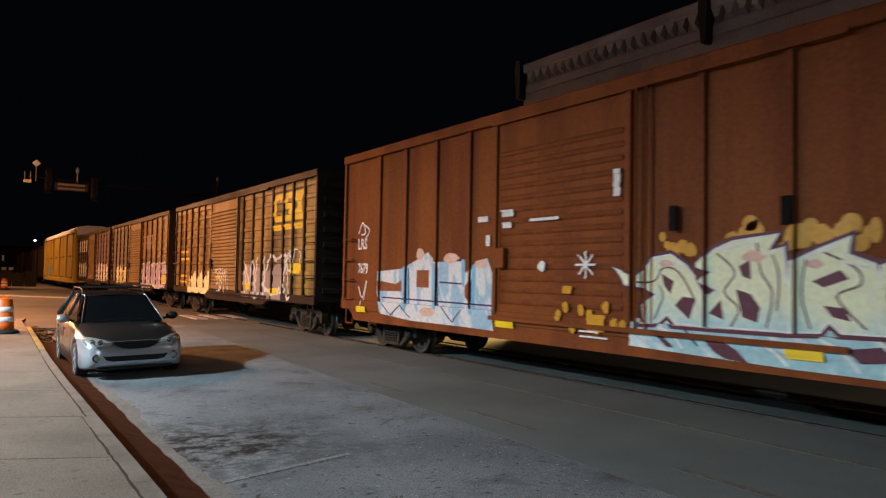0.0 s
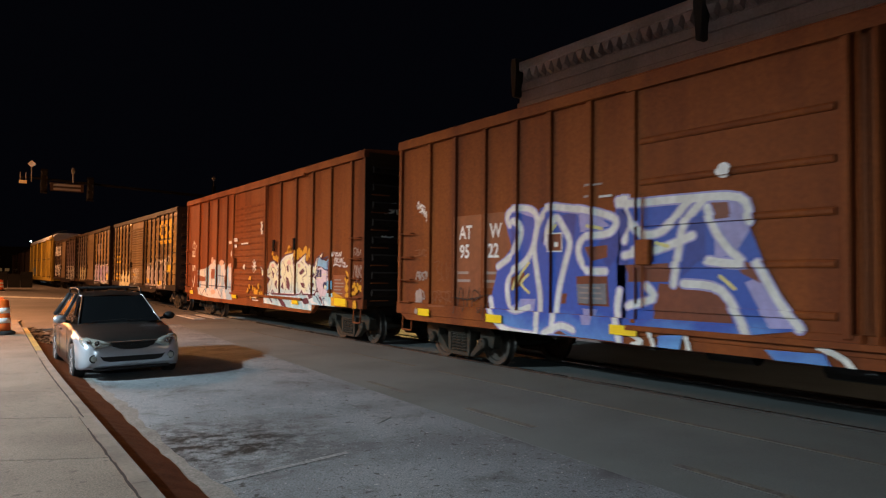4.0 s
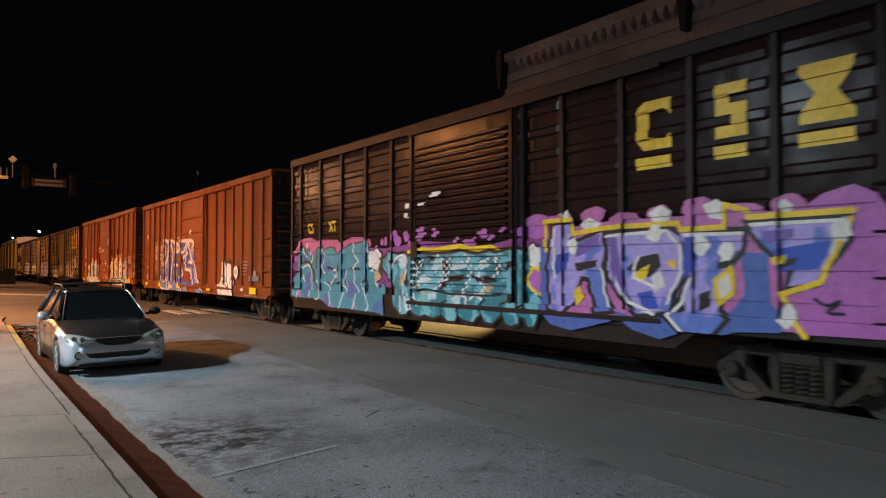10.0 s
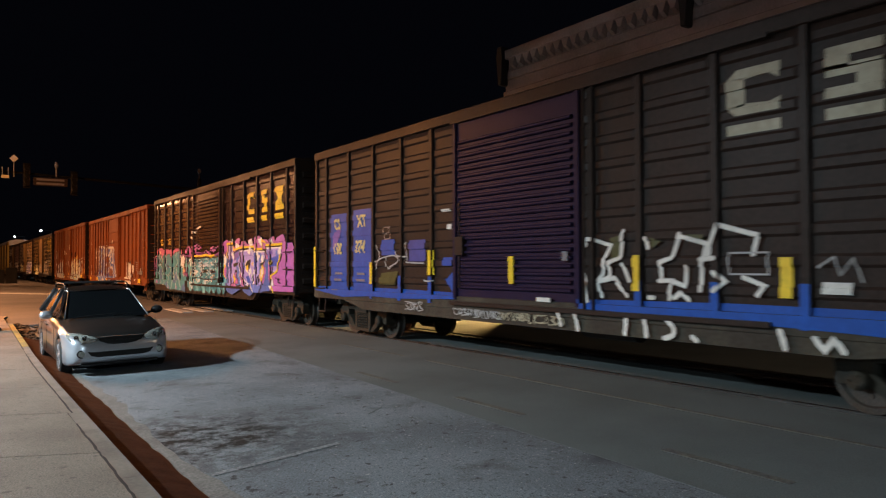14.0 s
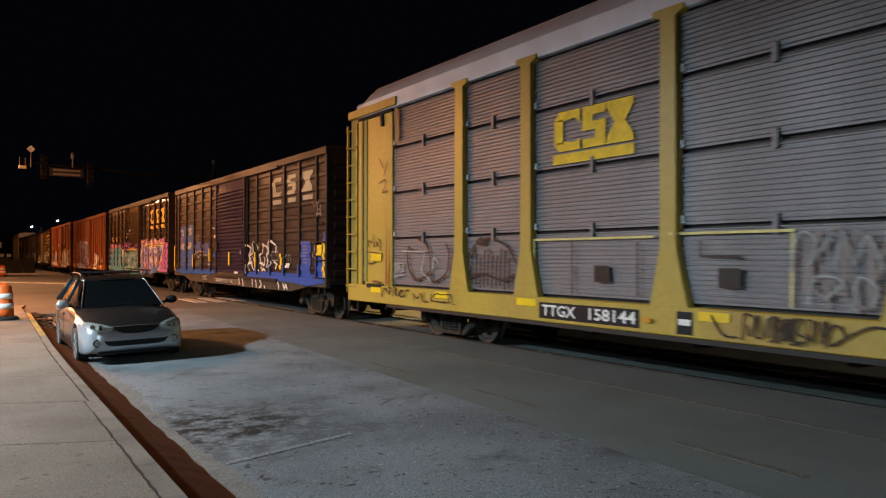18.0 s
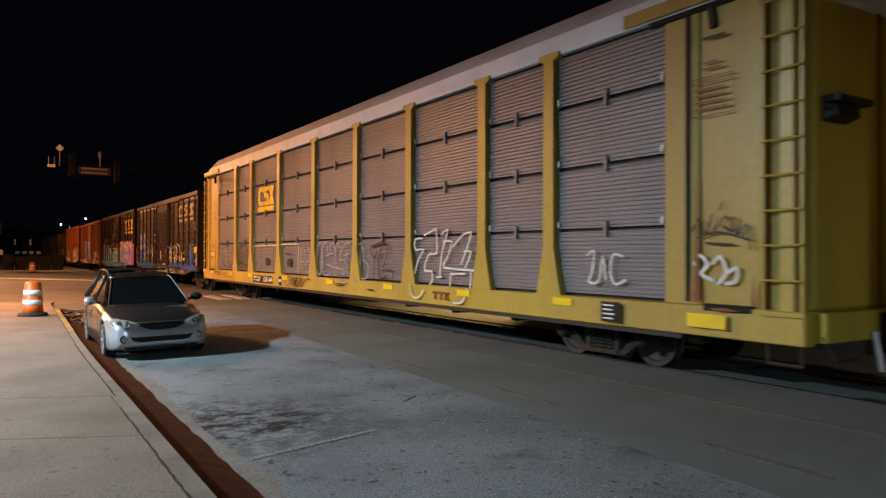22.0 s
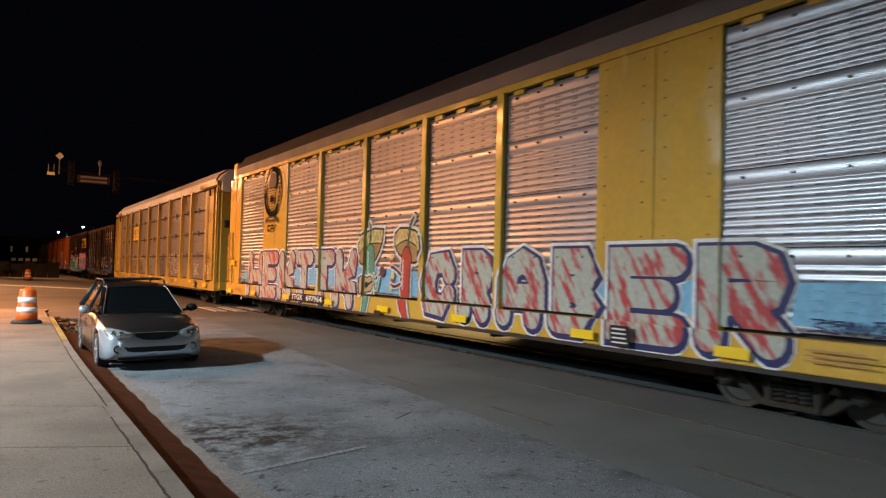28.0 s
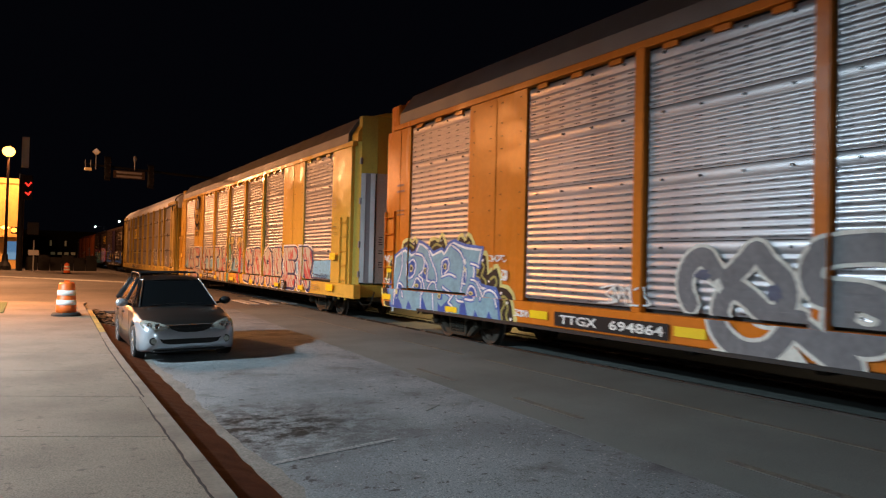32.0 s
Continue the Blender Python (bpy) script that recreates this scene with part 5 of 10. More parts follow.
def piece(side, shapes, fill, rims, label, inner=None):
    """Graffiti letters: rims of paint from the widest inwards, the fill, and a thin line within."""
    for w, m in rims:
        side.paint("graffiti_rim", [q for p in shapes for q in stroke(p + p[:1], w)], PM[m])
    for p in shapes:
        side.paint("graffiti_letter", [p], PM[fill], label)
        side.layer -= 1
    side.layer += 1
    if inner:
        side.paint("graffiti_line", [q for p in shapes for q in stroke(p + p[:1], inner[0])], PM[inner[1]])


SKELETON = {
    "H": (((0.18, 0), (0.18, 1)), ((0.82, 0), (0.82, 1)), ((0.18, 0.45), (0.82, 0.45))),
    "E": (((0.85, 1), (0.2, 1), (0.2, 0), (0.85, 0)), ((0.2, 0.52), (0.72, 0.52))),
    "K": (((0.2, 0), (0.2, 1)), ((0.8, 1), (0.74, 0.72), (0.36, 0.48), (0.76, 0.28), (0.8, 0))),
    "T": (((0.05, 1), (0.95, 1)), ((0.5, 1), (0.5, 0))),
    "I": (((0.12, 1), (0.88, 1)), ((0.5, 1), (0.5, 0))),
    "C": (((0.85, 0.72), (0.7, 0.97), (0.3, 0.93), (0.15, 0.5), (0.3, 0.07), (0.7, 0.03), (0.85, 0.28)),),
    "R": (((0.2, 0), (0.2, 1), (0.62, 1), (0.78, 0.92), (0.83, 0.76), (0.78, 0.6), (0.64, 0.52), (0.25, 0.5)), ((0.5, 0.5), (0.88, 0))),
    "A": (((0.14, 0), (0.15, 0.6), (0.26, 0.88), (0.5, 1), (0.74, 0.88), (0.85, 0.6), (0.86, 0)), ((0.2, 0.36), (0.8, 0.36))),
    "Z": (((0.1, 1), (0.9, 1), (0.1, 0), (0.95, 0)),),
    "B": (((0.2, 0), (0.2, 1), (0.65, 1), (0.8, 0.77), (0.6, 0.53), (0.2, 0.53)), ((0.6, 0.53), (0.85, 0.27), (0.65, 0), (0.2, 0))),
}


def bubble_word(side, word, spans, z0, z1, w, layers, label):
    """Fat round letters; layers: (extra width, paint, shift), the last one is the letter itself."""
    for k, (extra, m, du) in enumerate(layers):
        last = k == len(layers) - 1
        for ch, (a, b) in zip(word, spans):
            polys, e = [], w / 2 + 0.07
            for line in SKELETON[ch]:
                x0, x1 = min(x for q in SKELETON[ch] for x, _ in q), max(x for q in SKELETON[ch] for x, _ in q)
                pts = [(a + e + (b - a - 2 * e) * (x - x0) / (x1 - x0) + du, z0 + e + (z1 - z0 - 2 * e) * y - abs(du) * 0.6) for x, y in line]
                polys += stroke(pts, w + extra)
            side.paint("graffiti_letter" if last else "graffiti_rim", polys, PM[m], label if last else "", True)
            side.layer -= 1
        side.layer += 1


def fit_text(text, u0, u1, z0, z1, fat=0.0, shear=0.0):
    """Lettering stretched to the given bounds."""
    base = text_polys(text, 0, 0, 1.0)
    us, zs = [u for p in base for u, _ in p], [z for p in base for _, z in p]
    k, m = (u1 - u0) / (max(us) - min(us)), (z1 - z0) / (max(zs) - min(zs))
    return coated([[(u0 + (u + shear * z - min(us)) * k, z0 + (z - min(zs)) * m) for u, z in p] for p in text_polys(text, 0, 0, 1.0, fat)], 0)


def bars(side, u0, u1, z0, z1, lines, material, seed=1, name="small_lettering"):
    """Lettering too small or worn to read: plain bars."""
    r = random.Random(seed)
    h = (z1 - z0) / lines
    side.paint(name, [rect(u0, u0 + (u1 - u0) * r.uniform(0.6, 1.0), z1 - h * (i + 0.66), z1 - h * (i + 0.32)) for i in range(lines)], material)


def plates(side, places, z0=0.86, z1=1.02, name="reflector"):
    for u, w in places:
        side.paint(name, [rect(u, u + w, z0, z1)], M["reflector"], "yellow reflective plate")


def emblem(side, spans, zs, material, bar=0.16):
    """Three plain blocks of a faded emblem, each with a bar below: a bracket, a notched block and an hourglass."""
    z0, z1 = zs
    for i, (a, b) in enumerate(spans):
        w, h = b - a, z1 - z0 - bar - 0.1
        y0 = z0 + bar + 0.1
        c = w * 0.36
        if i == 0:
            p = [[(a + 0.2 * w, y0), (b, y0), (b, y0 + 0.28 * h), (b - 0.2 * w, y0 + 0.2 * h), (a + c, y0 + 0.25 * h), (a, y0 + 0.2 * h)], rect(a, a + c, y0 + 0.2 * h, y0 + 0.8 * h),
                 [(a, y0 + 0.8 * h), (a + c, y0 + 0.75 * h), (b - 0.2 * w, y0 + 0.8 * h), (b, y0 + 0.65 * h), (b, y0 + h), (a + 0.2 * w, y0 + h)]]
        elif i == 1:
            p = [rect(a, b, y0, y0 + 0.22 * h), rect(a + 0.55 * w, b, y0 + 0.22 * h, y0 + 0.5 * h), rect(a, b, y0 + 0.42 * h, y0 + 0.62 * h), rect(a, a + 0.45 * w, y0 + 0.5 * h, y0 + 0.8 * h), rect(a, b, y0 + 0.78 * h, y0 + h)]
        else:
            m = (a + b) / 2
            p = [[(a, y0), (b, y0), (b, y0 + 0.15 * h), (m + 0.2 * w, y0 + 0.5 * h), (m - 0.2 * w, y0 + 0.5 * h), (a, y0 + 0.15 * h)], [(m - 0.2 * w, y0 + 0.5 * h), (m + 0.2 * w, y0 + 0.5 * h), (b, y0 + 0.85 * h), (b, y0 + h), (a, y0 + h), (a, y0 + 0.85 * h)]]
        side.paint("emblem_block", p + [rect(a, b, z0, z0 + bar)], material, "worn yellow emblem block", True)


# oxide red boxcar
S = oxide_side
S.paint("reporting_mark", text_polys("LRS", 0.72, 2.36, 0.36, 0.02, 0.85) + text_polys("7679", 0.74, 1.78, 0.34, 0.02, 0.75), PM["white"], "white stencilled lettering")
S.paint("tag", [q for l in (((0.75, 2.75), (0.95, 3.0), (1.1, 2.75), (0.9, 2.7)), ((1.0, 2.95), (1.3, 2.8), (1.1, 2.6)), ((0.8, 1.45), (1.0, 1.2), (1.2, 1.6), (1.0, 0.95))) for q in stroke(curve_pts(l), 0.035)], PM["white"])
S.paint("graffiti_cloud", [[(1.83, 1.83), (2.99, 1.9), (3.13, 1.98), (3.48, 2.08), (3.89, 2.23), (4.17, 2.03), (5.13, 2.03), (5.25, 1.75), (5.51, 1.95), (5.9, 2.09), (6.06, 1.82), (6.19, 0.78), (5.21, 0.79), (4.33, 0.79), (3.37, 0.79), (2.01, 0.87), (1.82, 1.35)]], PM["worn_white"], "worn white and pale blue graffiti")
S.paint("graffiti_patch", [rect(3.46, 3.94, 1.5, 1.86), [(1.8, 1.62), (2.6, 1.55), (2.95, 1.7), (2.9, 1.4), (1.85, 1.38)], [(5.2, 1.45), (5.45, 1.7), (5.5, 1.2)]], PM["rust"])
S.paint("graffiti_line", [q for l in (((3.04, 1.89), (3.1, 1.04)), ((4.17, 1.96), (4.24, 1.02)), ((5.15, 2.02), (5.18, 1.6)), ((5.51, 1.92), (5.49, 1.08))) for q in stroke(l, 0.12)], PM["skyblue"], "blue spray stripe")
S.paint("graffiti_line", [q for l in (((3.13, 1.89), (3.18, 1.1)), ((4.26, 1.9), (4.3, 1.1)), ((4.35, 1.62), (5.1, 1.6)), ((1.99, 1.24), (6.13, 1.22)), ((2.1, 1.1), (2.5, 0.86), (2.9, 1.1), (3.3, 0.86)), ((4.5, 1.15), (4.9, 0.85), (5.2, 1.1))) for q in stroke(l, 0.03)], PM["navy"])
S.paint("graffiti_spot", [blob(4.75, 2.1, 0.25, 0.1, wob=0.2), blob(5.75, 1.98, 0.2, 0.08, wob=0.2, seed=3), blob(3.6, 2.2, 0.15, 0.12, wob=0.2), blob(4.0, 1.0, 0.3, 0.1, wob=0.2, seed=5)], PM["peach"])
r = random.Random(12)
S.paint("graffiti_cloud", [blob(10.05 + 0.09 * i + r.uniform(-0.05, 0.05), 2.12 + r.uniform(-0.08, 0.1), r.uniform(0.05, 0.12), wob=0.15, seed=i) for i in range(5)] + [blob(10.9 + 0.1 * i + r.uniform(-0.06, 0.06), 2.22 + r.uniform(-0.1, 0.12), r.uniform(0.06, 0.15), wob=0.15, seed=i) for i in range(18)] + [blob(9.88, 2.33, 0.06, 0.07), blob(9.95, 2.22, 0.05), blob(11.2, 2.45, 0.11, 0.1), blob(12.4, 2.38, 0.12), blob(12.65, 2.3, 0.07, 0.14), blob(11.95, 2.4, 0.09, 0.07)], PM["gold"], "gold spray bubbles")
S.paint("graffiti_band", [[(9.35, 0.8), (9.4, 1.16), (11.09, 1.2), (12.82, 1.24), (14.19, 1.23), (14.83, 1.02), (14.59, 0.82), (14.07, 0.73), (11.75, 0.74)]], PM["aqua"], "aqua and white graffiti band")
S.paint("graffiti_swirl", [[(10.6, 0.98), (10.85, 1.0), (11.05, 0.9), (11.22, 0.75), (10.9, 0.77), (10.74, 0.84)], [(12.38, 1.02), (12.75, 1.08), (12.9, 0.93), (12.53, 0.88)], [(9.75, 1.06), (9.9, 1.04), (10.12, 0.84), (10.0, 0.84)], [(13.36, 1.22), (13.5, 1.23), (14.06, 0.76), (13.92, 0.76)], [(14.2, 1.2), (14.42, 1.16), (14.7, 0.9), (14.55, 0.85)], [(12.6, 1.3), (13.1, 1.3), (13.1, 1.08), (12.85, 1.04)]], PM["maroon"])
S.paint("graffiti_swirl", [q for l in (((9.85, 1.1), (10.1, 1.02), (10.25, 0.85)), ((11.2, 1.05), (11.5, 0.95), (11.7, 0.78)), ((12.1, 1.1), (12.35, 0.98), (12.5, 0.8)), ((13.0, 0.98), (13.4, 0.92), (13.7, 0.78)), ((9.4, 1.17), (11.1, 1.2), (12.8, 1.22)), ((13.6, 1.2), (13.75, 1.0), (13.7, 0.85))) for q in stroke(curve_pts(l), 0.04)], PM["white"])
S.paint("graffiti_swirl", [q for l in (((13.3, 1.15), (13.6, 0.95), (13.8, 0.76)), ((13.55, 1.18), (13.7, 1.05), (13.85, 1.1), (13.8, 0.9), (13.95, 0.85)), ((10.3, 1.1), (10.5, 0.9))) for q in stroke(curve_pts(l), 0.03)], PM["navy"])
LETTERS = [
    [(9.07, 1.9), (9.42, 1.76), (9.59, 1.86), (9.72, 2.03), (10.02, 2.07), (10.26, 1.93), (10.46, 1.72), (10.59, 1.52), (10.64, 1.16), (10.11, 1.16), (9.97, 1.29), (9.8, 1.16), (9.58, 1.15), (9.54, 1.37), (9.8, 1.54), (9.58, 1.64), (9.31, 1.68)],
    [(10.45, 1.93), (10.7, 2.12), (10.96, 2.22), (11.55, 2.29), (11.42, 2.09), (11.66, 2.13), (11.68, 1.92), (11.73, 1.62), (11.72, 1.17), (10.66, 1.16), (10.6, 1.52), (10.75, 1.62), (10.52, 1.73), (10.68, 1.86)],
    [(11.75, 1.96), (11.96, 2.06), (12.39, 2.23), (12.35, 2.04), (12.64, 1.93), (12.71, 1.74), (12.58, 1.6), (12.75, 1.36), (12.84, 1.2), (12.3, 1.2), (12.16, 1.32), (12.05, 1.19), (11.74, 1.17), (11.74, 1.62)],
    [(12.72, 1.91), (12.83, 1.96), (13.04, 1.86), (13.16, 2.09), (13.51, 2.25), (13.41, 2.11), (13.22, 1.99), (13.22, 1.73), (12.95, 1.63), (13.16, 1.55), (13.21, 1.37), (13.05, 1.22), (12.85, 1.2), (12.76, 1.36), (12.6, 1.6), (12.72, 1.72)],
]
piece(S, LETTERS, "pale", ((0.15, "maroon"), (0.05, "white")), "cream and ice blue graffiti letter")
S.paint("graffiti_gap", [[(9.87, 1.83), (10.08, 1.72), (10.02, 1.55), (9.92, 1.66)], [(10.1, 1.4), (10.22, 1.52), (10.42, 1.5), (10.33, 1.22)], [(11.01, 1.64), (11.22, 1.58), (11.34, 1.42), (11.3, 1.24), (11.1, 1.3)], [(11.05, 1.92), (11.2, 2.0), (11.22, 1.76), (11.1, 1.8)], [(11.97, 1.75), (12.29, 1.88), (12.38, 1.78), (12.1, 1.68)], [(12.1, 1.48), (12.34, 1.46), (12.4, 1.32), (12.2, 1.36)], [(12.85, 1.63), (12.98, 1.76), (13.1, 1.7), (12.98, 1.64)], [(12.86, 1.48), (13.04, 1.48), (13.0, 1.34)], [(10.62, 1.32), (10.8, 1.5), (10.84, 1.25)]], PM["maroon"], "maroon gap inside a letter")
S.paint("graffiti_line", [q for l in (((9.45, 1.7), (9.75, 1.72), (9.9, 1.9), (10.15, 1.85), (10.4, 1.5), (10.45, 1.2)), ((9.75, 1.2), (9.9, 1.5), (9.85, 1.65)), ((10.75, 2.08), (11.0, 1.85), (10.85, 1.6), (11.05, 1.4), (10.95, 1.18)), ((11.3, 2.2), (11.35, 1.85), (11.5, 1.6), (11.42, 1.2)), ((11.5, 2.05), (11.58, 1.8), (11.55, 1.4)), ((11.9, 2.0), (11.85, 1.6), (11.95, 1.22)), ((12.1, 2.08), (12.45, 1.9), (12.5, 1.72), (12.25, 1.58), (12.55, 1.25)), ((12.8, 1.88), (12.78, 1.55), (12.9, 1.3), (13.1, 1.28)), ((13.1, 1.95), (13.1, 2.05), (13.3, 2.14))) for q in stroke(curve_pts(l, 4), 0.024)], PM["maroon"], "dark inner line")
S.paint("graffiti_line", [q for l in (((9.75, 1.98), (9.98, 2.02), (10.2, 1.9)), ((10.8, 2.12), (11.3, 2.22)), ((11.9, 2.01), (12.25, 2.14)), ((12.3, 1.98), (12.58, 1.9)), ((13.15, 2.04), (13.4, 2.18)), ((9.62, 1.2), (9.62, 1.35)), ((11.65, 1.6), (11.66, 1.25)), ((12.65, 1.4), (12.74, 1.25))) for q in stroke(l, 0.028)], PM["white"])
S.paint("graffiti_fill", [blob(11.25, 2.04, 0.14, 0.08, wob=0.3, seed=2), blob(12.0, 1.95, 0.12, 0.05, wob=0.3, seed=4), blob(9.95, 1.96, 0.12, 0.05, wob=0.3, seed=6)], PM["peach"])
S.paint("graffiti_figure", [[(13.24, 1.85), (13.54, 1.93), (13.81, 1.87), (13.96, 1.76), (13.93, 1.55), (13.82, 1.42), (13.88, 1.26), (13.7, 1.12), (13.45, 1.14), (13.28, 1.3), (13.19, 1.53)]], PM["ghost_pink"], "pale pink spray shape")
S.paint("graffiti_cap", [[(13.2, 1.94), (13.34, 2.16), (13.56, 2.09), (13.8, 2.06), (13.95, 2.14), (13.97, 1.85), (13.7, 1.84), (13.54, 1.91)], [(13.9, 1.3), (14.15, 1.34), (14.15, 1.55), (13.95, 1.55)]], PM["skyblue"])
S.paint("graffiti_edge", stroke(curve_pts([(13.3, 1.2), (13.16, 1.5), (13.2, 1.9), (13.34, 2.18), (13.56, 2.1), (13.95, 2.16), (13.99, 1.7), (13.95, 1.45), (13.85, 1.42)]), 0.035) + [blob(13.76, 1.42, 0.15, 0.1), rect(13.22, 13.52, 1.64, 1.84)] + stroke([(13.54, 1.9), (13.75, 1.83), (13.97, 1.84)], 0.03), PM["navy"])
S.paint("graffiti_edge", stroke([(13.37, 1.86), (13.37, 1.62)], 0.03) + stroke([(13.2, 1.62), (13.54, 1.62)], 0.025) + [blob(13.77, 1.38, 0.08, 0.05)] + stroke([(13.55, 1.72), (13.75, 1.7), (13.9, 1.74)], 0.02), PM["cream"])
S.paint("tag", [q for l in (((14.12, 2.18), (14.16, 2.28), (14.2, 2.18), (14.26, 2.29)), ((14.32, 2.28), (14.36, 2.18), (14.42, 2.27), (14.44, 2.18)), ((14.48, 2.28), (14.5, 2.17)), ((14.55, 2.17), (14.6, 2.27), (14.66, 2.18), (14.7, 2.28)), ((14.3, 2.0), (14.33, 2.13), (14.4, 2.02), (14.42, 2.14)), ((14.5, 2.12), (14.46, 2.06), (14.54, 2.02)), ((14.58, 2.13), (14.62, 2.02), (14.7, 2.12), (14.72, 2.02)), ((14.8, 2.14), (14.78, 1.95), (14.88, 1.9), (14.9, 2.0), (14.8, 2.0)), ((14.25, 1.94), (14.4, 1.98), (14.6, 1.92), (14.68, 1.97)), ((14.95, 1.9), (15.05, 1.94))) for q in stroke(curve_pts(l), 0.028)], PM["white"])
S.paint("stencil_panel", [rect(14.25, 14.98, 1.12, 1.7)], PM["rust"])
bars(S, 14.32, 14.9, 1.2, 1.62, 5, PM["ghost"])
S.paint("paint_drip", stroke(curve_pts([(15.0, 1.78), (15.1, 1.66), (15.02, 1.52), (14.94, 1.62)]), 0.07) + [blob(15.02, 1.38, 0.09, 0.1, wob=0.1), blob(15.06, 1.2, 0.11, 0.07, wob=0.2, seed=2), [(14.2, 1.2), (14.25, 1.28), (14.95, 1.12), (15.2, 1.1), (15.2, 0.92), (14.3, 0.92), (14.3, 1.06)]] + [blob(15.36 + 0.085 * i, 1.42 + 0.07 * math.sin(i * 2.4), 0.045 + 0.02 * (i % 3), wob=0.15, seed=i) for i in range(6)] + [blob(15.4, 1.26, 0.13, 0.05), blob(15.6, 0.98, 0.1, 0.12, wob=0.2, seed=4)], PM["gold"], "gold spray paint")
S.paint("tag", scribble(15.35, 15.8, 1.55, 1.95, 7, 5, 0.025) + scribble(15.4, 15.7, 2.15, 2.35, 6, 2, 0.02), PM["ghost"])
S.paint("paint_drip", [blob(7.9 + 0.17 * i, 1.15 + 0.18 * math.sin(i * 2.3), 0.07, 0.09) for i in range(9)] + [rect(8.55, 8.9, 0.95, 1.2), rect(8.0, 8.2, 1.5, 1.62)], PM["gold"])
S.paint("tag", [q for k in range(4) for q in stroke([(8.5 + 0.2 * math.cos(k * 0.785), 1.95 + 0.2 * math.sin(k * 0.785)), (8.5 - 0.2 * math.cos(k * 0.785), 1.95 - 0.2 * math.sin(k * 0.785))], 0.035)] + [blob(7.5, 1.93, 0.09), rect(6.4, 6.75, 2.8, 2.92), rect(6.45, 6.7, 2.6, 2.7), rect(7.2, 7.9, 2.68, 2.73), rect(9.05, 9.18, 2.95, 3.35), rect(5.65, 5.95, 2.75, 2.85), rect(5.9, 6.02, 2.3, 2.5)], PM["white"])
plates(S, ((6.3, 0.5), (0.9, 0.45), (11.7, 0.45)), 0.86, 1.0)
plates(S, ((14.5, 0.62),), 0.94, 1.12)
bars(S, 8.4, 9.0, 0.82, 0.98, 2, PM["white"])
bm = B()
for q in scribble(-1.1, -0.4, 3.2, 3.45, 10, 3, 0.03) + scribble(-1.2, -0.9, 2.5, 2.65, 4, 5, 0.025):
    extrude_y(bm, q, -15.975, -15.955)
part("tag", bm, PM["bone"], oxide_car, "white scrawl on the car's end")
for u in (10.1, 11.7):
    part("placard", bx(B(), -HALF - 0.09, -HALF - 0.05, -u - 0.07, -u + 0.07, 2.4, 2.74), M["matt"], oxide_car, "black placard holder", bevel=0.01)

# rust red boxcar
S = rust_side
S.paint("stencil_field", [rect(2.14, 2.98, 1.3, 2.86), rect(3.08, 3.8, 1.5, 2.86)], PM["rust_pale"], "faded field behind the lettering")
S.paint("reporting_mark", text_polys("AT", 2.24, 2.42, 0.36, 0.02, 0.9) + text_polys("95", 2.26, 2.06, 0.36, 0.02, 0.9) + text_polys("W", 3.2, 2.42, 0.36, 0.02, 0.9) + text_polys("22", 3.14, 2.06, 0.36, 0.02, 0.9), PM["white"], "white stencilled lettering")
bars(S, 2.2, 2.7, 1.55, 1.85, 2, PM["ghost"], 3), bars(S, 3.1, 3.6, 1.55, 1.85, 2, PM["ghost"], 4)
S.paint("tag", [q for l in (((0.7, 3.16), (0.74, 3.26), (0.78, 3.16), (0.72, 3.12)), ((0.8, 3.1), (0.86, 3.18), (0.88, 3.06), (0.8, 3.04)), ((0.9, 3.0), (0.92, 3.1), (0.97, 3.0), (0.99, 3.08)), ((0.98, 2.94), (1.05, 3.02), (1.06, 2.9)), ((1.08, 2.86), (1.14, 2.92), (1.14, 2.82)), ((0.86, 3.2), (1.0, 3.12))) for q in stroke(curve_pts(l, 4), 0.03)], PM["white"], "small white tag")
S.paint("tag", scribble(0.68, 1.1, 1.62, 1.8, 8, 5, 0.035), PM["ghost"]), S.paint("tag", [blob(0.82, 1.28, 0.13, 0.15, wob=0.35, seed=3), blob(0.82, 0.98, 0.07, 0.06, wob=0.3, seed=4)] + scribble(0.7, 0.98, 1.15, 1.42, 6, 8, 0.03), PM["ghost"])
S.paint("tag", scribble(0.65, 1.1, 2.1, 2.25, 4, 18, 0.02) + scribble(1.3, 1.95, 1.15, 1.4, 8, 14, 0.022) + scribble(1.4, 1.9, 1.6, 2.0, 4, 15, 0.015) + stroke([(1.3, 1.1), (1.85, 1.12)], 0.03), PM["rust_pale"])
S.paint("graffiti_fill", [[(3.26, 1.31), (3.46, 0.87), (3.91, 0.78), (4.63, 0.77), (5.32, 0.80), (6.41, 0.79), (6.42, 2.83), (6.26, 2.57), (5.85, 2.74), (5.46, 2.81), (4.93, 2.94), (4.57, 2.85), (4.50, 2.69), (4.39, 2.89), (4.05, 2.97), (3.74, 2.89), (3.70, 2.54), (3.84, 2.23), (3.46, 1.89)],
    [(6.21, 2.85), (7.42, 2.80), (8.27, 2.74), (8.42, 2.31), (8.58, 1.94), (9.03, 1.14), (8.30, 1.03), (6.26, 1.00)]], PM["ink"], "blue graffiti fading to sky blue below")
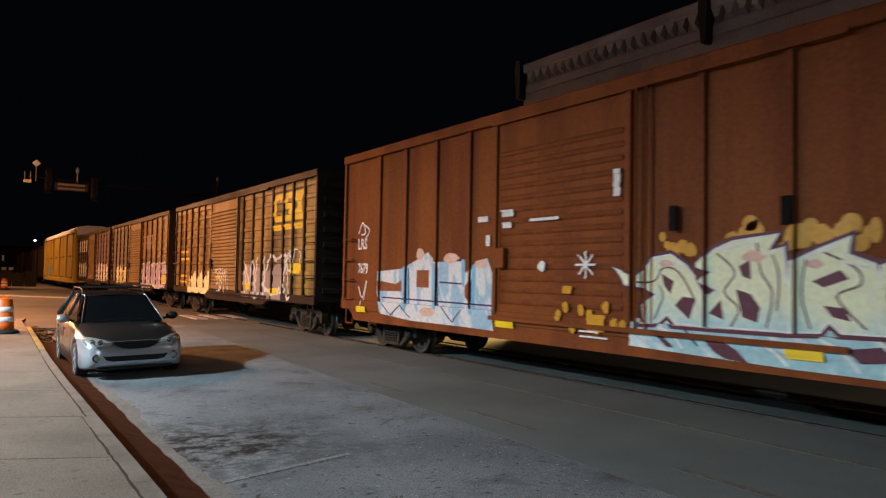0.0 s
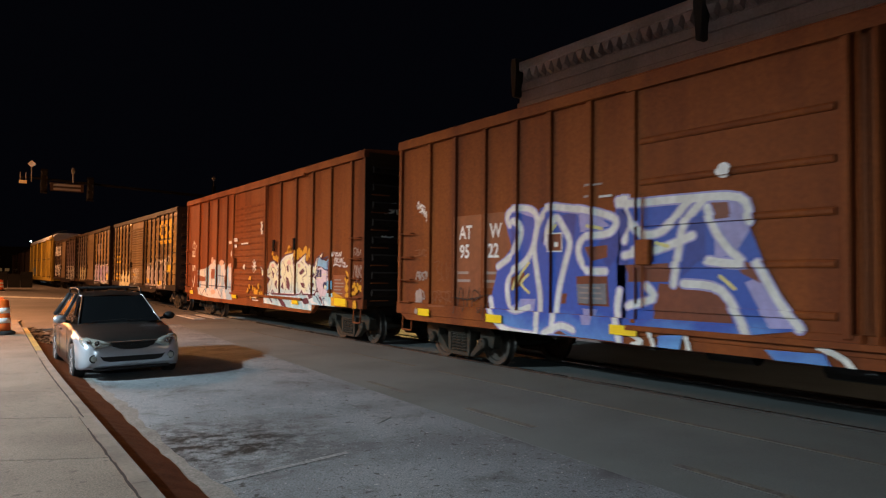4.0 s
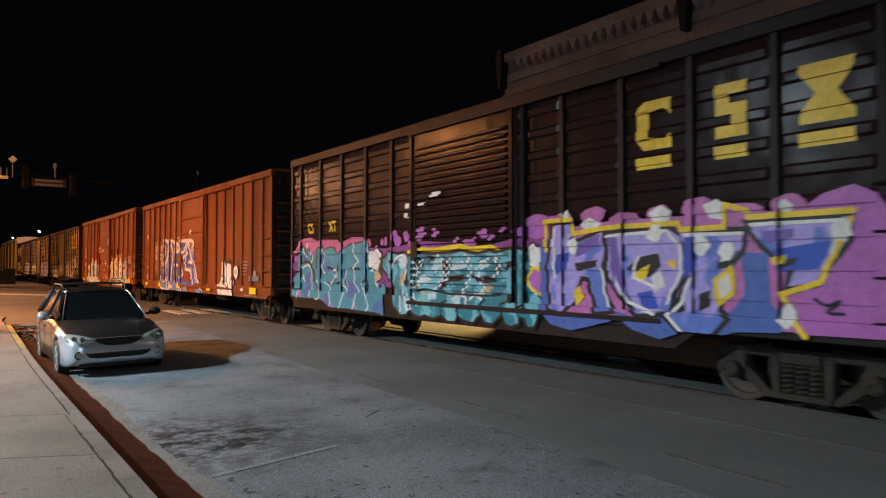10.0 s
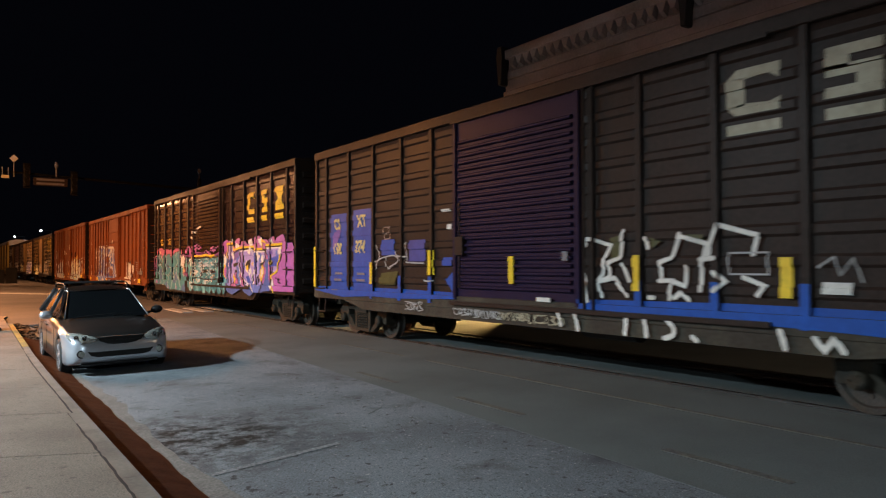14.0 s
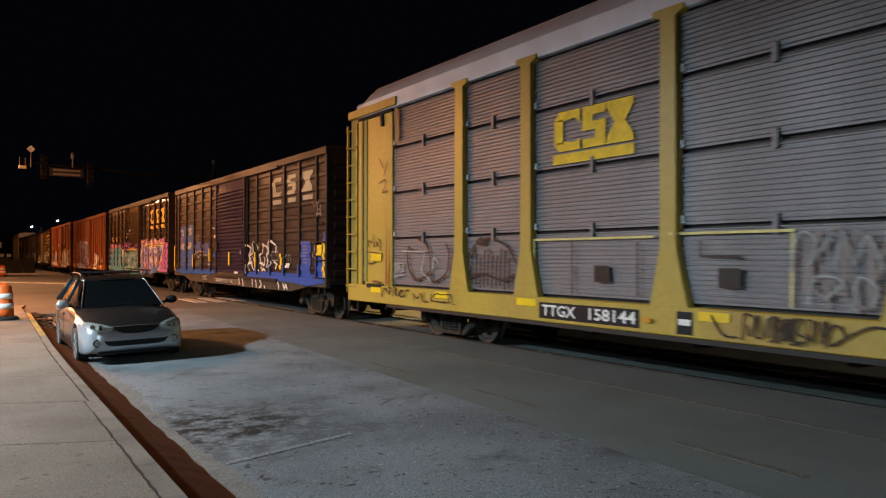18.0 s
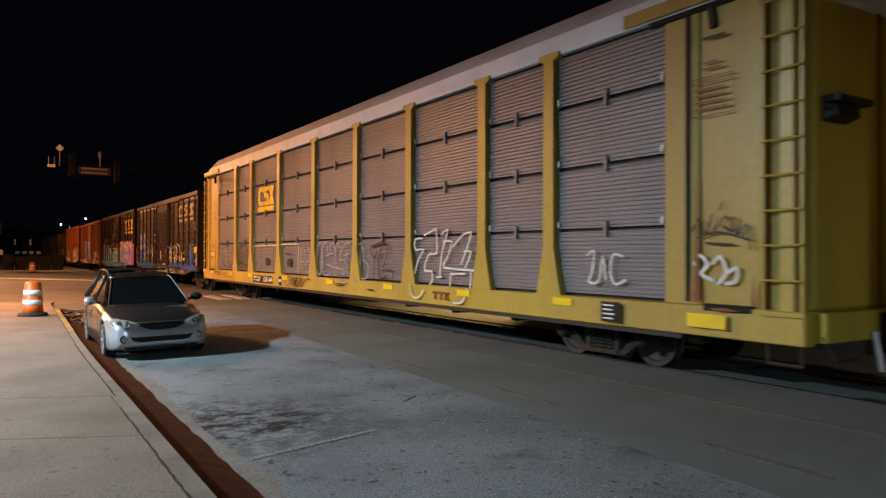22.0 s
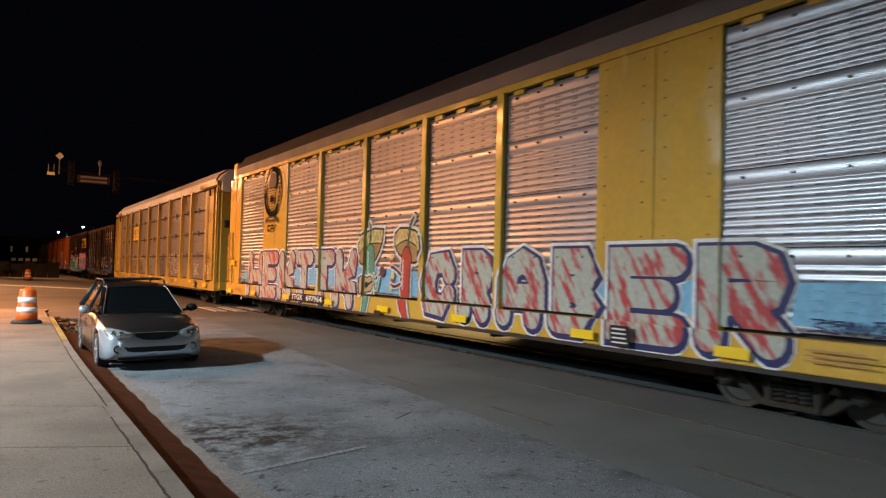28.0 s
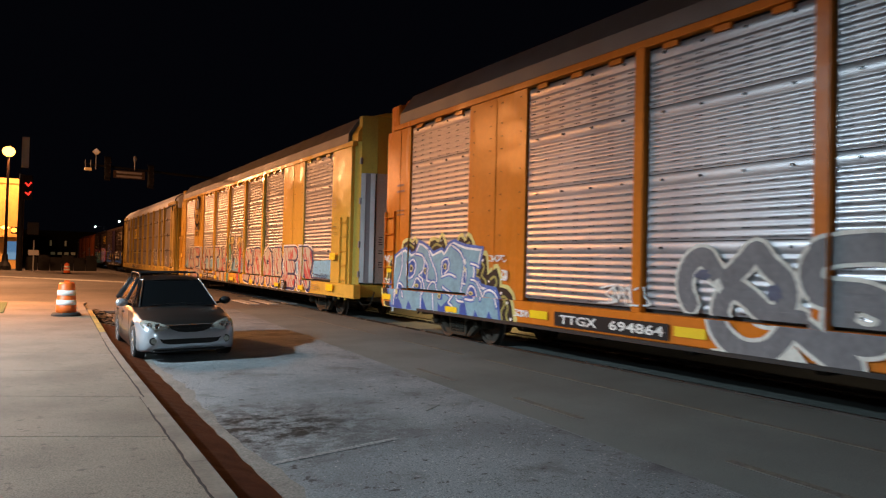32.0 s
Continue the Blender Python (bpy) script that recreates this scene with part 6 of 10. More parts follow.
S.paint("graffiti_patch", [[(3.78, 2.84), (4.07, 2.97), (4.41, 2.87), (4.46, 2.69), (4.07, 2.80)], [(4.83, 2.84), (4.93, 2.94), (5.13, 2.82)], [(5.46, 2.71), (5.85, 2.67), (6.10, 2.48), (5.50, 2.41)], [(3.91, 1.16), (4.08, 1.34), (4.47, 1.35), (4.42, 1.14)], [(5.55, 1.24), (5.85, 1.24), (5.77, 1.00), (5.61, 0.99)], [(7.92, 2.71), (8.36, 2.68), (8.40, 2.31), (8.19, 2.00), (7.92, 2.00)], [(7.45, 1.45), (7.93, 1.52), (8.12, 1.36), (7.65, 1.29)], [(8.34, 1.68), (8.64, 1.79), (8.98, 1.16), (8.65, 1.14)]], PM["ghost_lilac"], "pale lilac spray patch")
S.paint("graffiti_patch", [[(3.90, 2.53), (4.10, 2.43), (4.02, 2.14), (3.90, 2.27)], [(4.57, 2.29), (4.78, 2.72), (4.73, 2.28)], [(5.08, 2.70), (5.41, 2.75), (5.36, 2.26), (5.24, 2.46)], [(5.85, 2.21), (6.26, 2.51), (6.34, 2.15), (6.06, 1.81)], [(7.41, 1.73), (7.55, 2.45), (7.78, 2.55), (7.79, 2.00)], [(6.26, 2.73), (6.42, 2.61), (6.51, 1.90), (6.28, 1.90)]], PM["deepblue"], "deep blue spray patch")
S.paint("graffiti_gap", [[(7.05, 1.65), (7.45, 1.62), (8.06, 1.55), (8.18, 1.17), (6.95, 1.16)], [(7.72, 2.72), (8.11, 2.70), (8.15, 2.48), (7.82, 2.46)], [(6.40, 1.90), (7.24, 1.92), (7.25, 1.67), (6.51, 1.66)], [(8.16, 2.00), (8.51, 1.89), (8.64, 1.63), (8.29, 1.79)], [(5.41, 1.73), (6.06, 1.75), (6.10, 1.29), (5.46, 1.29)], [(5.64, 2.18), (6.06, 2.20), (6.06, 2.02), (5.77, 1.97)], [(3.85, 1.67), (4.19, 1.80), (4.17, 1.63), (3.91, 1.46)], [(4.93, 1.45), (5.22, 1.46), (5.18, 1.30), (4.98, 1.29)], [(4.83, 0.81), (5.03, 0.91), (5.27, 0.81)]], PM["oxide"], "bare oxide red gap in a letter")
UPPER = (((3.26, 1.31), (3.36, 1.04), (3.67, 0.83), (4.08, 0.77), (4.52, 0.76)), ((3.46, 1.89), (3.73, 2.02), (3.96, 2.18), (4.10, 2.48), (3.96, 2.67), (3.78, 2.62), (3.72, 2.80), (3.96, 2.89), (4.35, 2.84), (4.50, 2.66), (4.43, 2.29), (4.25, 2.01), (3.91, 1.80), (3.73, 1.58), (3.79, 1.24), (4.03, 1.14), (4.31, 1.21)), ((4.54, 0.79), (4.59, 1.32), (4.50, 1.80), (4.43, 2.21), (4.52, 2.58), (4.78, 2.84), (5.13, 2.82), (5.46, 2.77)), ((4.73, 2.28), (4.93, 2.67), (5.13, 2.50), (5.27, 2.26), (5.18, 1.96), (5.03, 1.49), (4.93, 0.86)), ((5.41, 2.79), (5.85, 2.70), (6.22, 2.57), (6.10, 2.38), (5.59, 2.33), (5.46, 2.11), (5.64, 1.84), (6.02, 1.81)))
LOWER = (((6.27, 2.79), (6.34, 2.86), (6.50, 2.84)), ((6.30, 1.53), (6.26, 1.25), (6.34, 0.80)), ((5.41, 0.90), (5.13, 0.95), (4.73, 0.80)), ((6.42, 2.78), (6.71, 2.36), (7.13, 2.37), (7.52, 2.73), (7.72, 2.75)), ((6.39, 2.04), (6.99, 2.10), (7.59, 2.28)), ((7.29, 1.64), (7.38, 2.12), (7.47, 2.45), (7.77, 2.74)), ((7.83, 1.95), (8.29, 1.91), (8.10, 2.11), (7.93, 2.33), (7.81, 2.63)), ((7.45, 1.65), (8.02, 1.57), (8.36, 1.06)), ((8.51, 1.91), (8.76, 1.48), (9.03, 1.16)), ((6.39, 2.25), (6.60, 2.48), (6.82, 2.19), (6.65, 2.11)), ((6.26, 2.85), (6.42, 2.78), (7.42, 2.77), (8.27, 2.72), (8.40, 2.42)), ((6.46, 1.31), (6.95, 1.44), (6.84, 1.61)))
lines(S, "graffiti_line", UPPER + LOWER, 0.15, "ghost_lilac")
lines(S, "graffiti_line", UPPER + LOWER, 0.10, "bone", "white sprayed outline")
lines(S, "graffiti_line", (((4.3, 1.95), (4.05, 1.72), (3.95, 1.5)), ((4.82, 2.2), (4.85, 2.45), (4.95, 2.55)), ((5.7, 2.5), (5.95, 2.45)), ((4.28, 1.75), (4.1, 1.6), (4.3, 1.45)), ((8.0, 1.75), (8.2, 1.6)), ((7.0, 2.2), (7.2, 2.15))), 0.05, "straw", "pale yellow sprayed streak")
S.paint("stencil_board", [rect(4.82, 5.09, 2.13, 2.42)], PM["oxide"], "stencil box left bare")
S.paint("stencil_board", stroke([(4.82, 2.13), (5.09, 2.13), (5.09, 2.42), (4.82, 2.42), (4.82, 2.13)], 0.02) + [rect(4.92, 5.0, 2.2, 2.28)], PM["white"])
S.paint("stencil_board", [[(5.43, 1.61), (6.04, 1.63), (6.05, 1.32), (5.46, 1.32)]], PM["ash"], "grey stencil field")
bars(S, 5.5, 6.0, 1.36, 1.6, 3, PM["ghost"], 5)
S.paint("graffiti_drip", [[(7.06, 0.94), (7.46, 0.98), (7.37, 0.73), (7.03, 0.74)], [(8.60, 0.89), (9.30, 0.91), (9.38, 0.76), (8.74, 0.77)]], PM["ink"])
lines(S, "graffiti_drip", (((9.25, 0.98), (9.5, 0.88), (9.62, 0.76)), ((7.5, 0.98), (7.55, 0.75)), ((6.9, 0.98), (6.98, 0.76)), ((6.4, 0.98), (6.75, 0.84), (6.6, 0.78))), 0.07, "bone")
bars(S, 5.59, 6.1, 3.08, 3.17, 1, PM["ghost"], 7), bars(S, 5.58, 5.8, 2.9, 3.0, 1, PM["ghost"], 3), bars(S, 5.9, 6.2, 2.88, 2.98, 1, PM["bone"], 5)
lines(S, "tag", (((2.2, 1.0), (2.35, 1.5), (2.5, 1.05), (2.62, 1.5)), ((2.7, 1.1), (2.75, 1.45), (2.95, 1.35), (2.75, 1.25)), ((3.0, 1.5), (2.98, 1.05), (3.15, 1.2), (3.12, 0.95)), ((2.15, 1.3), (2.6, 1.28), (3.2, 1.38))), 0.025, "near_black", "thin dark scrawl")
S.paint("stencil_circle", [blob(8.06, 3.08, 0.1)], PM["white"])
BUB = [[(11.36, 1.1), (11.44, 0.8), (12.88, 0.8), (12.86, 1.28), (12.62, 1.4), (12.6, 1.79), (12.36, 1.97), (12.2, 1.84), (12.12, 1.6), (12.02, 1.88), (11.85, 1.94), (11.7, 1.66), (11.56, 1.3)]]
S.paint("graffiti_edge", stroke(BUB[0] + BUB[0][:1], 0.09), PM["black"])
S.paint("graffiti_fill", BUB, PM["white"], "white bubble graffiti with black outlines")
S.paint("graffiti_edge", [q for l in (((11.62, 1.5), (11.9, 1.42), (12.05, 1.28), (11.8, 1.22), (11.7, 1.32)), ((12.12, 1.62), (12.18, 1.3), (12.3, 1.1), (12.5, 1.06)), ((12.62, 1.42), (12.5, 1.2), (12.55, 0.9)), ((11.36, 1.06), (12.88, 1.0)), ((11.8, 1.02), (11.75, 0.82))) for q in stroke(curve_pts(l), 0.05)] + [blob(11.76, 1.74, 0.07, 0.18), blob(12.42, 1.9, 0.16, 0.06)], PM["black"])
S.paint("graffiti_edge", [blob(13.07, 1.58, 0.25, 0.23, 18)], PM["black"])
S.paint("graffiti_disc", [blob(13.08, 1.58, 0.22, 0.2, 18), [(13.0, 1.45), (13.1, 1.3), (13.18, 1.45)]], PM["white"])
S.paint("graffiti_edge", stroke([(12.95, 1.5), (12.97, 1.66), (13.05, 1.5), (13.07, 1.66)], 0.03) + stroke([(13.2, 1.66), (13.12, 1.6), (13.2, 1.5)], 0.03), PM["black"])
bars(S, 13.75, 14.2, 1.45, 1.95, 5, PM["ghost"], 6)
S.paint("patch", [rect(14.36, 15.14, 1.3, 1.47)], PM["ash"], "dark patch of paint")
S.paint("sticker", [rect(14.68, 14.92, 1.46, 1.62)], PM["ghost"])
S.paint("chalk_box", stroke([(15.4, 2.95), (15.74, 2.95), (15.74, 3.3), (15.4, 3.3), (15.4, 2.95)], 0.022), PM["rust_pale"], "faint chalked box", True)
plates(S, ((0.95, 0.42), (3.25, 0.45), (6.2, 0.5), (10.2, 0.45)), 0.9, 1.04)
plates(S, ((14.58, 0.55),), 0.9, 1.1)
S.paint("stencil_plate", [rect(13.78, 14.0, 0.98, 1.06)], PM["white"])
bars(S, 14.1, 15.2, 0.82, 0.88, 1, PM["ghost"], 2)

# brown ribbed boxcar
S = ribbed_side
emblem(S, ((11.98, 12.56), (13.22, 13.66), (14.3, 14.92)), (3.08, 4.02), PM["yellow"])
S.paint("reporting_mark", text_polys("CS", 1.05, 2.62, 0.36, 0.02, 0.85) + text_polys("XT", 2.3, 2.62, 0.36, 0.02, 0.85), PM["yellow"], "yellow stencilled lettering")
r = random.Random(4)
S.paint("graffiti_cloud", [[(0.05, 1.3), (0.05, 2.1), (2.2, 2.2), (4.2, 2.18), (5.2, 2.14), (6.5, 2.26), (7.6, 2.2), (8.6, 2.1), (9.3, 2.2), (10.4, 2.3), (10.4, 1.3)]], PM["purple"], "purple spray cloud")
S.paint("graffiti_cloud", [blob(0.3 + u * 0.27 + r.uniform(-0.1, 0.1), 2.16 + r.uniform(-0.06, 0.1) + 0.1 * math.sin(u * 0.45), r.uniform(0.07, 0.17), r.uniform(0.06, 0.15), wob=0.12, seed=int(u)) for u in range(16)], PM["hot_pink"])
S.paint("graffiti_cloud", [blob(4.6 + u * 0.27 + r.uniform(-0.1, 0.1), 2.2 + r.uniform(-0.06, 0.1) + 0.1 * math.sin(u * 0.45), r.uniform(0.05, 0.15), r.uniform(0.05, 0.13), wob=0.12, seed=int(u)) for u in range(20)] + [blob(6.6, 2.42, 0.16, 0.13), blob(7.1, 2.4, 0.1), blob(5.5, 2.36, 0.09, 0.1), blob(9.95, 2.4, 0.35, 0.2, wob=0.08), blob(10.3, 2.45, 0.14, 0.1)], PM["orchid"])
S.paint("graffiti_cloud", [[(0.20, 1.89), (0.30, 2.23), (0.45, 2.37), (0.82, 2.49), (1.28, 2.50), (1.71, 2.40), (2.01, 2.43), (2.75, 2.41), (2.92, 2.30), (3.09, 2.36), (3.56, 2.44), (4.06, 2.42), (4.26, 2.38), (4.38, 2.06), (4.38, 1.81)]], PM["rose"], "rose spray band")
WILD = [(0.21, 1.44), (0.33, 1.57), (0.52, 1.62), (0.39, 1.89), (0.48, 2.15), (0.76, 2.27), (0.96, 2.14), (1.11, 2.22), (1.28, 2.05), (1.39, 1.88), (1.48, 2.09), (1.60, 2.19), (1.71, 2.20), (1.93, 2.24), (2.06, 2.11), (2.16, 2.19), (2.39, 2.22), (2.62, 2.19), (2.84, 2.02), (2.96, 2.09), (3.13, 2.16), (3.41, 2.26), (3.56, 2.27), (4.02, 2.30), (4.16, 2.36), (4.26, 2.32), (4.32, 2.19), (4.45, 2.03), (4.41, 1.81), (4.44, 1.68), (4.63, 1.66), (4.69, 1.44), (4.77, 1.30), (4.86, 1.27), (5.07, 1.40), (5.07, 0.69), (4.68, 0.74), (4.31, 0.74), (3.91, 0.74), (3.55, 0.76), (3.00, 0.75), (2.44, 0.75), (2.21, 0.86), (1.82, 0.95), (1.40, 0.94), (0.95, 0.93), (0.47, 0.94), (0.14, 0.96)]
S.paint("graffiti_rim", stroke(WILD + WILD[:1], 0.07), PM["black"])
S.paint("graffiti_band", [WILD], PM["reef"], "teal wild graffiti lettering")
S.paint("graffiti_fill", [[(0.88, 1.54), (1.23, 1.63), (1.37, 1.26), (1.29, 0.97), (0.95, 0.95)], [(1.86, 2.16), (2.01, 2.08), (1.99, 1.72), (1.86, 1.72)], [(2.11, 1.80), (2.39, 1.92), (2.49, 1.65), (2.11, 1.57)], [(2.06, 1.02), (2.35, 1.08), (2.49, 0.86), (2.35, 0.76), (2.16, 0.84)], [(3.33, 1.35), (3.67, 1.54), (3.84, 1.28), (3.70, 1.00), (3.33, 1.04)], [(3.99, 2.20), (4.19, 2.26), (4.19, 1.68), (4.02, 1.55)], [(4.56, 0.83), (4.74, 0.93), (5.07, 1.05), (5.07, 0.73), (4.68, 0.75)], [(3.13, 1.66), (3.29, 1.74), (3.21, 1.38), (3.09, 1.34)], [(0.70, 2.15), (0.94, 1.97), (1.17, 1.88), (0.76, 1.81)]], PM["slate_sky"])
S.paint("graffiti_gap", [[(0.44, 1.00), (0.65, 1.14), (0.83, 0.96)], [(2.53, 0.91), (2.65, 0.80), (2.49, 0.75)], [(3.70, 0.83), (3.79, 0.97), (3.86, 0.75)]], PM["orchid"])
S.paint("graffiti_spot", [[(1.63, 1.40), (1.76, 1.44), (1.76, 1.24), (1.66, 1.20)], [(2.58, 1.54), (2.75, 1.58), (2.79, 1.47), (2.66, 1.45)], [(3.25, 1.52), (3.33, 1.39), (3.36, 1.25), (3.26, 1.28)], [(0.94, 2.35), (1.02, 2.38), (1.05, 2.26), (0.96, 2.22)]], PM["cream"])
lines(S, "graffiti_line", (((0.70, 1.80), (0.94, 1.88), (1.26, 1.82), (1.37, 1.63)), ((0.88, 2.16), (1.00, 2.04), (1.08, 2.14)), ((1.26, 2.01), (1.37, 1.80), (1.39, 1.47)), ((1.48, 1.64), (1.56, 1.31), (1.71, 1.16), (1.90, 1.17)), ((1.66, 2.12), (1.58, 1.88), (1.69, 1.64)), ((2.01, 2.19), (2.01, 1.88), (1.91, 1.64), (2.16, 1.57)), ((2.30, 1.73), (2.58, 1.69), (2.79, 1.66)), ((2.25, 1.34), (2.53, 1.32), (2.71, 1.47), (2.62, 1.65)), ((2.79, 1.33), (2.96, 1.37), (3.09, 1.27)), ((2.88, 1.99), (2.85, 1.66)), ((3.17, 1.66), (3.25, 1.45), (3.29, 1.25), (3.17, 1.03)), ((3.56, 1.70), (3.92, 1.70)), ((4.04, 1.35), (4.32, 1.43), (4.28, 1.17)), ((4.38, 1.70), (4.66, 1.69)),), 0.06, "black")
lines(S, "graffiti_line", (((0.76, 2.23), (1.00, 2.01)), ((1.26, 2.13), (1.37, 1.96), (1.28, 1.84)), ((0.82, 1.71), (1.06, 1.78), (1.28, 1.72), (1.34, 1.26), (1.27, 0.97)), ((0.77, 1.52), (0.94, 1.37)), ((0.47, 0.91), (0.59, 1.14)), ((1.82, 1.16), (1.90, 1.05), (1.82, 0.93), (1.66, 0.92)), ((1.91, 2.20), (2.06, 2.07), (1.96, 1.68), (2.11, 1.58)), ((2.58, 1.65), (2.71, 1.66), (2.66, 1.43), (2.44, 1.31)), ((2.11, 1.34), (2.35, 1.27), (2.49, 0.98), (2.44, 0.79)), ((3.05, 1.30), (3.29, 1.21), (3.17, 1.03), (2.96, 0.76)), ((3.25, 1.66), (3.17, 1.35)), ((4.05, 1.35), (4.25, 1.17), (4.41, 0.87), (4.31, 0.75)), ((4.26, 2.32), (4.29, 2.16), (4.38, 2.06)), ((4.44, 1.65), (4.60, 1.66), (4.69, 1.51), (4.72, 1.32), (4.80, 1.36)),), 0.05, "ice")
lines(S, "graffiti_line", (((3.60, 2.28), (3.67, 2.01), (3.85, 1.87), (3.63, 1.69), (3.72, 1.34), (3.90, 1.18), (3.77, 0.94), (3.66, 0.76)),), 0.05, "ice", n=1)
S.paint("graffiti_fill", [[(4.54, 1.69), (4.63, 2.12), (4.92, 2.11), (4.98, 1.87), (4.89, 1.39), (4.75, 1.69)]], PM["moss"])
lines(S, "graffiti_rim", (((4.85, 2.01), (4.76, 2.07), (4.67, 2.01), (4.73, 1.91), (4.80, 1.82), (4.74, 1.72), (4.61, 1.76)),), 0.2, "black")
lines(S, "graffiti_letter", (((4.85, 2.01), (4.76, 2.07), (4.67, 2.01), (4.73, 1.91), (4.80, 1.82), (4.74, 1.72), (4.61, 1.76)),), 0.14, "white", "fat white letter")
WORD = [(5.01, 1.90), (5.30, 2.05), (5.60, 1.99), (5.89, 2.02), (6.14, 1.94), (6.45, 2.00), (7.02, 1.97), (7.50, 1.98), (7.95, 2.02), (8.26, 1.97), (8.46, 1.95), (8.78, 2.00), (9.03, 1.96), (9.24, 2.02), (9.53, 2.03), (9.74, 1.97), (9.84, 1.84), (9.85, 1.67), (9.77, 1.56), (9.67, 1.50), (9.81, 1.39), (9.97, 1.26), (10.08, 1.17), (10.01, 0.94), (9.91, 0.77), (9.78, 0.76), (9.70, 0.90), (9.56, 0.92), (9.53, 0.80), (9.35, 0.74), (9.21, 0.78), (9.13, 0.94), (9.01, 0.88), (8.86, 0.76), (8.65, 0.77), (8.55, 0.91), (8.42, 0.85), (8.29, 0.74), (8.03, 0.77), (7.81, 0.86), (7.74, 0.73), (7.50, 0.72), (7.31, 0.83), (7.02, 0.75), (6.73, 0.80), (6.52, 0.75), (6.31, 0.79), (6.16, 0.90), (6.03, 0.77), (5.81, 0.75), (5.67, 0.84), (5.54, 0.93), (5.49, 1.41), (5.30, 1.53), (5.06, 1.67)]
S.paint("graffiti_edge", stroke(((6.03, 1.93), (6.16, 2.02), (6.52, 2.09), (7.02, 2.06), (7.59, 2.10), (7.91, 2.12), (8.29, 2.05), (8.78, 2.08), (9.00, 2.05)), 0.1), PM["yellow"])
S.paint("graffiti_rim", stroke(WORD + WORD[:1], 0.12), PM["black"])
S.paint("graffiti_band", [WORD], PM["sea"], "teal graffiti lettering")
S.paint("graffiti_fill", [[(5.96, 1.77), (6.11, 1.86), (6.20, 1.42), (6.03, 1.24), (5.90, 1.42)], [(6.45, 1.86), (6.58, 1.93), (6.70, 1.77), (6.56, 1.63)], [(6.82, 1.97), (6.98, 1.81), (7.14, 1.95)], [(7.33, 1.77), (7.50, 1.90), (7.55, 1.68), (7.40, 1.59)], [(7.18, 1.38), (7.40, 1.55), (8.15, 1.60), (7.95, 1.48), (7.55, 1.45), (7.37, 1.28)], [(8.26, 1.66), (8.46, 1.56), (8.81, 1.59), (9.00, 1.49), (8.75, 1.45), (8.39, 1.48)], [(8.93, 1.84), (9.06, 1.91), (9.12, 1.67), (9.03, 1.57)], [(9.21, 1.71), (9.24, 1.81), (9.38, 1.84), (9.44, 1.76), (9.31, 1.67)], [(9.24, 1.28), (9.41, 1.29), (9.47, 1.14), (9.30, 1.11)], [(5.30, 1.87), (5.53, 1.91), (5.62, 1.82), (5.44, 1.75)]], PM["black"])
S.paint("graffiti_fill", [[(5.65, 1.91), (5.89, 1.97), (5.98, 1.82), (5.85, 1.68), (5.72, 1.77)], [(6.64, 1.54), (6.82, 1.59), (6.98, 1.46), (6.78, 1.38), (6.58, 1.41)], [(7.02, 1.77), (7.29, 1.90), (7.33, 1.72), (7.10, 1.61)], [(7.64, 1.79), (8.09, 1.85), (8.15, 1.72), (7.70, 1.66)], [(8.54, 1.76), (8.75, 1.86), (8.81, 1.78), (8.62, 1.68)], [(6.82, 1.21), (7.10, 1.24), (7.14, 1.11), (6.86, 1.10)], [(7.70, 1.15), (7.91, 1.20), (7.95, 1.06), (7.73, 1.03)], [(5.99, 1.07), (6.20, 1.10), (6.25, 0.87), (6.07, 0.84)]], PM["ice"])
S.paint("graffiti_fill", [[(9.50, 1.95), (9.73, 1.93), (9.78, 1.67), (9.61, 1.56), (9.50, 1.61), (9.64, 1.76)], [(9.06, 1.47), (9.21, 1.47), (9.24, 1.09), (9.06, 1.03)], [(8.26, 1.41), (8.39, 1.41), (8.42, 1.26), (8.22, 1.23)], [(5.58, 1.53), (5.76, 1.56), (5.72, 1.18), (5.58, 1.15)]], PM["teal"])
S.paint("graffiti_spot", [[(8.70, 1.44), (8.90, 1.42), (8.84, 1.26), (8.68, 1.29)], [(5.72, 1.58), (5.85, 1.63), (5.87, 1.37), (5.74, 1.34)], [(6.31, 1.37), (6.52, 1.43), (6.46, 1.29)], [(6.62, 1.24), (6.74, 1.25), (6.76, 1.17), (6.64, 1.16)], [(4.76, 1.67), (4.96, 1.52), (4.76, 1.40), (4.59, 1.52)]], PM["tan_paint"])
lines(S, "graffiti_line", (((5.46, 1.77), (5.53, 1.91), (5.87, 1.98), (5.98, 1.77), (5.85, 1.36), (5.81, 0.82)), ((6.31, 1.94), (6.46, 1.65), (6.31, 1.42)), ((6.66, 1.88), (6.52, 1.60), (6.62, 1.45)), ((6.92, 1.47), (6.66, 1.54), (6.52, 1.37)), ((7.27, 1.96), (7.40, 1.77), (7.31, 1.44), (7.12, 1.27)), ((7.59, 1.93), (7.53, 1.55), (7.40, 1.47)), ((8.12, 1.97), (8.26, 1.71), (8.15, 1.40), (7.98, 1.24)), ((8.75, 1.88), (8.54, 1.78), (8.46, 1.66), (8.59, 1.54)), ((8.93, 1.91), (9.06, 1.76), (8.97, 1.57)), ((9.94, 1.30), (9.78, 1.44), (9.67, 1.53)), ((8.59, 1.46), (8.65, 1.31), (8.46, 1.24)), ((7.68, 1.13), (7.86, 1.22), (8.09, 1.16), (8.09, 0.99)), ((8.21, 1.15), (8.37, 1.24), (8.54, 1.16)), ((5.99, 1.18), (6.05, 0.84)), ((6.31, 1.19), (6.46, 0.97)),), 0.05, "white")
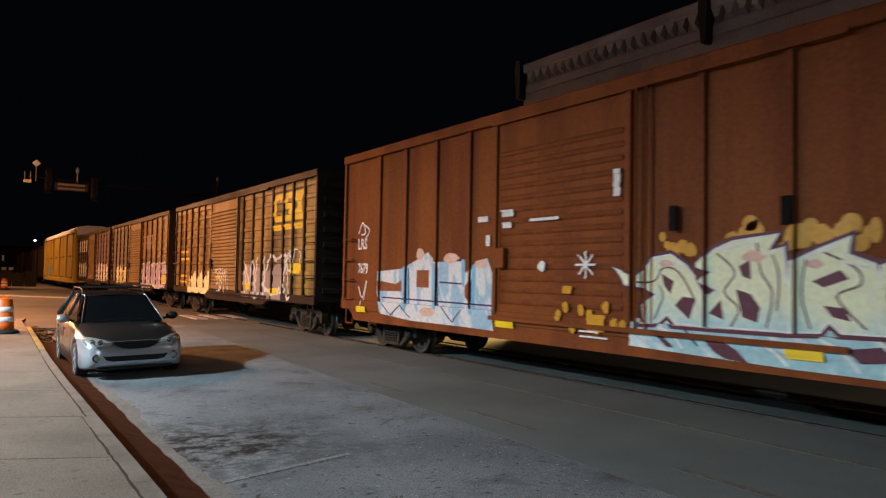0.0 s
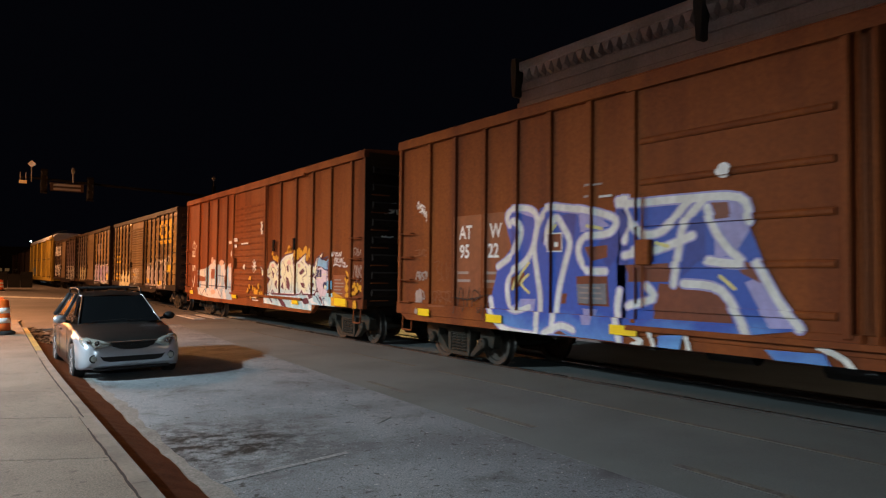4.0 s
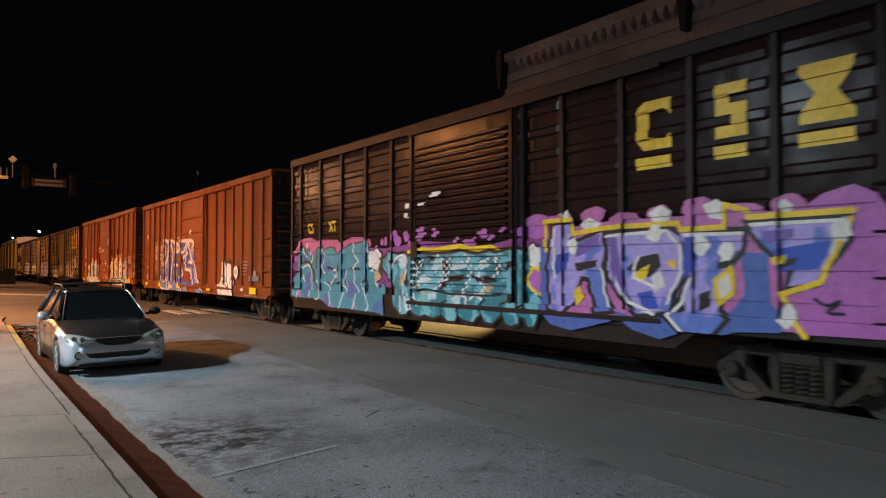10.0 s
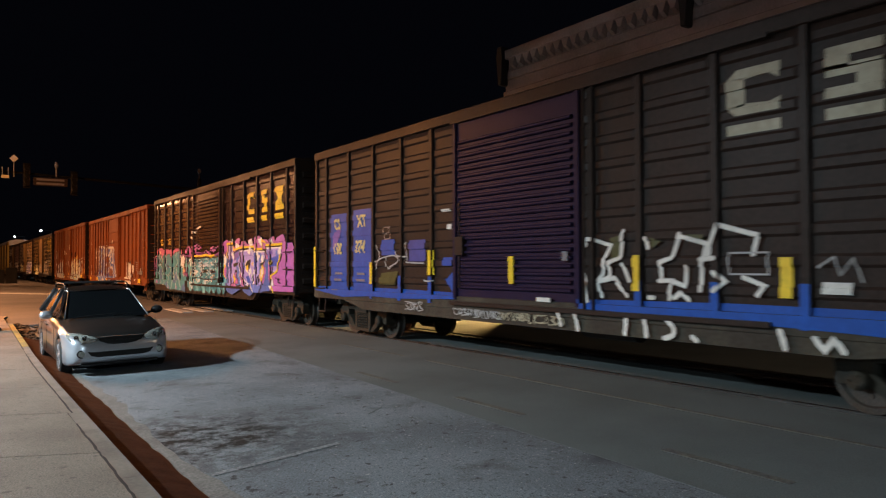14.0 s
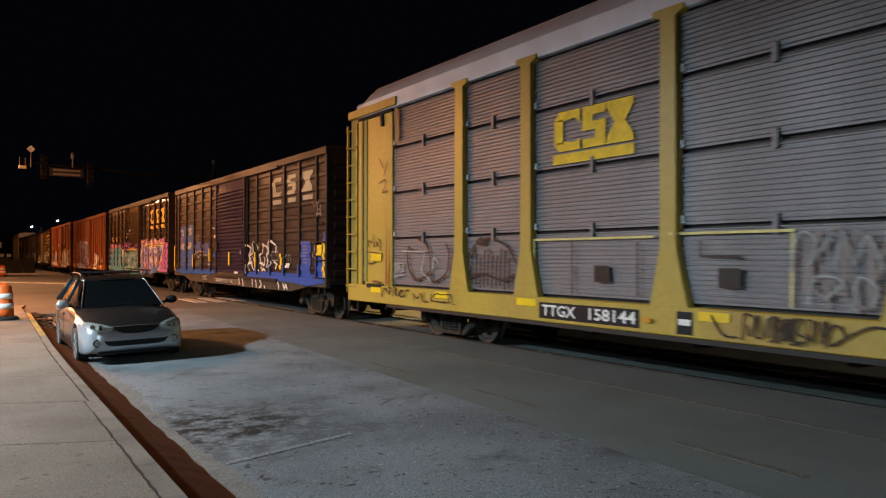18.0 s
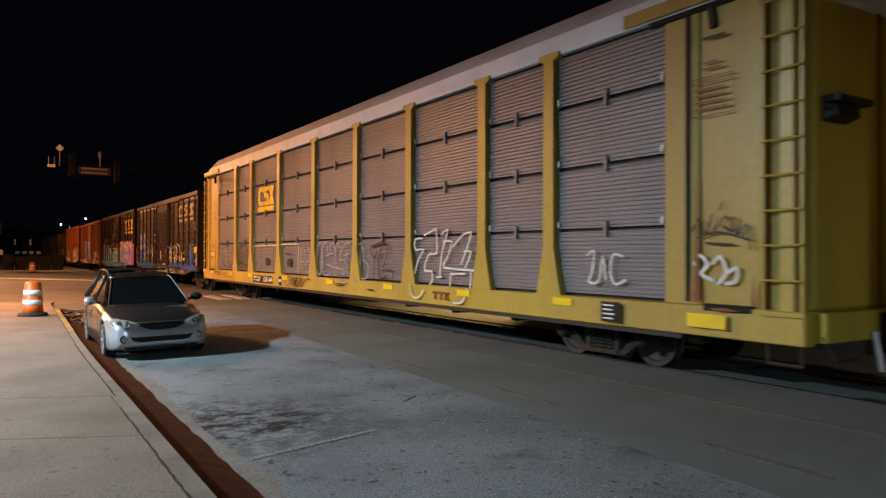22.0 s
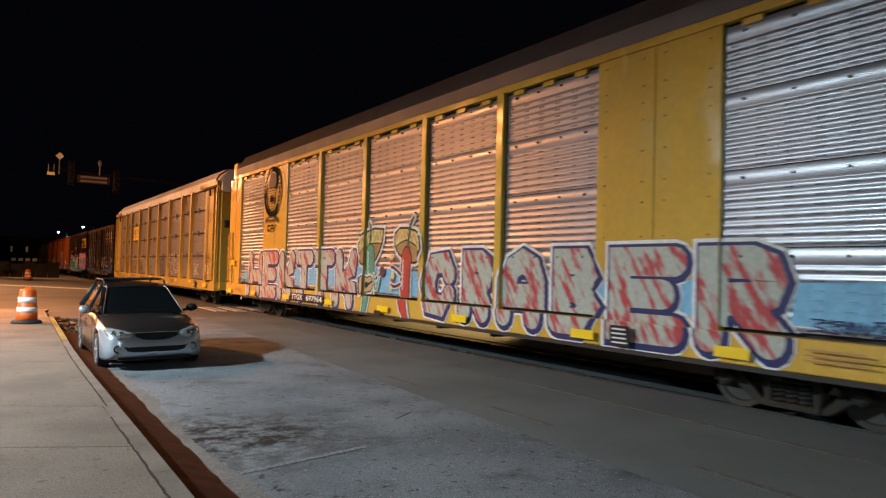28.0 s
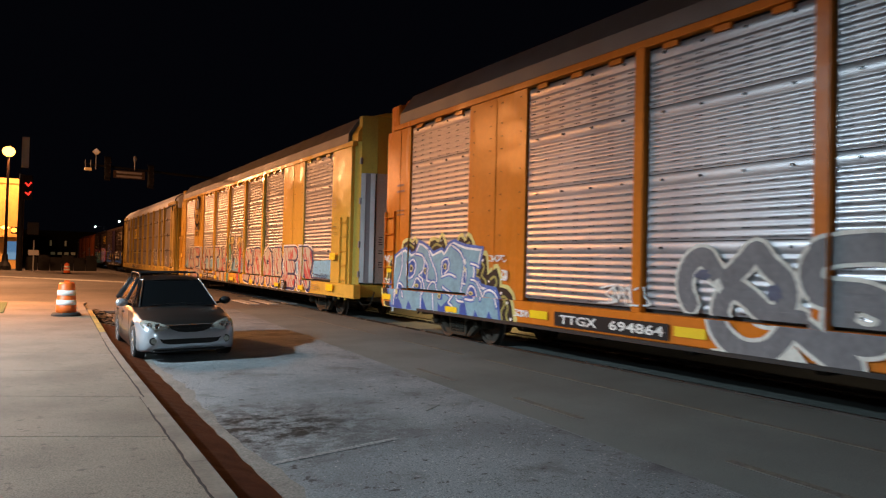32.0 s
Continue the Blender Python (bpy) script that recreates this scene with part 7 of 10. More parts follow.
lines(S, "graffiti_line", (((6.16, 0.90), (6.25, 1.08), (6.52, 1.00)), ((7.31, 0.83), (7.29, 1.01), (7.50, 1.10)), ((7.81, 0.86), (7.86, 0.98), (8.03, 1.04)), ((8.55, 0.91), (8.52, 1.06), (8.65, 1.16)), ((9.13, 0.94), (9.09, 1.08), (9.24, 1.14)), ((9.56, 0.92), (9.53, 1.05), (9.67, 1.11)), ((6.41, 1.25), (6.82, 1.30), (7.22, 1.26), (7.59, 1.23), (8.12, 1.23), (8.70, 1.23), (9.09, 1.26)),), 0.04, "black")
lines(S, "graffiti_rim", (((9.75, 2.04), (9.89, 2.13), (9.97, 2.05), (10.08, 2.07), (10.05, 1.76), (9.94, 1.72), (9.81, 1.76), (9.75, 2.04)),), 0.05, "black", n=2)
S.paint("graffiti_spot", [[(9.75, 2.04), (9.89, 2.13), (9.97, 2.05), (10.08, 2.07), (10.05, 1.76), (9.94, 1.72), (9.81, 1.76)], [(4.35, 2.00), (4.51, 2.10), (4.71, 2.07), (4.79, 1.92), (4.66, 1.75), (4.46, 1.72), (4.38, 1.85)]], PM["white"], "white painted shape")
S.paint("graffiti_fill", [[(9.70, 1.54), (9.88, 1.72), (10.01, 1.69), (10.11, 1.87), (10.26, 1.90), (10.29, 1.49), (10.05, 1.29), (9.88, 1.37)]], PM["orchid"])
lines(S, "graffiti_edge", (((9.70, 1.54), (9.88, 1.72), (10.01, 1.69), (10.11, 1.87), (10.26, 1.90), (10.29, 1.49), (10.05, 1.29), (9.88, 1.37), (9.70, 1.54)),), 0.06, "yellow", n=1)
S.paint("graffiti_cloud", [[(10.2, 1.0), (10.15, 2.3), (11.5, 2.4), (13.4, 2.4), (15.1, 2.35), (15.2, 1.0)]] + [blob(10.6 + 0.6 * i, 2.44 + 0.07 * math.sin(i * 2.1), 0.2 + 0.05 * (i % 3), 0.13, wob=0.1, seed=i) for i in range(7)], PM["pink"], "pink spray cloud")
S.paint("graffiti_block", [[(14.3, 0.98), (14.3, 2.35), (14.6, 2.55), (14.9, 2.62), (15.15, 2.5), (15.25, 2.36), (15.6, 2.36), (15.84, 2.1), (15.82, 1.0)]], PM["orchid"], "purple spray block")
S.paint("graffiti_spot", [[(10.92, 2.38), (11.14, 2.47), (11.36, 2.37), (11.21, 2.30), (10.99, 2.31)], [(12.23, 2.47), (12.41, 2.57), (12.60, 2.47), (12.51, 2.31), (12.28, 2.31)], [(13.08, 2.52), (13.25, 2.59), (13.42, 2.48), (13.36, 2.32), (13.15, 2.35)], [(14.07, 2.47), (14.15, 2.52), (14.25, 2.44), (14.21, 2.35), (14.09, 2.37)], [(10.56, 2.56), (10.65, 2.62), (10.72, 2.48), (10.58, 2.47)]], PM["white"])
S.paint("graffiti_fill", [[(10.04, 2.07), (10.28, 2.18), (10.36, 1.09), (10.71, 0.98), (11.53, 1.07), (11.58, 0.96), (10.78, 0.77), (10.32, 0.84), (10.07, 1.08)], [(11.58, 1.13), (12.04, 1.04), (12.52, 1.08), (12.74, 0.88), (12.42, 0.77), (11.94, 0.87)], [(13.59, 1.91), (13.95, 1.90), (14.00, 1.31), (14.18, 1.13), (14.11, 0.98), (13.56, 0.95), (13.23, 0.86), (13.39, 1.14), (13.64, 1.40)], [(12.73, 2.18), (13.01, 2.17), (13.02, 1.70), (12.79, 1.47), (12.62, 1.54)]], PM["cobalt"], "deep blue shadow of the letters")
BLOCKS = [[(10.35, 2.38), (10.70, 2.39), (10.75, 2.05), (11.36, 2.25), (11.40, 1.99), (11.36, 1.70), (11.45, 1.24), (11.58, 1.11), (11.28, 1.08), (11.11, 1.58), (10.93, 1.60), (10.80, 1.22), (10.57, 1.04), (10.31, 1.09), (10.24, 1.70)], [(11.49, 2.21), (12.51, 2.24), (12.73, 2.13), (12.79, 1.70), (12.61, 1.38), (12.52, 1.14), (12.04, 1.09), (11.74, 1.36), (11.49, 1.59)], [(12.73, 2.18), (13.64, 2.16), (13.59, 1.96), (13.39, 1.70), (13.19, 1.50), (13.31, 1.40), (13.26, 1.19), (13.39, 1.09), (13.14, 0.83), (12.79, 0.88), (12.52, 1.11), (12.73, 1.28), (12.91, 1.60)], [(13.68, 2.26), (14.83, 2.25), (14.83, 2.03), (14.69, 1.85), (14.48, 1.57), (14.18, 1.51), (14.26, 1.76), (13.87, 2.00)]]
piece(S, BLOCKS, "dusk", ((0.14, "black"),), "blue and lilac block graffiti letter")
S.paint("graffiti_fill", [[(11.49, 2.21), (11.67, 2.22), (11.78, 1.59), (11.94, 1.20), (11.57, 1.47)], [(10.79, 2.05), (11.32, 2.22), (11.34, 2.04), (10.84, 1.88)], [(13.87, 2.15), (14.26, 2.17), (14.26, 2.07), (13.94, 2.00)]], PM["worn_violet"])
S.paint("graffiti_fill", [[(14.03, 1.94), (14.69, 2.03), (14.55, 1.71), (14.06, 1.69)], [(12.80, 2.11), (12.98, 2.12), (12.98, 1.72), (12.77, 1.55)], [(10.38, 1.91), (10.70, 1.96), (10.66, 1.70), (10.43, 1.60)], [(12.02, 1.37), (12.29, 1.42), (12.37, 1.18), (12.10, 1.15)]], PM["blue"])
S.paint("graffiti_fill", [[(11.84, 1.70), (12.03, 1.87), (12.36, 1.92), (12.44, 1.75), (12.21, 1.59)], [(10.84, 1.79), (11.28, 1.84), (11.28, 1.74), (10.88, 1.67)], [(13.31, 1.91), (13.55, 1.93), (13.42, 1.73), (13.27, 1.70)], [(14.06, 1.80), (14.30, 1.85), (14.27, 1.77), (14.09, 1.71)], [(13.02, 1.39), (13.19, 1.45), (13.16, 1.24), (12.98, 1.16)], [(12.63, 1.25), (12.79, 1.33), (12.84, 1.18), (12.66, 1.13)]], PM["black"])
S.paint("graffiti_spot", [[(11.90, 1.63), (12.25, 1.77), (12.13, 1.53)], [(13.19, 1.58), (13.49, 1.77), (13.52, 1.40), (13.26, 1.23)], [(10.80, 1.34), (10.93, 1.46), (11.02, 1.29), (10.84, 1.13)], [(14.00, 1.84), (14.15, 1.88), (14.15, 1.78), (14.03, 1.75)], [(12.51, 1.79), (12.66, 1.85), (12.66, 1.70)]], PM["yellow"])
S.paint("graffiti_spot", [[(13.26, 1.56), (13.42, 1.66), (13.46, 1.44), (13.33, 1.34)], [(12.25, 1.59), (12.40, 1.70), (12.48, 1.49), (12.33, 1.38)], [(12.25, 2.20), (12.40, 2.27), (12.44, 2.11), (12.28, 2.07)]], PM["bone"])
lines(S, "graffiti_edge", (((10.19, 2.00), (10.18, 2.46), (10.77, 2.46)), ((10.77, 2.36), (10.77, 2.24), (11.36, 2.30), (11.73, 2.31), (12.69, 2.31), (12.73, 2.22), (13.36, 2.23), (13.39, 2.50), (13.68, 2.41)), ((13.68, 2.33), (14.90, 2.34)), ((14.87, 2.25), (14.55, 1.57), (14.11, 1.42), (14.26, 1.13), (14.40, 0.96)),), 0.07, "yellow", n=1)
lines(S, "graffiti_line", (((10.37, 2.33), (10.38, 1.57)), ((13.72, 2.24), (14.76, 2.24), (14.67, 1.90)), ((12.80, 2.15), (13.62, 2.14)), ((11.46, 2.18), (12.51, 2.22), (12.71, 2.02), (12.75, 1.70), (12.51, 1.25)), ((11.63, 1.59), (11.84, 1.25), (12.33, 1.10)), ((11.36, 1.70), (11.49, 1.17)), ((12.91, 1.58), (12.73, 1.26), (12.55, 1.10), (12.79, 0.88)), ((12.03, 1.87), (11.94, 1.59), (12.33, 1.46)),), 0.045, "white", n=1)
S.paint("graffiti_spot", [blob(u, z, 0.11, 0.13, wob=0.3, seed=i) for i, (u, z) in enumerate([(13.05, 2.02), (10.79, 2.05), (12.32, 2.19), (14.79, 2.13), (14.18, 1.18), (13.39, 1.91)])], PM["white"])
lines(S, "tag", (((14.50, 1.38), (14.62, 1.31), (14.76, 1.37), (14.62, 1.24), (14.79, 1.23)),), 0.035, "black")
S.paint("stencil_plate", [rect(5.95, 6.1, 2.95, 3.05), rect(5.95, 6.1, 2.75, 2.85), rect(7.0, 7.3, 3.1, 3.2), rect(6.6, 6.8, 2.95, 3.02)], PM["white"])

# umber boxcar with blue patches
S = umber_side
emblem(S, ((11.88, 12.58), (13.1, 13.7), (14.2, 14.9)), (3.3, 4.1), PM["faded"], 0.13)
S.paint("blue_patch", [rect(0.85, 1.72, 1.05, 2.98)], PM["royal"], "panel of bright blue paint")
S.paint("blue_patch", [rect(2.04, 2.94, 1.05, 3.02)], PM["royal"], "panel of bright blue paint")
S.paint("blue_patch", [[(3.36, 1.94), (3.36, 2.28), (3.91, 2.28), (3.93, 1.94)]], PM["royal"], "square of bright blue paint")
S.paint("blue_patch", [rect(4.5, 5.12, 1.8, 2.24)], PM["deepblue"], "square of dark blue paint")
S.paint("blue_patch", [rect(5.74, 6.05, 1.71, 1.87)], PM["royal"]), S.paint("blue_patch", [[(5.85, 1.45), (6.1, 1.62), (6.15, 1.2), (6.05, 1.2)]], PM["royal"])
S.paint("blue_patch", [rect(14.14, 14.79, 1.06, 2.14)], PM["royal"], "panel of bright blue paint")
S.paint("blue_patch", [rect(15.2, 15.6, 1.2, 1.7)], PM["royal"]), S.paint("blue_patch", [rect(15.64, 15.82, 2.1, 2.36)], PM["royal"])
S.paint("blue_skirt", [[(0.1, 1.1), (0.1, 1.2), (2.1, 1.22), (4.5, 1.22), (6.2, 1.2), (6.2, 1.08), (4.1, 1.02), (3.0, 1.03), (1.6, 0.97)]], PM["royal"], "blue paint along the sill")
S.paint("blue_skirt", [[(9.4, 1.06), (9.4, 1.2), (12.0, 1.24), (15.8, 1.22), (15.8, 1.02), (14.8, 0.92), (13.4, 0.98), (11.0, 1.04)]], PM["royal"], "blue paint along the sill")
S.paint("post_dip", [rect(p - 0.055, p + 0.055, 0.98, 1.5) for p in (3.0, 4.2, 5.35, 10.52, 11.72, 12.87, 14.02)], PM["royal"], "blue paint on the foot of a post")
S.paint("patch_wear", [blob(1.1 + 0.1 * k, 2.3 + 0.12 * k, 0.12, 0.16, wob=0.3, seed=k) for k in range(3)], PM["worn_violet"], "worn violet spot")
S.paint("reporting_mark", text_polys("CS", 1.07, 2.6, 0.36, 0.03, 0.8) + text_polys("138", 1.03, 2.0, 0.38, 0.03, 0.78), PM["straw"], "yellowed stencilled lettering")
S.paint("reporting_mark", text_polys("XT", 2.27, 2.62, 0.38, 0.03, 0.85) + text_polys("374", 2.16, 2.02, 0.40, 0.03, 0.8), PM["straw"], "yellowed stencilled lettering")
bars(S, 1.1, 1.5, 1.3, 1.6, 2, PM["ash"], 2), bars(S, 2.25, 2.75, 1.3, 1.6, 2, PM["ash"], 3), bars(S, 14.3, 14.7, 1.5, 2.05, 6, PM["ash"], 4), bars(S, 1.05, 1.55, 1.1, 1.16, 1, PM["ash"], 4)
lines(S, "tag", (((3.15, 1.80), (3.41, 1.88), (3.93, 1.93), (4.11, 1.80), (3.79, 1.69), (3.70, 1.65), (3.60, 1.76), (3.58, 1.9)), ((3.20, 2.17), (3.30, 1.92), (3.15, 1.64)), ((4.41, 2.2), (4.45, 1.8)), ((4.45, 1.78), (5.11, 1.76)), ((5.11, 1.42), (5.26, 1.40), (5.45, 1.42)), ((3.98, 2.0), (4.05, 1.92), (4.4, 1.9))), 0.03, "ghost_grey", "thin grey sprayed line")
lines(S, "tag", (((3.50, 2.55), (3.74, 2.55), (3.76, 2.30), (3.53, 2.29), (3.50, 2.55)), ((3.58, 2.4), (3.68, 2.42))), 0.025, "ghost", "faint chalked box", 1)
S.paint("door_stripe", [rect(0.0, 0.12, 1.18, 2.2)], PM["yellow"], "yellow vertical stripe")
for a, z0, z1 in ((2.9, 1.3, 1.79), (5.3, 1.53, 2.02), (10.41, 1.35, 1.85), (12.57, 1.33, 1.8), (15.64, 1.14, 2.12)):
    S.paint("door_stripe", [rect(a, a + 0.15, z0, z1)], PM["yellow"], "yellow vertical stripe")
part("door_plate", bx(B(), -HALF - 0.125, -HALF - 0.1, -7.93, -7.8, 1.4, 1.87), PM["yellow"], umber_car, "upright yellow plate on the door", bevel=0.004)
part("door_plate", bx(B(), -HALF - 0.125, -HALF - 0.1, -8.82, -8.5, 1.13, 1.2), PM["bone"], umber_car, "small white plate on the door", bevel=0.004)
part("door_plate", bx(B(), -HALF - 0.125, -HALF - 0.1, -9.2, -9.08, 1.78, 1.93), PM["ash"], umber_car, "small grey plate on the door", bevel=0.004)
S.paint("placard", [rect(15.26, 15.57, 1.75, 2.03)], PM["yellow"], "yellow placard")
S.paint("moss_patch", [[(10.02, 2.10), (10.25, 2.15), (10.24, 1.85), (10.02, 1.79)], [(11.30, 2.11), (11.56, 2.10), (11.56, 2.03), (11.33, 2.04)], [(10.73, 2.10), (10.90, 2.03), (10.73, 1.94)], [(9.3, 0.96), (9.38, 0.96), (9.42, 0.76), (9.34, 0.76)], [(3.3, 1.3), (4.0, 1.3), (4.1, 1.6), (3.4, 1.55)]], PM["moss"], "olive spray patch")
lines(S, "tag", (((9.52, 2.01), (9.57, 2.10), (9.67, 2.10), (9.94, 2.02), (10.02, 2.00), (9.90, 1.82), (9.86, 1.58), (9.76, 1.49)), ((10.25, 2.2), (10.20, 1.82), (9.98, 1.75), (10.00, 1.55), (9.78, 1.47)), ((9.78, 1.47), (10.09, 1.53), (10.31, 1.28)), ((9.78, 1.47), (9.84, 1.26)), ((9.49, 1.58), (9.57, 1.29), (9.60, 1.18)), ((10.24, 1.72), (10.35, 1.49))), 0.06, "bone", "angular white sprayed letters", 1)
lines(S, "tag", (((11.21, 2.12), (11.08, 1.81), (10.89, 1.75), (10.91, 1.53)), ((11.24, 2.08), (11.44, 2.03), (11.61, 1.98), (11.54, 1.78), (11.52, 1.39)), ((10.86, 1.50), (11.08, 1.51), (11.03, 1.26)), ((11.08, 1.50), (11.29, 1.44), (11.30, 1.69)), ((11.11, 1.28), (11.22, 1.35), (11.33, 1.26)), ((11.52, 1.78), (11.73, 1.80)), ((10.69, 1.27), (10.77, 1.27)), ((10.65, 2.08), (10.68, 1.95)), ((11.62, 1.84), (11.78, 2.21), (12.30, 2.07), (12.24, 1.84)), ((11.72, 1.62), (11.86, 1.51), (11.72, 1.39)), ((12.11, 1.56), (12.39, 1.46), (12.30, 1.35))), 0.06, "bone", "angular white sprayed letters", 1)
lines(S, "tag", (((11.92, 1.86), (12.43, 1.86), (12.43, 1.60), (11.92, 1.60), (11.92, 1.86)), ((13.01, 1.68), (13.2, 1.8), (13.25, 1.6), (13.4, 1.78), (13.48, 1.53)), ((15.07, 2.09), (15.12, 1.9), (15.05, 1.8), (15.1, 1.64))), 0.022, "ghost_grey", "faint chalk marks", 1)
lines(S, "tag", (((9.35, 0.99), (9.40, 0.74)), ((10.35, 0.99), (10.31, 0.75)), ((10.66, 0.98), (10.69, 0.75)), ((11.03, 1.00), (11.13, 0.89), (11.12, 0.79), (10.98, 0.74)), ((11.42, 0.79), (11.48, 0.75)), ((8.99, 0.97), (9.04, 0.79)), ((12.6, 0.95), (12.65, 0.76)), ((13.0, 0.9), (13.1, 0.78), (13.2, 0.9), (13.3, 0.78))), 0.07, "bone", "white drips on the sill", 2)
S.paint("tag", scribble(4.5, 5.1, 0.8, 0.98, 12, 4, 0.016) + scribble(6.2, 6.9, 0.8, 0.92, 14, 9, 0.018) + scribble(6.8, 7.6, 0.78, 0.92, 16, 3, 0.016), PM["ghost_grey"])
S.paint("tag", scribble(7.5, 8.3, 0.78, 0.92, 16, 5, 0.018) + scribble(8.1, 9.0, 0.77, 0.91, 16, 6, 0.018), PM["faded"], "yellow and white scrawl on the sill")
S.paint("stencil_plate", [rect(13.06, 13.38, 1.39, 1.52), rect(5.75, 6.05, 2.75, 2.8), rect(5.95, 6.1, 2.4, 2.5)], PM["bone"])
lines(S, "tag", (((15.01, 3.18), (15.16, 3.08)), ((15.32, 3.17), (15.48, 3.13), (15.50, 3.00), (15.33, 2.97), (15.35, 2.84), (15.54, 2.87)), ((15.3, 3.15), (15.36, 2.8)), ((15.5, 2.95), (15.62, 2.78))), 0.035, "ghost", "faint pink tag", 2)

# brown boxcar with painted gleam ahead, tan boxcar, dark red boxcar
S = tan_side
emblem(S, ((12.15, 12.85), (13.05, 13.7), (13.85, 14.5)), (3.05, 4.15), PM["yellow"])
bars(S, 0.95, 2.6, 2.15, 2.75, 2, PM["yellow"], 3), bars(S, 0.95, 2.2, 1.2, 1.7, 2, PM["yellow"], 5)
S.paint("graffiti_fill", [[(9.4 + i * 0.95, 0.95), (9.35 + i * 0.95, 1.7 + 0.2 * (i % 2)), (9.8 + i * 0.95, 2.1 - 0.15 * (i % 3)), (10.2 + i * 0.95, 1.9), (10.2 + i * 0.95, 0.95)] for i in range(4)], PM["ghost"], "pale drippy graffiti")
S.paint("graffiti_edge", scribble(9.4, 13.6, 1.0, 2.25, 12, 6, 0.1), PM["bone"])
S.paint("graffiti_fill", [blob(2.8 + 0.5 * i, 1.15 + 0.2 * (i % 2), 0.35, 0.45, wob=0.25, seed=i) for i in range(6)], PM["cream"])
S.paint("tag", scribble(13.0, 14.2, 1.7, 2.4, 6, 7, 0.05) + scribble(6.0, 7.6, 1.0, 1.9, 6, 3, 0.06), PM["white"])
S.paint("paint_patch", [rect(13.75, 14.4, 1.75, 2.05), rect(9.6, 10.1, 1.2, 1.4), rect(12.1, 12.6, 1.1, 1.3), rect(6.5, 7.1, 1.5, 1.62)], PM["yellow"])
S = b2_side
# Gleam of the orange lamps on the ribs, painted as golden streaks.
for a, b in ((9.5, 10.4), (11.2, 11.6), (12.1, 12.7), (13.3, 13.8), (14.5, 15.0)):
    S.paint("tone_patch", [[(a, 2.5), (a + 0.05, 4.3), (b, 4.35), (b - 0.05, 2.3)]], PM["gilt"], "golden streak painted as lamp gleam")
piece(S, shards(2.0, 5.4, 1.0, 2.1, 4, 2), "cream", (), "pale graffiti letter")
S.paint("graffiti_cloud", [blob(10.2 + 0.9 * i, 1.5, 0.7, 0.6, wob=0.2, seed=i) for i in range(6)], PM["worn_white"])
piece(S, shards(9.8, 15.0, 0.95, 2.2, 5, 5), "lilac", ((0.1, "white"),), "lilac graffiti letter")
S.paint("graffiti_edge", scribble(9.8, 15.0, 0.95, 2.2, 15, 5, 0.07), PM["white"])
S.paint("emblem_block", [rect(10.2, 12.2, 2.9, 3.6)], PM["ghost"]), plates(S, ((14.3, 0.6),), 1.2, 1.6)
S = b3_side
S.paint("tone_patch", [rect(9.5, 15.2, 1.2, 4.3)], PM["dusty_rose"], "rose-grey panels")
S.paint("emblem_block", [rect(0.7 + 1.2 * i, 1.6 + 1.2 * i, 3.2, 4.1) for i in range(4)], PM["white"], "white emblem blocks")
piece(S, shards(0.8, 5.0, 1.2, 2.4, 4, 1) + shards(10.0, 14.8, 1.0, 2.3, 5, 3), "white", (), "white graffiti letter")
S = ar0_side
piece(S, shards(3.0, 9.0, 1.2, 2.2, 5, 4), "steelblue", (), "slate graffiti letter")

# ochre autorack
S = ar1_side
emblem(S, ((7.28, 7.86), (7.92, 8.4), (8.42, 8.94)), (3.3, 4.04), PM["yellow"], 0.0)
S.paint("emblem_bar", [rect(7.26, 8.95, 3.2, 3.36)], PM["yellow"])
S.paint("number_board", [rect(7.02, 9.12, 0.72, 0.98)], PM["black"], "black number board")
S.paint("reporting_mark", fit_text("TTGX", 7.1, 7.85, 0.77, 0.94, 0.02) + fit_text("158144", 8.15, 9.05, 0.77, 0.94, 0.02), PM["white"], "white car number")
S.paint("small_board", [rect(9.75, 10.0, 0.7, 1.0)], PM["black"]), S.paint("small_board", [rect(9.78, 9.97, 0.82, 0.9)], PM["white"])
plates(S, ((1.2, 0.48), (3.9, 0.45), (6.45, 0.5), (10.1, 0.45), (13.66, 0.48), (17.1, 0.46), (20.3, 0.46), (23.2, 0.46)), 0.9, 1.02)
plates(S, ((1.1, 0.5),), 1.62, 1.82)
S.paint("emblem_block", [rect(19.36, 19.56, 0.9, 0.95), rect(19.44, 19.5, 0.78, 0.9), rect(19.6, 19.78, 0.9, 0.95), rect(19.66, 19.72, 0.78, 0.9), [(19.8, 0.78), (19.87, 0.78), (20.02, 0.95), (19.95, 0.95)], [(19.95, 0.78), (20.02, 0.78), (19.87, 0.95), (19.8, 0.95)]], PM["rust"])
lines(S, "tag", (((1.15, 2.03), (1.03, 2.09), (0.92, 2.04), (0.96, 1.96)), ((1.21, 2.23), (1.25, 1.95), (1.35, 2.07), (1.42, 1.95), (1.49, 2.12), (1.58, 2.02), (1.54, 1.87)), ((0.94, 1.83), (1.63, 1.79)), ((0.99, 1.63), (1.04, 1.55), (1.34, 1.60)), ((1.50, 3.96), (1.69, 3.73)), ((1.51, 3.40), (1.78, 3.45), (1.75, 3.27), (1.64, 3.17), (1.87, 3.20)), ((1.87, 3.85), (1.73, 3.57))), 0.028, "near_black", "thin black sprayed tag")
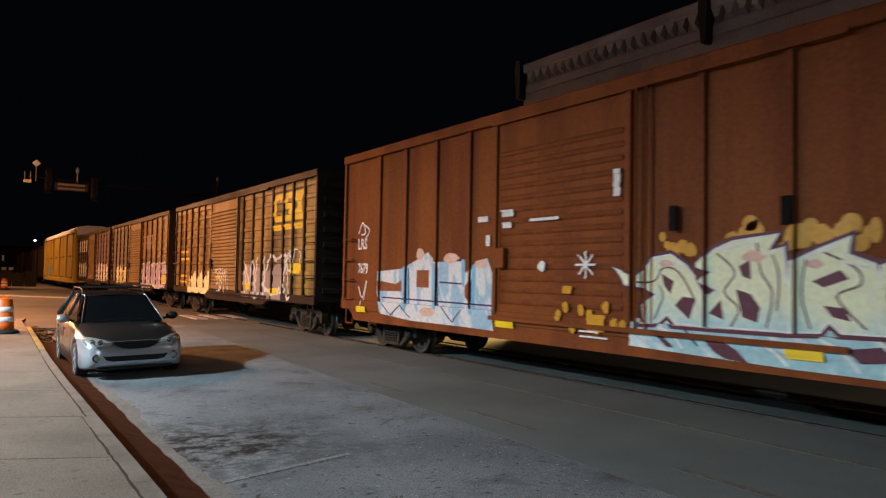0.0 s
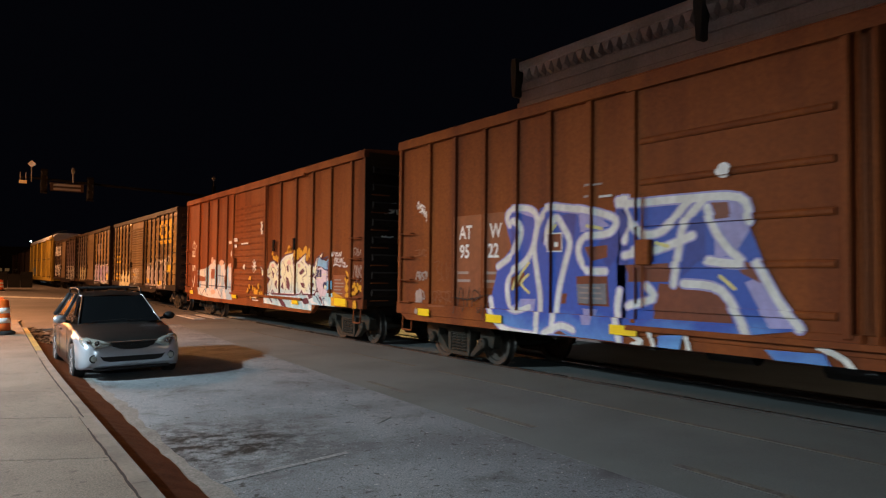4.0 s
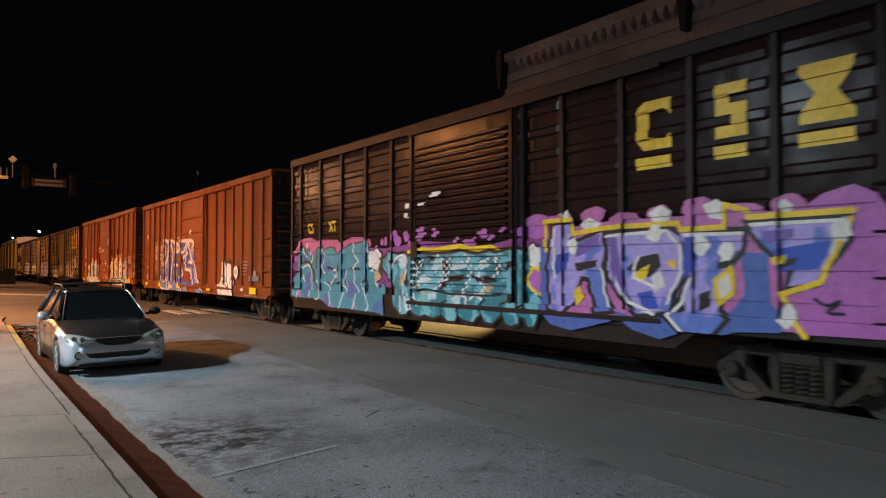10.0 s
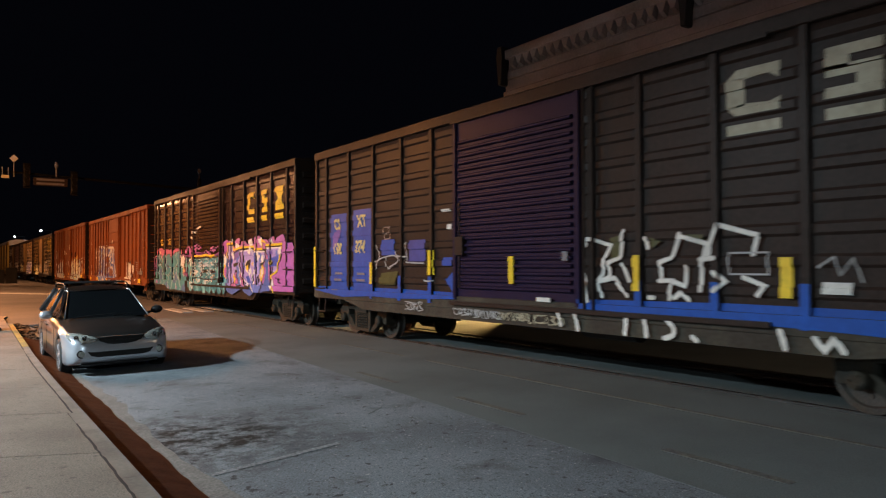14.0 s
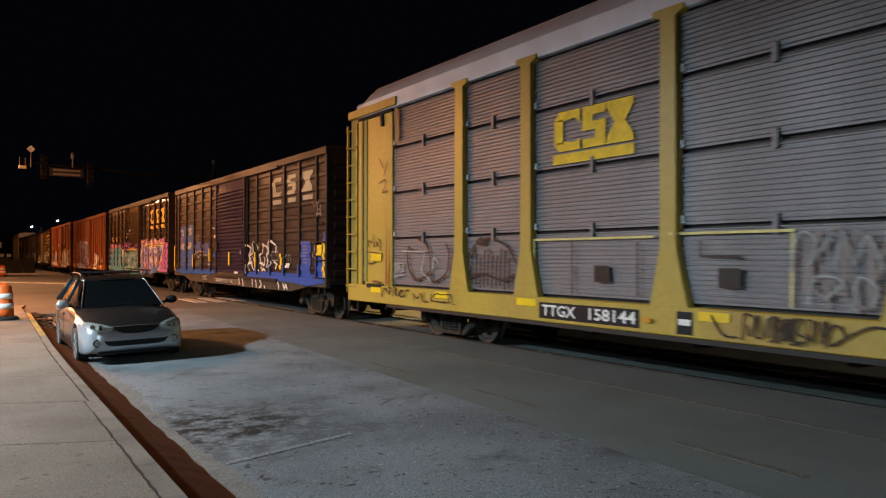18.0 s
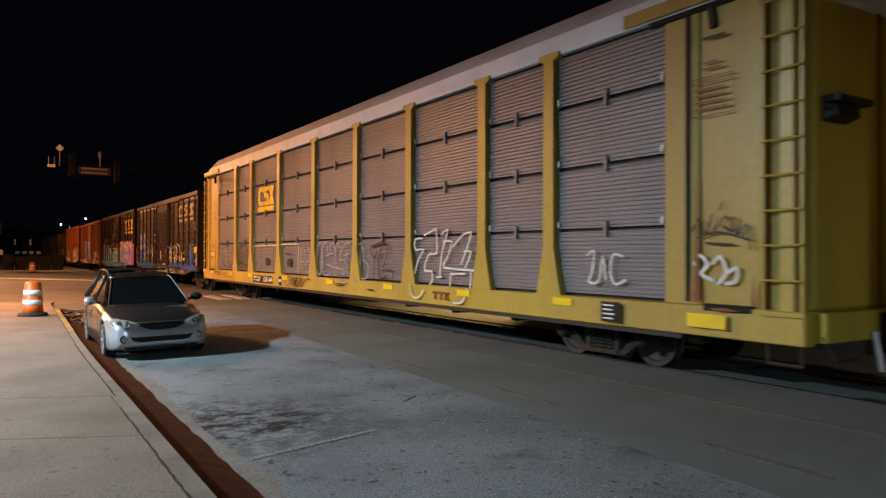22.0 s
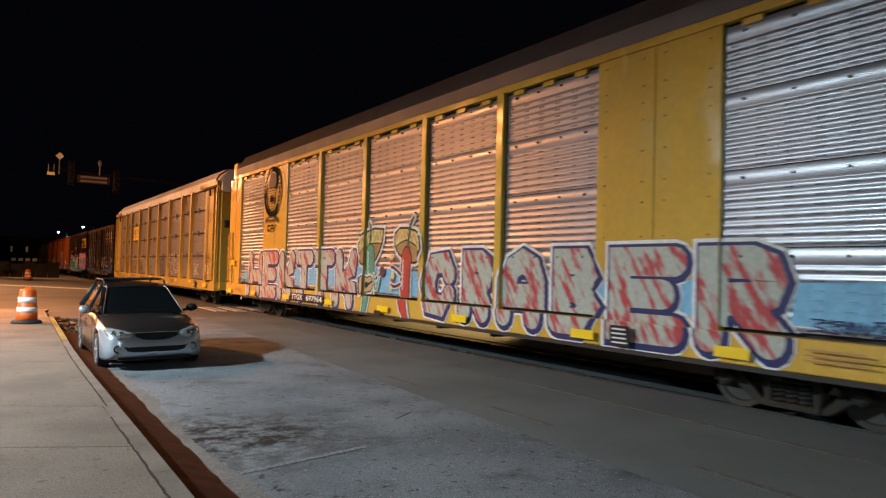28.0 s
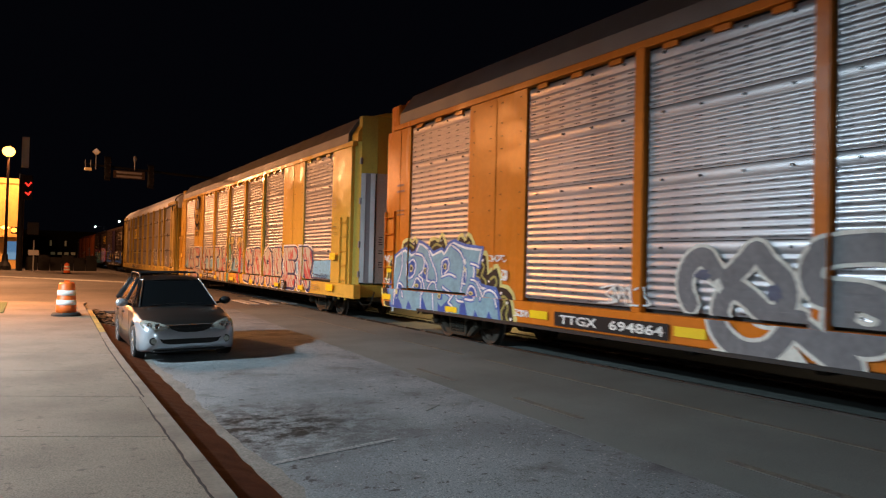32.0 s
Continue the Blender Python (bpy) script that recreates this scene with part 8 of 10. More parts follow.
lines(S, "tag", (((1.74, 0.82), (1.85, 1.01), (1.98, 0.95)), ((2.04, 0.90), (2.15, 1.01), (2.07, 1.03), (2.09, 0.88)), ((2.24, 0.86), (2.29, 1.04), (2.40, 1.01), (2.32, 0.95), (2.45, 0.86)), ((2.52, 0.88), (2.50, 0.96), (2.67, 1.00), (2.53, 0.92), (2.61, 0.85), (2.71, 0.90)), ((2.75, 0.87), (2.79, 0.98), (2.90, 1.01))), 0.03, "near_black", "black sprayed tag")
lines(S, "tag", (((2.87, 1.82), (2.78, 1.93), (2.72, 1.79), (2.73, 1.58), (2.83, 1.38), (3.08, 1.22), (3.36, 1.30), (3.56, 1.40)), ((3.16, 2.09), (3.43, 1.98), (3.59, 1.79), (3.62, 1.47), (3.68, 1.22), (3.93, 1.25), (4.22, 1.43), (4.29, 1.78), (4.20, 1.96))), 0.045, "near_black", "dark sprayed curve")
lines(S, "tag", (((2.49, 1.84), (2.79, 1.83), (3.36, 1.82)), ((3.40, 1.83), (3.33, 1.59), (3.28, 1.41), (3.5, 1.3), (3.6, 1.22)), ((2.16, 1.54), (2.26, 1.57), (2.22, 1.43), (2.15, 1.35)), ((2.29, 1.36), (2.34, 1.61), (2.40, 1.40)), ((2.44, 1.58), (2.55, 1.54), (2.47, 1.47), (2.56, 1.43), (2.44, 1.38)), ((2.14, 1.28), (2.56, 1.32)), ((3.7, 1.45), (3.75, 1.7), (3.9, 1.6))), 0.03, "ghost_grey", "pale grey sprayed tag")
# a dense black tag of loops and upright hatching
lines(S, "tag", [[(4.95 + 0.12 * k, 1.16 + 0.03 * (k % 3)), (4.97 + 0.12 * k, 1.7 + 0.1 * math.sin(k * 1.7)), (5.0 + 0.12 * k, 1.78 + 0.08 * math.sin(k * 1.7))] for k in range(11)] + [[(4.9, 1.72), (5.2, 1.95), (5.6, 2.05), (6.1, 1.9), (6.35, 1.6)], [(4.9, 1.3), (5.4, 1.4), (6.0, 1.3), (6.3, 1.42)], [(5.2, 2.0), (5.35, 2.06), (5.5, 1.98), (5.35, 1.94), (5.2, 2.0)]], 0.04, "near_black", "dense black sprayed tag")
S.paint("tag", scribble(10.75, 11.4, 0.72, 1.02, 14, 2, 0.022) + scribble(11.1, 11.75, 0.72, 1.02, 14, 9, 0.018) + stroke(curve_pts([(10.3, 0.98), (10.45, 0.76), (10.65, 0.74)]), 0.025) + stroke(curve_pts([(11.7, 0.8), (11.85, 0.98), (11.95, 0.85), (11.8, 0.75), (12.2, 0.98), (12.5, 0.96)]), 0.025) + scribble(3.0, 4.6, 0.8, 0.98, 12, 6, 0.018), PM["near_black"])
S.paint("tag", stroke(curve_pts([(16.4, 1.9), (16.9, 2.0), (16.7, 1.6), (16.8, 1.15), (17.1, 1.2)]), 0.05), PM["near_black"])
S.paint("panel_line", stroke([(6.82, 1.15), (6.82, 2.0), (9.3, 2.0)], 0.035), PM["straw"], "thin yellow painted border", True)
S.paint("panel_line", stroke([(9.66, 2.03), (11.32, 2.03), (11.3, 1.15)], 0.035), PM["straw"], "thin yellow painted border", True)
S.paint("vent", [rect(8.19, 8.5, 1.34, 1.59)], PM["near_black"], "dark vent square")
S.paint("vent", [rect(10.34, 10.66, 1.33, 1.58)], PM["near_black"], "dark vent square")
S.paint("panel_line", stroke([(10.08, 1.92), (10.08, 1.73), (10.66, 1.72)], 0.03), PM["near_black"], "dark hinge line", True)
S.paint("panel_line", [rect(7.71, 7.74, 1.14, 1.95)], PM["near_black"]), S.paint("panel_line", [rect(9.02, 9.05, 1.16, 1.93)], PM["near_black"])
S.paint("tag", scribble(11.4, 12.3, 1.15, 2.0, 12, 7, 0.025), PM["ghost"], "grey sprayed tag")
S.paint("rust_stain", [[(2.16, 5.0), (2.37, 4.96), (2.35, 4.3), (2.28, 4.17), (2.22, 4.3)], [(3.2, 3.15), (3.24, 3.15), (3.22, 2.9)]], PM["rust_stain"], "brown rust stain")
lines(S, "tag", (((12.63, 1.49), (12.81, 1.55), (12.88, 1.94), (13.05, 2.04), (13.20, 1.90), (13.13, 1.47), (13.14, 1.22), (12.99, 1.14), (12.87, 1.25)), ((13.28, 1.31), (13.22, 1.73), (13.28, 1.98), (13.45, 2.03), (13.58, 1.89), (13.64, 1.68)), ((13.50, 1.68), (13.97, 1.75)), ((13.79, 1.80), (13.77, 1.95), (13.92, 2.02), (14.09, 1.94), (14.15, 1.49), (14.26, 1.34)), ((14.09, 1.72), (14.22, 1.99), (14.36, 2.01), (14.47, 1.84), (14.43, 1.57)), ((13.55, 1.44), (13.97, 1.37), (14.72, 1.29), (14.58, 1.16)), ((14.50, 1.72), (14.59, 1.87), (14.81, 2.00), (15.02, 2.02), (15.06, 1.94))), 0.034, "ghost_grey", "looping pale outline tag")
lines(S, "tag", (((14.72, 1.68), (15.02, 1.74)), ((14.85, 1.79), (14.87, 1.35), (14.93, 1.17)), ((14.45, 1.55), (14.68, 1.57), (14.76, 1.50)), ((13.22, 1.26), (13.33, 1.14), (13.66, 1.14), (13.76, 1.24)), ((14.02, 1.25), (14.16, 1.14)), ((15.52, 1.58), (15.54, 1.89), (15.65, 1.99), (15.80, 1.95), (15.89, 1.78), (15.87, 1.58), (16.11, 1.49), (16.18, 1.33), (16.07, 1.13), (15.79, 1.11), (15.70, 1.21), (15.70, 1.65)), ((15.34, 1.23), (15.50, 1.06), (15.61, 1.03)), ((14.6, 1.02), (14.8, 0.96), (15.1, 1.0))), 0.034, "ghost_grey", "looping pale outline tag")
lines(S, "tag", (((18.80, 2.07), (18.50, 2.05), (18.53, 1.82), (18.88, 1.83), (18.62, 1.57), (18.46, 1.18), (18.43, 0.95), (18.57, 0.79), (18.84, 0.79), (19.01, 0.95)), ((18.91, 2.14), (19.33, 2.25), (19.40, 2.20), (19.42, 1.75), (19.14, 1.74), (18.97, 1.57), (18.93, 1.37), (19.22, 1.36), (19.24, 1.18), (19.14, 1.07)), ((19.61, 2.13), (19.84, 2.24), (19.74, 1.99), (19.61, 1.72), (19.54, 1.27)), ((19.42, 1.24), (19.61, 1.26)), ((19.69, 1.99), (20.01, 1.98), (19.83, 1.65), (19.71, 1.45), (20.79, 1.41))), 0.042, "bone", "angular white outline tag", 2)
lines(S, "tag", (((20.05, 1.88), (20.38, 2.10), (20.61, 2.15), (20.70, 2.12), (20.48, 1.72), (20.35, 1.53)), ((20.45, 1.78), (20.70, 1.77), (20.51, 1.47)), ((19.98, 1.32), (20.48, 1.34)), ((19.98, 1.35), (19.93, 1.05)), ((20.71, 1.41), (20.67, 1.04)), ((20.22, 0.75), (20.48, 0.76), (20.60, 0.88))), 0.042, "bone", "angular white outline tag", 2)
lines(S, "tag", (((16.65, 1.94), (16.26, 1.90), (16.46, 1.63), (16.58, 1.72)), ((16.65, 1.97), (17.13, 1.98), (17.19, 1.80), (17.01, 1.42)), ((16.65, 1.79), (16.52, 1.54), (16.49, 1.14)), ((16.89, 1.33), (17.41, 1.34), (17.47, 1.14))), 0.04, "near_black", "thin black sprayed figure", 2)
lines(S, "tag", (((23.95, 1.72), (24.1, 1.78), (24.05, 1.45), (23.98, 1.3), (24.2, 1.32), (24.28, 1.7), (24.35, 1.35)), ((24.7, 1.7), (24.5, 1.72), (24.45, 1.45), (24.55, 1.28), (24.75, 1.35))), 0.04, "bone", "white sprayed tag", 3)
lines(S, "tag", (((11.3, 1.55), (11.4, 2.0), (11.6, 1.9), (11.5, 1.6), (11.75, 1.95)), ((11.8, 1.6), (11.9, 2.0), (12.0, 1.65), (12.15, 1.95), (12.3, 1.6)), ((11.5, 1.2), (11.6, 1.5), (11.9, 1.45), (11.7, 1.25)), ((12.0, 1.15), (12.05, 1.5), (12.25, 1.4), (12.2, 1.2))), 0.024, "ghost_grey", "small pale scrawl", 3)
bars(S, 14.3, 15.3, 0.86, 0.96, 2, PM["black"], 4), bars(S, 16.3, 16.8, 0.8, 0.9, 1, PM["black"], 4), bars(S, 9.2, 9.35, 0.75, 0.95, 1, PM["gold"], 2)
lines(S, "tag", (((25.98, 2.05), (26.1, 2.2), (26.2, 2.0), (26.3, 2.25)), ((26.05, 1.95), (26.4, 2.02), (26.8, 1.92)), ((26.35, 2.05), (26.5, 2.22), (26.6, 2.02), (26.45, 2.1)), ((26.62, 2.2), (26.66, 1.98), (26.8, 2.1), (26.85, 1.8)), ((26.2, 1.88), (26.6, 1.86)), ((26.4, 2.3), (26.45, 2.4))), 0.028, "near_black", "black sprayed tag")
lines(S, "tag", (((26.02, 1.6), (26.1, 1.72), (26.22, 1.6), (26.12, 1.48), (26.3, 1.4)), ((26.3, 1.62), (26.42, 1.7), (26.5, 1.5), (26.38, 1.36)), ((26.52, 1.5), (26.66, 1.56), (26.64, 1.4), (26.5, 1.36))), 0.05, "bone", "white sprayed tag")
S.paint("panel_line", stroke([(25.98, 3.55), (26.62, 3.55), (26.62, 4.05), (25.98, 4.05), (25.98, 3.55)], 0.015) + stroke([(25.98, 3.98), (26.62, 3.98)], 0.016), PM["rust"])
bars(S, 26.15, 26.5, 4.5, 4.62, 1, PM["near_black"], 2), bars(S, 26.15, 26.5, 4.12, 4.28, 2, PM["rust"], 3), bars(S, 26.03, 26.55, 3.6, 3.94, 4, PM["rust"], 5)
S.paint("rust_stain", [[(26.86, 1.1), (26.9, 1.5), (26.93, 1.1)], [(25.94, 1.1), (25.96, 1.4), (25.99, 1.1)], blob(26.5, 1.03, 0.2, 0.02, wob=0.3, seed=6), blob(1.4, 1.15, 0.2, 0.03, wob=0.3, seed=7), [(1.85, 1.1), (1.9, 2.6), (1.96, 1.1)], [(26.02, 1.1), (26.05, 3.0), (26.1, 1.1)]], PM["rust"], "rust stain")
S.paint("number_board", [rect(24.36, 24.75, 0.72, 1.02)], PM["black"])
bars(S, 24.4, 24.71, 0.74, 1.0, 4, PM["white"], 4)
plates(S, ((25.95, 0.6),), 0.78, 0.96)

# amber autorack
S = ar2_side
S.paint("graffiti_cloud", [[(1.6, 1.2), (2.1, 1.5), (2.6, 1.78), (2.7, 1.15)], [(2.5, 1.15), (2.6, 1.75), (4.5, 1.8), (6.5, 1.6), (8.8, 1.85), (11.5, 1.8), (14.6, 1.7), (14.8, 1.15), (9.0, 1.25), (5.0, 1.1)], [(23.3, 1.2), (23.4, 1.7), (24.95, 1.75), (24.95, 1.15)], [(19.5, 1.25), (19.8, 1.6), (22.0, 1.7), (22.2, 1.2)]], PM["skyblue"], "sky blue spray ground")
FAT = ((0.22, "white", 0.02), (0.14, "navy", 0.04), (0.05, "navy", -0.01), (0.0, "candy", 0.0))
bubble_word(S, "HEKTIK", ((2.5, 4.15), (4.25, 5.8), (5.78, 7.18), (7.12, 8.66), (8.62, 10.18), (10.15, 11.6)), 0.62, 2.3, 0.42, FAT, "grey and red striped bubble letter")
bubble_word(S, "CRABER", ((14.84, 16.18), (16.33, 17.5), (17.6, 18.97), (19.04, 20.25), (20.36, 21.93), (21.97, 23.4)), 0.7, 2.22, 0.42, FAT, "grey and red striped bubble letter")
def pepper(S, brim, crown, zigzag, stem, body, paint, zig, shade):
    """A sprayed pepper under a broad straw hat, all outlined in white and black."""
    S.paint("graffiti_edge", stroke(brim + brim[:1], 0.2) + stroke(curve_pts(stem), 0.2) + stroke(body + body[:1], 0.16), PM["bone"], "white sprayed outline")
    S.paint("graffiti_edge", stroke(brim + brim[:1], 0.07), PM["black"], "black sprayed outline")
    S.paint("graffiti_hat", [brim], PM["straw"], "sprayed straw hat")
    S.paint("graffiti_hat", [crown], PM["brownhat"], "brown underside of the hat")
    S.paint("graffiti_edge", stroke(crown + crown[:1], 0.03) + stroke(brim + brim[:1], 0.035), PM["black"])
    S.paint("graffiti_edge", stroke(zigzag, 0.035), PM[zig], "zigzag band on the hat")
    S.paint("graffiti_edge", stroke(body + body[:1], 0.06), PM["black"])
    S.paint("graffiti_fill", [body], PM[paint], "sprayed chilli pepper shape")
    S.paint("graffiti_fill", stroke(curve_pts(stem), 0.09), PM["stalk"], "dark green stalk")
    S.paint("graffiti_line", stroke(curve_pts(shade), 0.05), PM["bone"], "pale gleam")


pepper(S, [(11.60, 2.34), (11.77, 2.52), (12.10, 2.65), (12.49, 2.72), (12.96, 2.69), (12.93, 2.44), (12.79, 2.18), (12.58, 1.97), (12.28, 1.87), (11.96, 1.86), (11.74, 1.97), (11.65, 2.15)],
       [(11.87, 2.12), (12.03, 2.26), (12.34, 2.36), (12.64, 2.37), (12.87, 2.36), (12.79, 2.18), (12.58, 1.97), (12.28, 1.87), (11.96, 1.86), (11.79, 2.01)],
       [(11.66, 2.28), (11.78, 2.08), (11.82, 2.26), (11.91, 2.12), (11.98, 2.51), (12.11, 2.33), (12.18, 2.61), (12.28, 2.39), (12.45, 2.68), (12.52, 2.42), (12.64, 2.65), (12.66, 2.43), (12.82, 2.66), (12.86, 2.44)],
       [(12.22, 2.86), (12.31, 2.74), (12.29, 2.5), (12.27, 2.35)],
       [(12.25, 2.36), (12.11, 2.26), (12.08, 2.01), (12.13, 1.58), (12.18, 1.16), (12.14, 0.88), (12.07, 0.6), (12.27, 0.6), (12.41, 0.97), (12.51, 1.26), (12.53, 1.60), (12.53, 2.01), (12.46, 2.28)], "leaf", "stalk", [(12.17, 2.15), (12.2, 1.75), (12.22, 1.62)])
pepper(S, [(13.58, 2.29), (13.58, 2.57), (13.81, 2.68), (14.15, 2.67), (14.5, 2.6), (14.8, 2.45), (14.85, 2.2), (14.7, 1.98), (14.52, 1.90), (14.27, 1.92), (14.00, 2.01), (13.77, 2.10)],
       [(13.62, 2.27), (13.88, 2.37), (14.16, 2.41), (14.52, 2.29), (14.78, 2.15), (14.68, 1.98), (14.52, 1.90), (14.27, 1.92), (14.00, 2.01), (13.77, 2.10)],
       [(13.64, 2.57), (13.69, 2.41), (13.73, 2.62), (13.79, 2.41), (13.82, 2.62), (13.91, 2.43), (13.99, 2.64), (14.04, 2.43), (14.10, 2.62), (14.2, 2.45), (14.28, 2.6), (14.38, 2.38), (14.46, 2.55), (14.58, 2.32), (14.7, 2.42)],
       [(14.42, 2.9), (14.3, 2.76), (14.24, 2.5), (14.2, 2.26)],
       [(14.19, 2.26), (14.05, 2.22), (13.94, 2.07), (13.92, 1.77), (13.90, 1.35), (13.96, 1.06), (14.07, 0.83), (14.29, 0.60), (14.45, 0.60), (14.34, 0.87), (14.29, 1.09), (14.30, 1.66), (14.35, 2.01), (14.27, 2.21)], "crimson", "crimson", [(14.0, 1.95), (13.99, 1.6), (14.0, 1.3)])
body = [(11.74, 1.24), (11.80, 1.46), (12.01, 1.56), (12.21, 1.52), (12.36, 1.57), (12.51, 1.49), (12.52, 1.29), (12.41, 1.18), (12.22, 1.16), (11.94, 1.09)]
S.paint("graffiti_edge", stroke(body + body[:1], 0.12) + stroke([(12.45, 1.38), (12.9, 1.62)], 0.14), PM["bone"], "white sprayed outline")
S.paint("graffiti_fill", [body], PM["tan_paint"], "sprayed guitar shape"), S.paint("graffiti_fill", [[(11.74, 1.24), (11.80, 1.46), (11.95, 1.53), (11.9, 1.3), (11.94, 1.09)]], PM["maroon"])
S.paint("graffiti_edge", stroke(body + body[:1], 0.03) + stroke([(12.17, 1.32), (12.66, 1.49), (12.87, 1.61)], 0.045) + [blob(12.18, 1.34, 0.1, 0.08)], PM["black"])
S.paint("graffiti_edge", stroke(curve_pts([(12.56, 1.6), (12.62, 1.3), (12.74, 1.27), (12.83, 1.5)]), 0.13), PM["bone"]), S.paint("graffiti_line", stroke(curve_pts([(12.56, 1.6), (12.62, 1.3), (12.74, 1.27), (12.83, 1.5)]), 0.07), PM["leaf"], "green arm-like stroke")
S.paint("graffiti_fill", [blob(13.0, 1.68, 0.13, 0.13, wob=0.08)], PM["maroon"], "brown round mark")
for l in (((13.92, 1.62), (13.68, 1.74), (13.46, 1.80)), ((13.92, 1.41), (13.66, 1.34), (13.46, 1.38))):
    S.paint("graffiti_edge", stroke(curve_pts(l), 0.13), PM["bone"]), S.paint("graffiti_line", stroke(curve_pts(l), 0.07), PM["maroon"], "dark red stroke")
S.paint("graffiti_fill", [blob(13.46, 2.02, 0.07, 0.11), blob(13.55, 1.58, 0.08, 0.1), blob(13.45, 1.3, 0.06, 0.07)], PM["straw"], "cream shaker shape"), S.paint("graffiti_fill", [blob(13.46, 1.92, 0.06, 0.05), blob(13.53, 1.48, 0.06, 0.05)], PM["crimson"])
S.paint("number_board", [rect(7.2, 9.75, 0.72, 0.96)], PM["black"], "black number board")
S.paint("reporting_mark", fit_text("TTGX", 7.32, 8.2, 0.77, 0.92, 0.02) + fit_text("697964", 8.5, 9.65, 0.77, 0.92, 0.02), PM["white"], "white car number")
n = 28
ring = [(5.05 + 0.74 * math.sin(2 * math.pi * i / n), 4.22 - 0.76 * math.cos(2 * math.pi * i / n)) for i in range(n + 1)]
S.paint("emblem_ring", stroke(ring, 0.17), M["matt"], "dark round emblem ring", True)
S.paint("emblem_mark", [[(5.05 + rr * math.sin(a + d), 4.22 - rr * math.cos(a + d)) for rr, d in ((0.70, -0.045), (0.70, 0.045), (0.79, 0.04), (0.79, -0.04))] for a in [1.0 + 0.195 * i for i in range(7)] + [3.3 + 0.195 * i for i in range(8)]], M["amber"], "small gold mark on the ring")
S.paint("emblem_crest", [[(4.72, 4.36), (4.70, 4.6), (4.82, 4.66), (4.86, 4.8), (5.02, 4.86), (5.25, 4.84), (5.42, 4.7), (5.46, 4.5), (5.4, 4.36)]], M["brown_post"], "dark crest shape above the shield")
S.paint("emblem_shield", stroke([(4.7, 4.34), (4.7, 3.95), (4.84, 3.68), (5.06, 3.55), (5.28, 3.68), (5.44, 3.95), (5.44, 4.34), (4.7, 4.34)], 0.035), M["matt"], "outline of the shield", True)
for i in range(8):
    h = 0.36 if i > 3 else 0.12 + 0.075 * i
    S.paint("emblem_stripe", [rect(5.07 - h, 5.07 + h, 3.64 + 0.085 * i, 3.665 + 0.085 * i)], M["brown_post"])
S.paint("emblem_leaf", [[(5.06 + 0.21 * k * math.sin(a), 3.95 + 0.21 * k * math.cos(a)) for k, a in ((1.05, 0), (0.5, 0.3), (0.85, 0.65), (0.6, 0.85), (1.05, 1.15), (0.65, 1.6), (0.9, 2.0), (0.3, 2.8), (0.8, 3.1), (0.8, 3.2), (0.3, 3.5), (0.9, 4.28), (0.65, 4.68), (1.05, 5.13), (0.6, 5.43), (0.85, 5.63), (0.5, 5.98))]], M["matt"], "dark leaf shape")
S.paint("emblem_ribbon", [[(4.68, 3.40), (5.44, 3.40), (5.44, 3.24), (4.68, 3.24)], [(4.5, 3.16), (4.66, 3.22), (4.66, 3.36), (4.52, 3.34)], [(5.46, 3.22), (5.64, 3.16), (5.6, 3.34), (5.46, 3.36)]], M["brown_post"], "dark ribbon under the shield")
S.paint("emblem_mark", [rect(4.82 + 0.14 * i, 4.9 + 0.14 * i, 3.29, 3.35) for i in range(4)], M["amber"])
S.paint("emblem_block", [rect(4.74, 5.0, 2.90, 2.96), rect(4.74, 4.81, 2.96, 3.06), rect(4.74, 5.0, 3.06, 3.12)], M["matt"], "dark open block", True)
S.paint("emblem_block", [rect(5.06, 5.13, 2.90, 3.12), rect(5.13, 5.34, 3.06, 3.12), rect(5.27, 5.34, 3.0, 3.06), rect(5.13, 5.34, 2.96, 3.0)], M["matt"], "dark notched block", True)
plates(S, ((0.6, 0.4), (3.4, 0.45), (6.6, 0.55), (9.9, 0.5), (13.05, 0.55), (16.3, 0.5), (19.75, 0.5), (22.4, 0.5)), 0.74, 0.88)
plates(S, ((25.0, 0.55),), 0.82, 1.02), plates(S, ((25.1, 0.45), (0.7, 0.4)), 1.75, 1.95)
bars(S, 0.75, 1.15, 2.75, 2.95, 2, PM["brownhat"], 5), bars(S, 25.05, 25.6, 3.3, 3.62, 5, PM["brownhat"], 5), S.paint("panel_line", [rect(24.98, 25.6, 2.72, 2.745)], PM["black"]), bars(S, 25.1, 25.6, 2.52, 2.64, 2, PM["brownhat"], 4), bars(S, 23.6, 24.6, 0.8, 0.98, 3, PM["brownhat"], 3), bars(S, 1.4, 2.3, 0.8, 0.98, 3, PM["brownhat"], 3)
S.paint("number_board", [rect(20.6, 21.0, 0.7, 1.0)], PM["black"]), S.paint("number_board", [rect(12.93, 13.25, 0.66, 0.76)], PM["black"])
bars(S, 20.65, 20.95, 0.72, 0.98, 4, PM["white"], 5)
S.paint("tag", scribble(1.5, 2.5, 1.12, 1.25, 15, 3, 0.02) + scribble(23.6, 24.9, 1.14, 1.3, 18, 4, 0.02), PM["navy"])

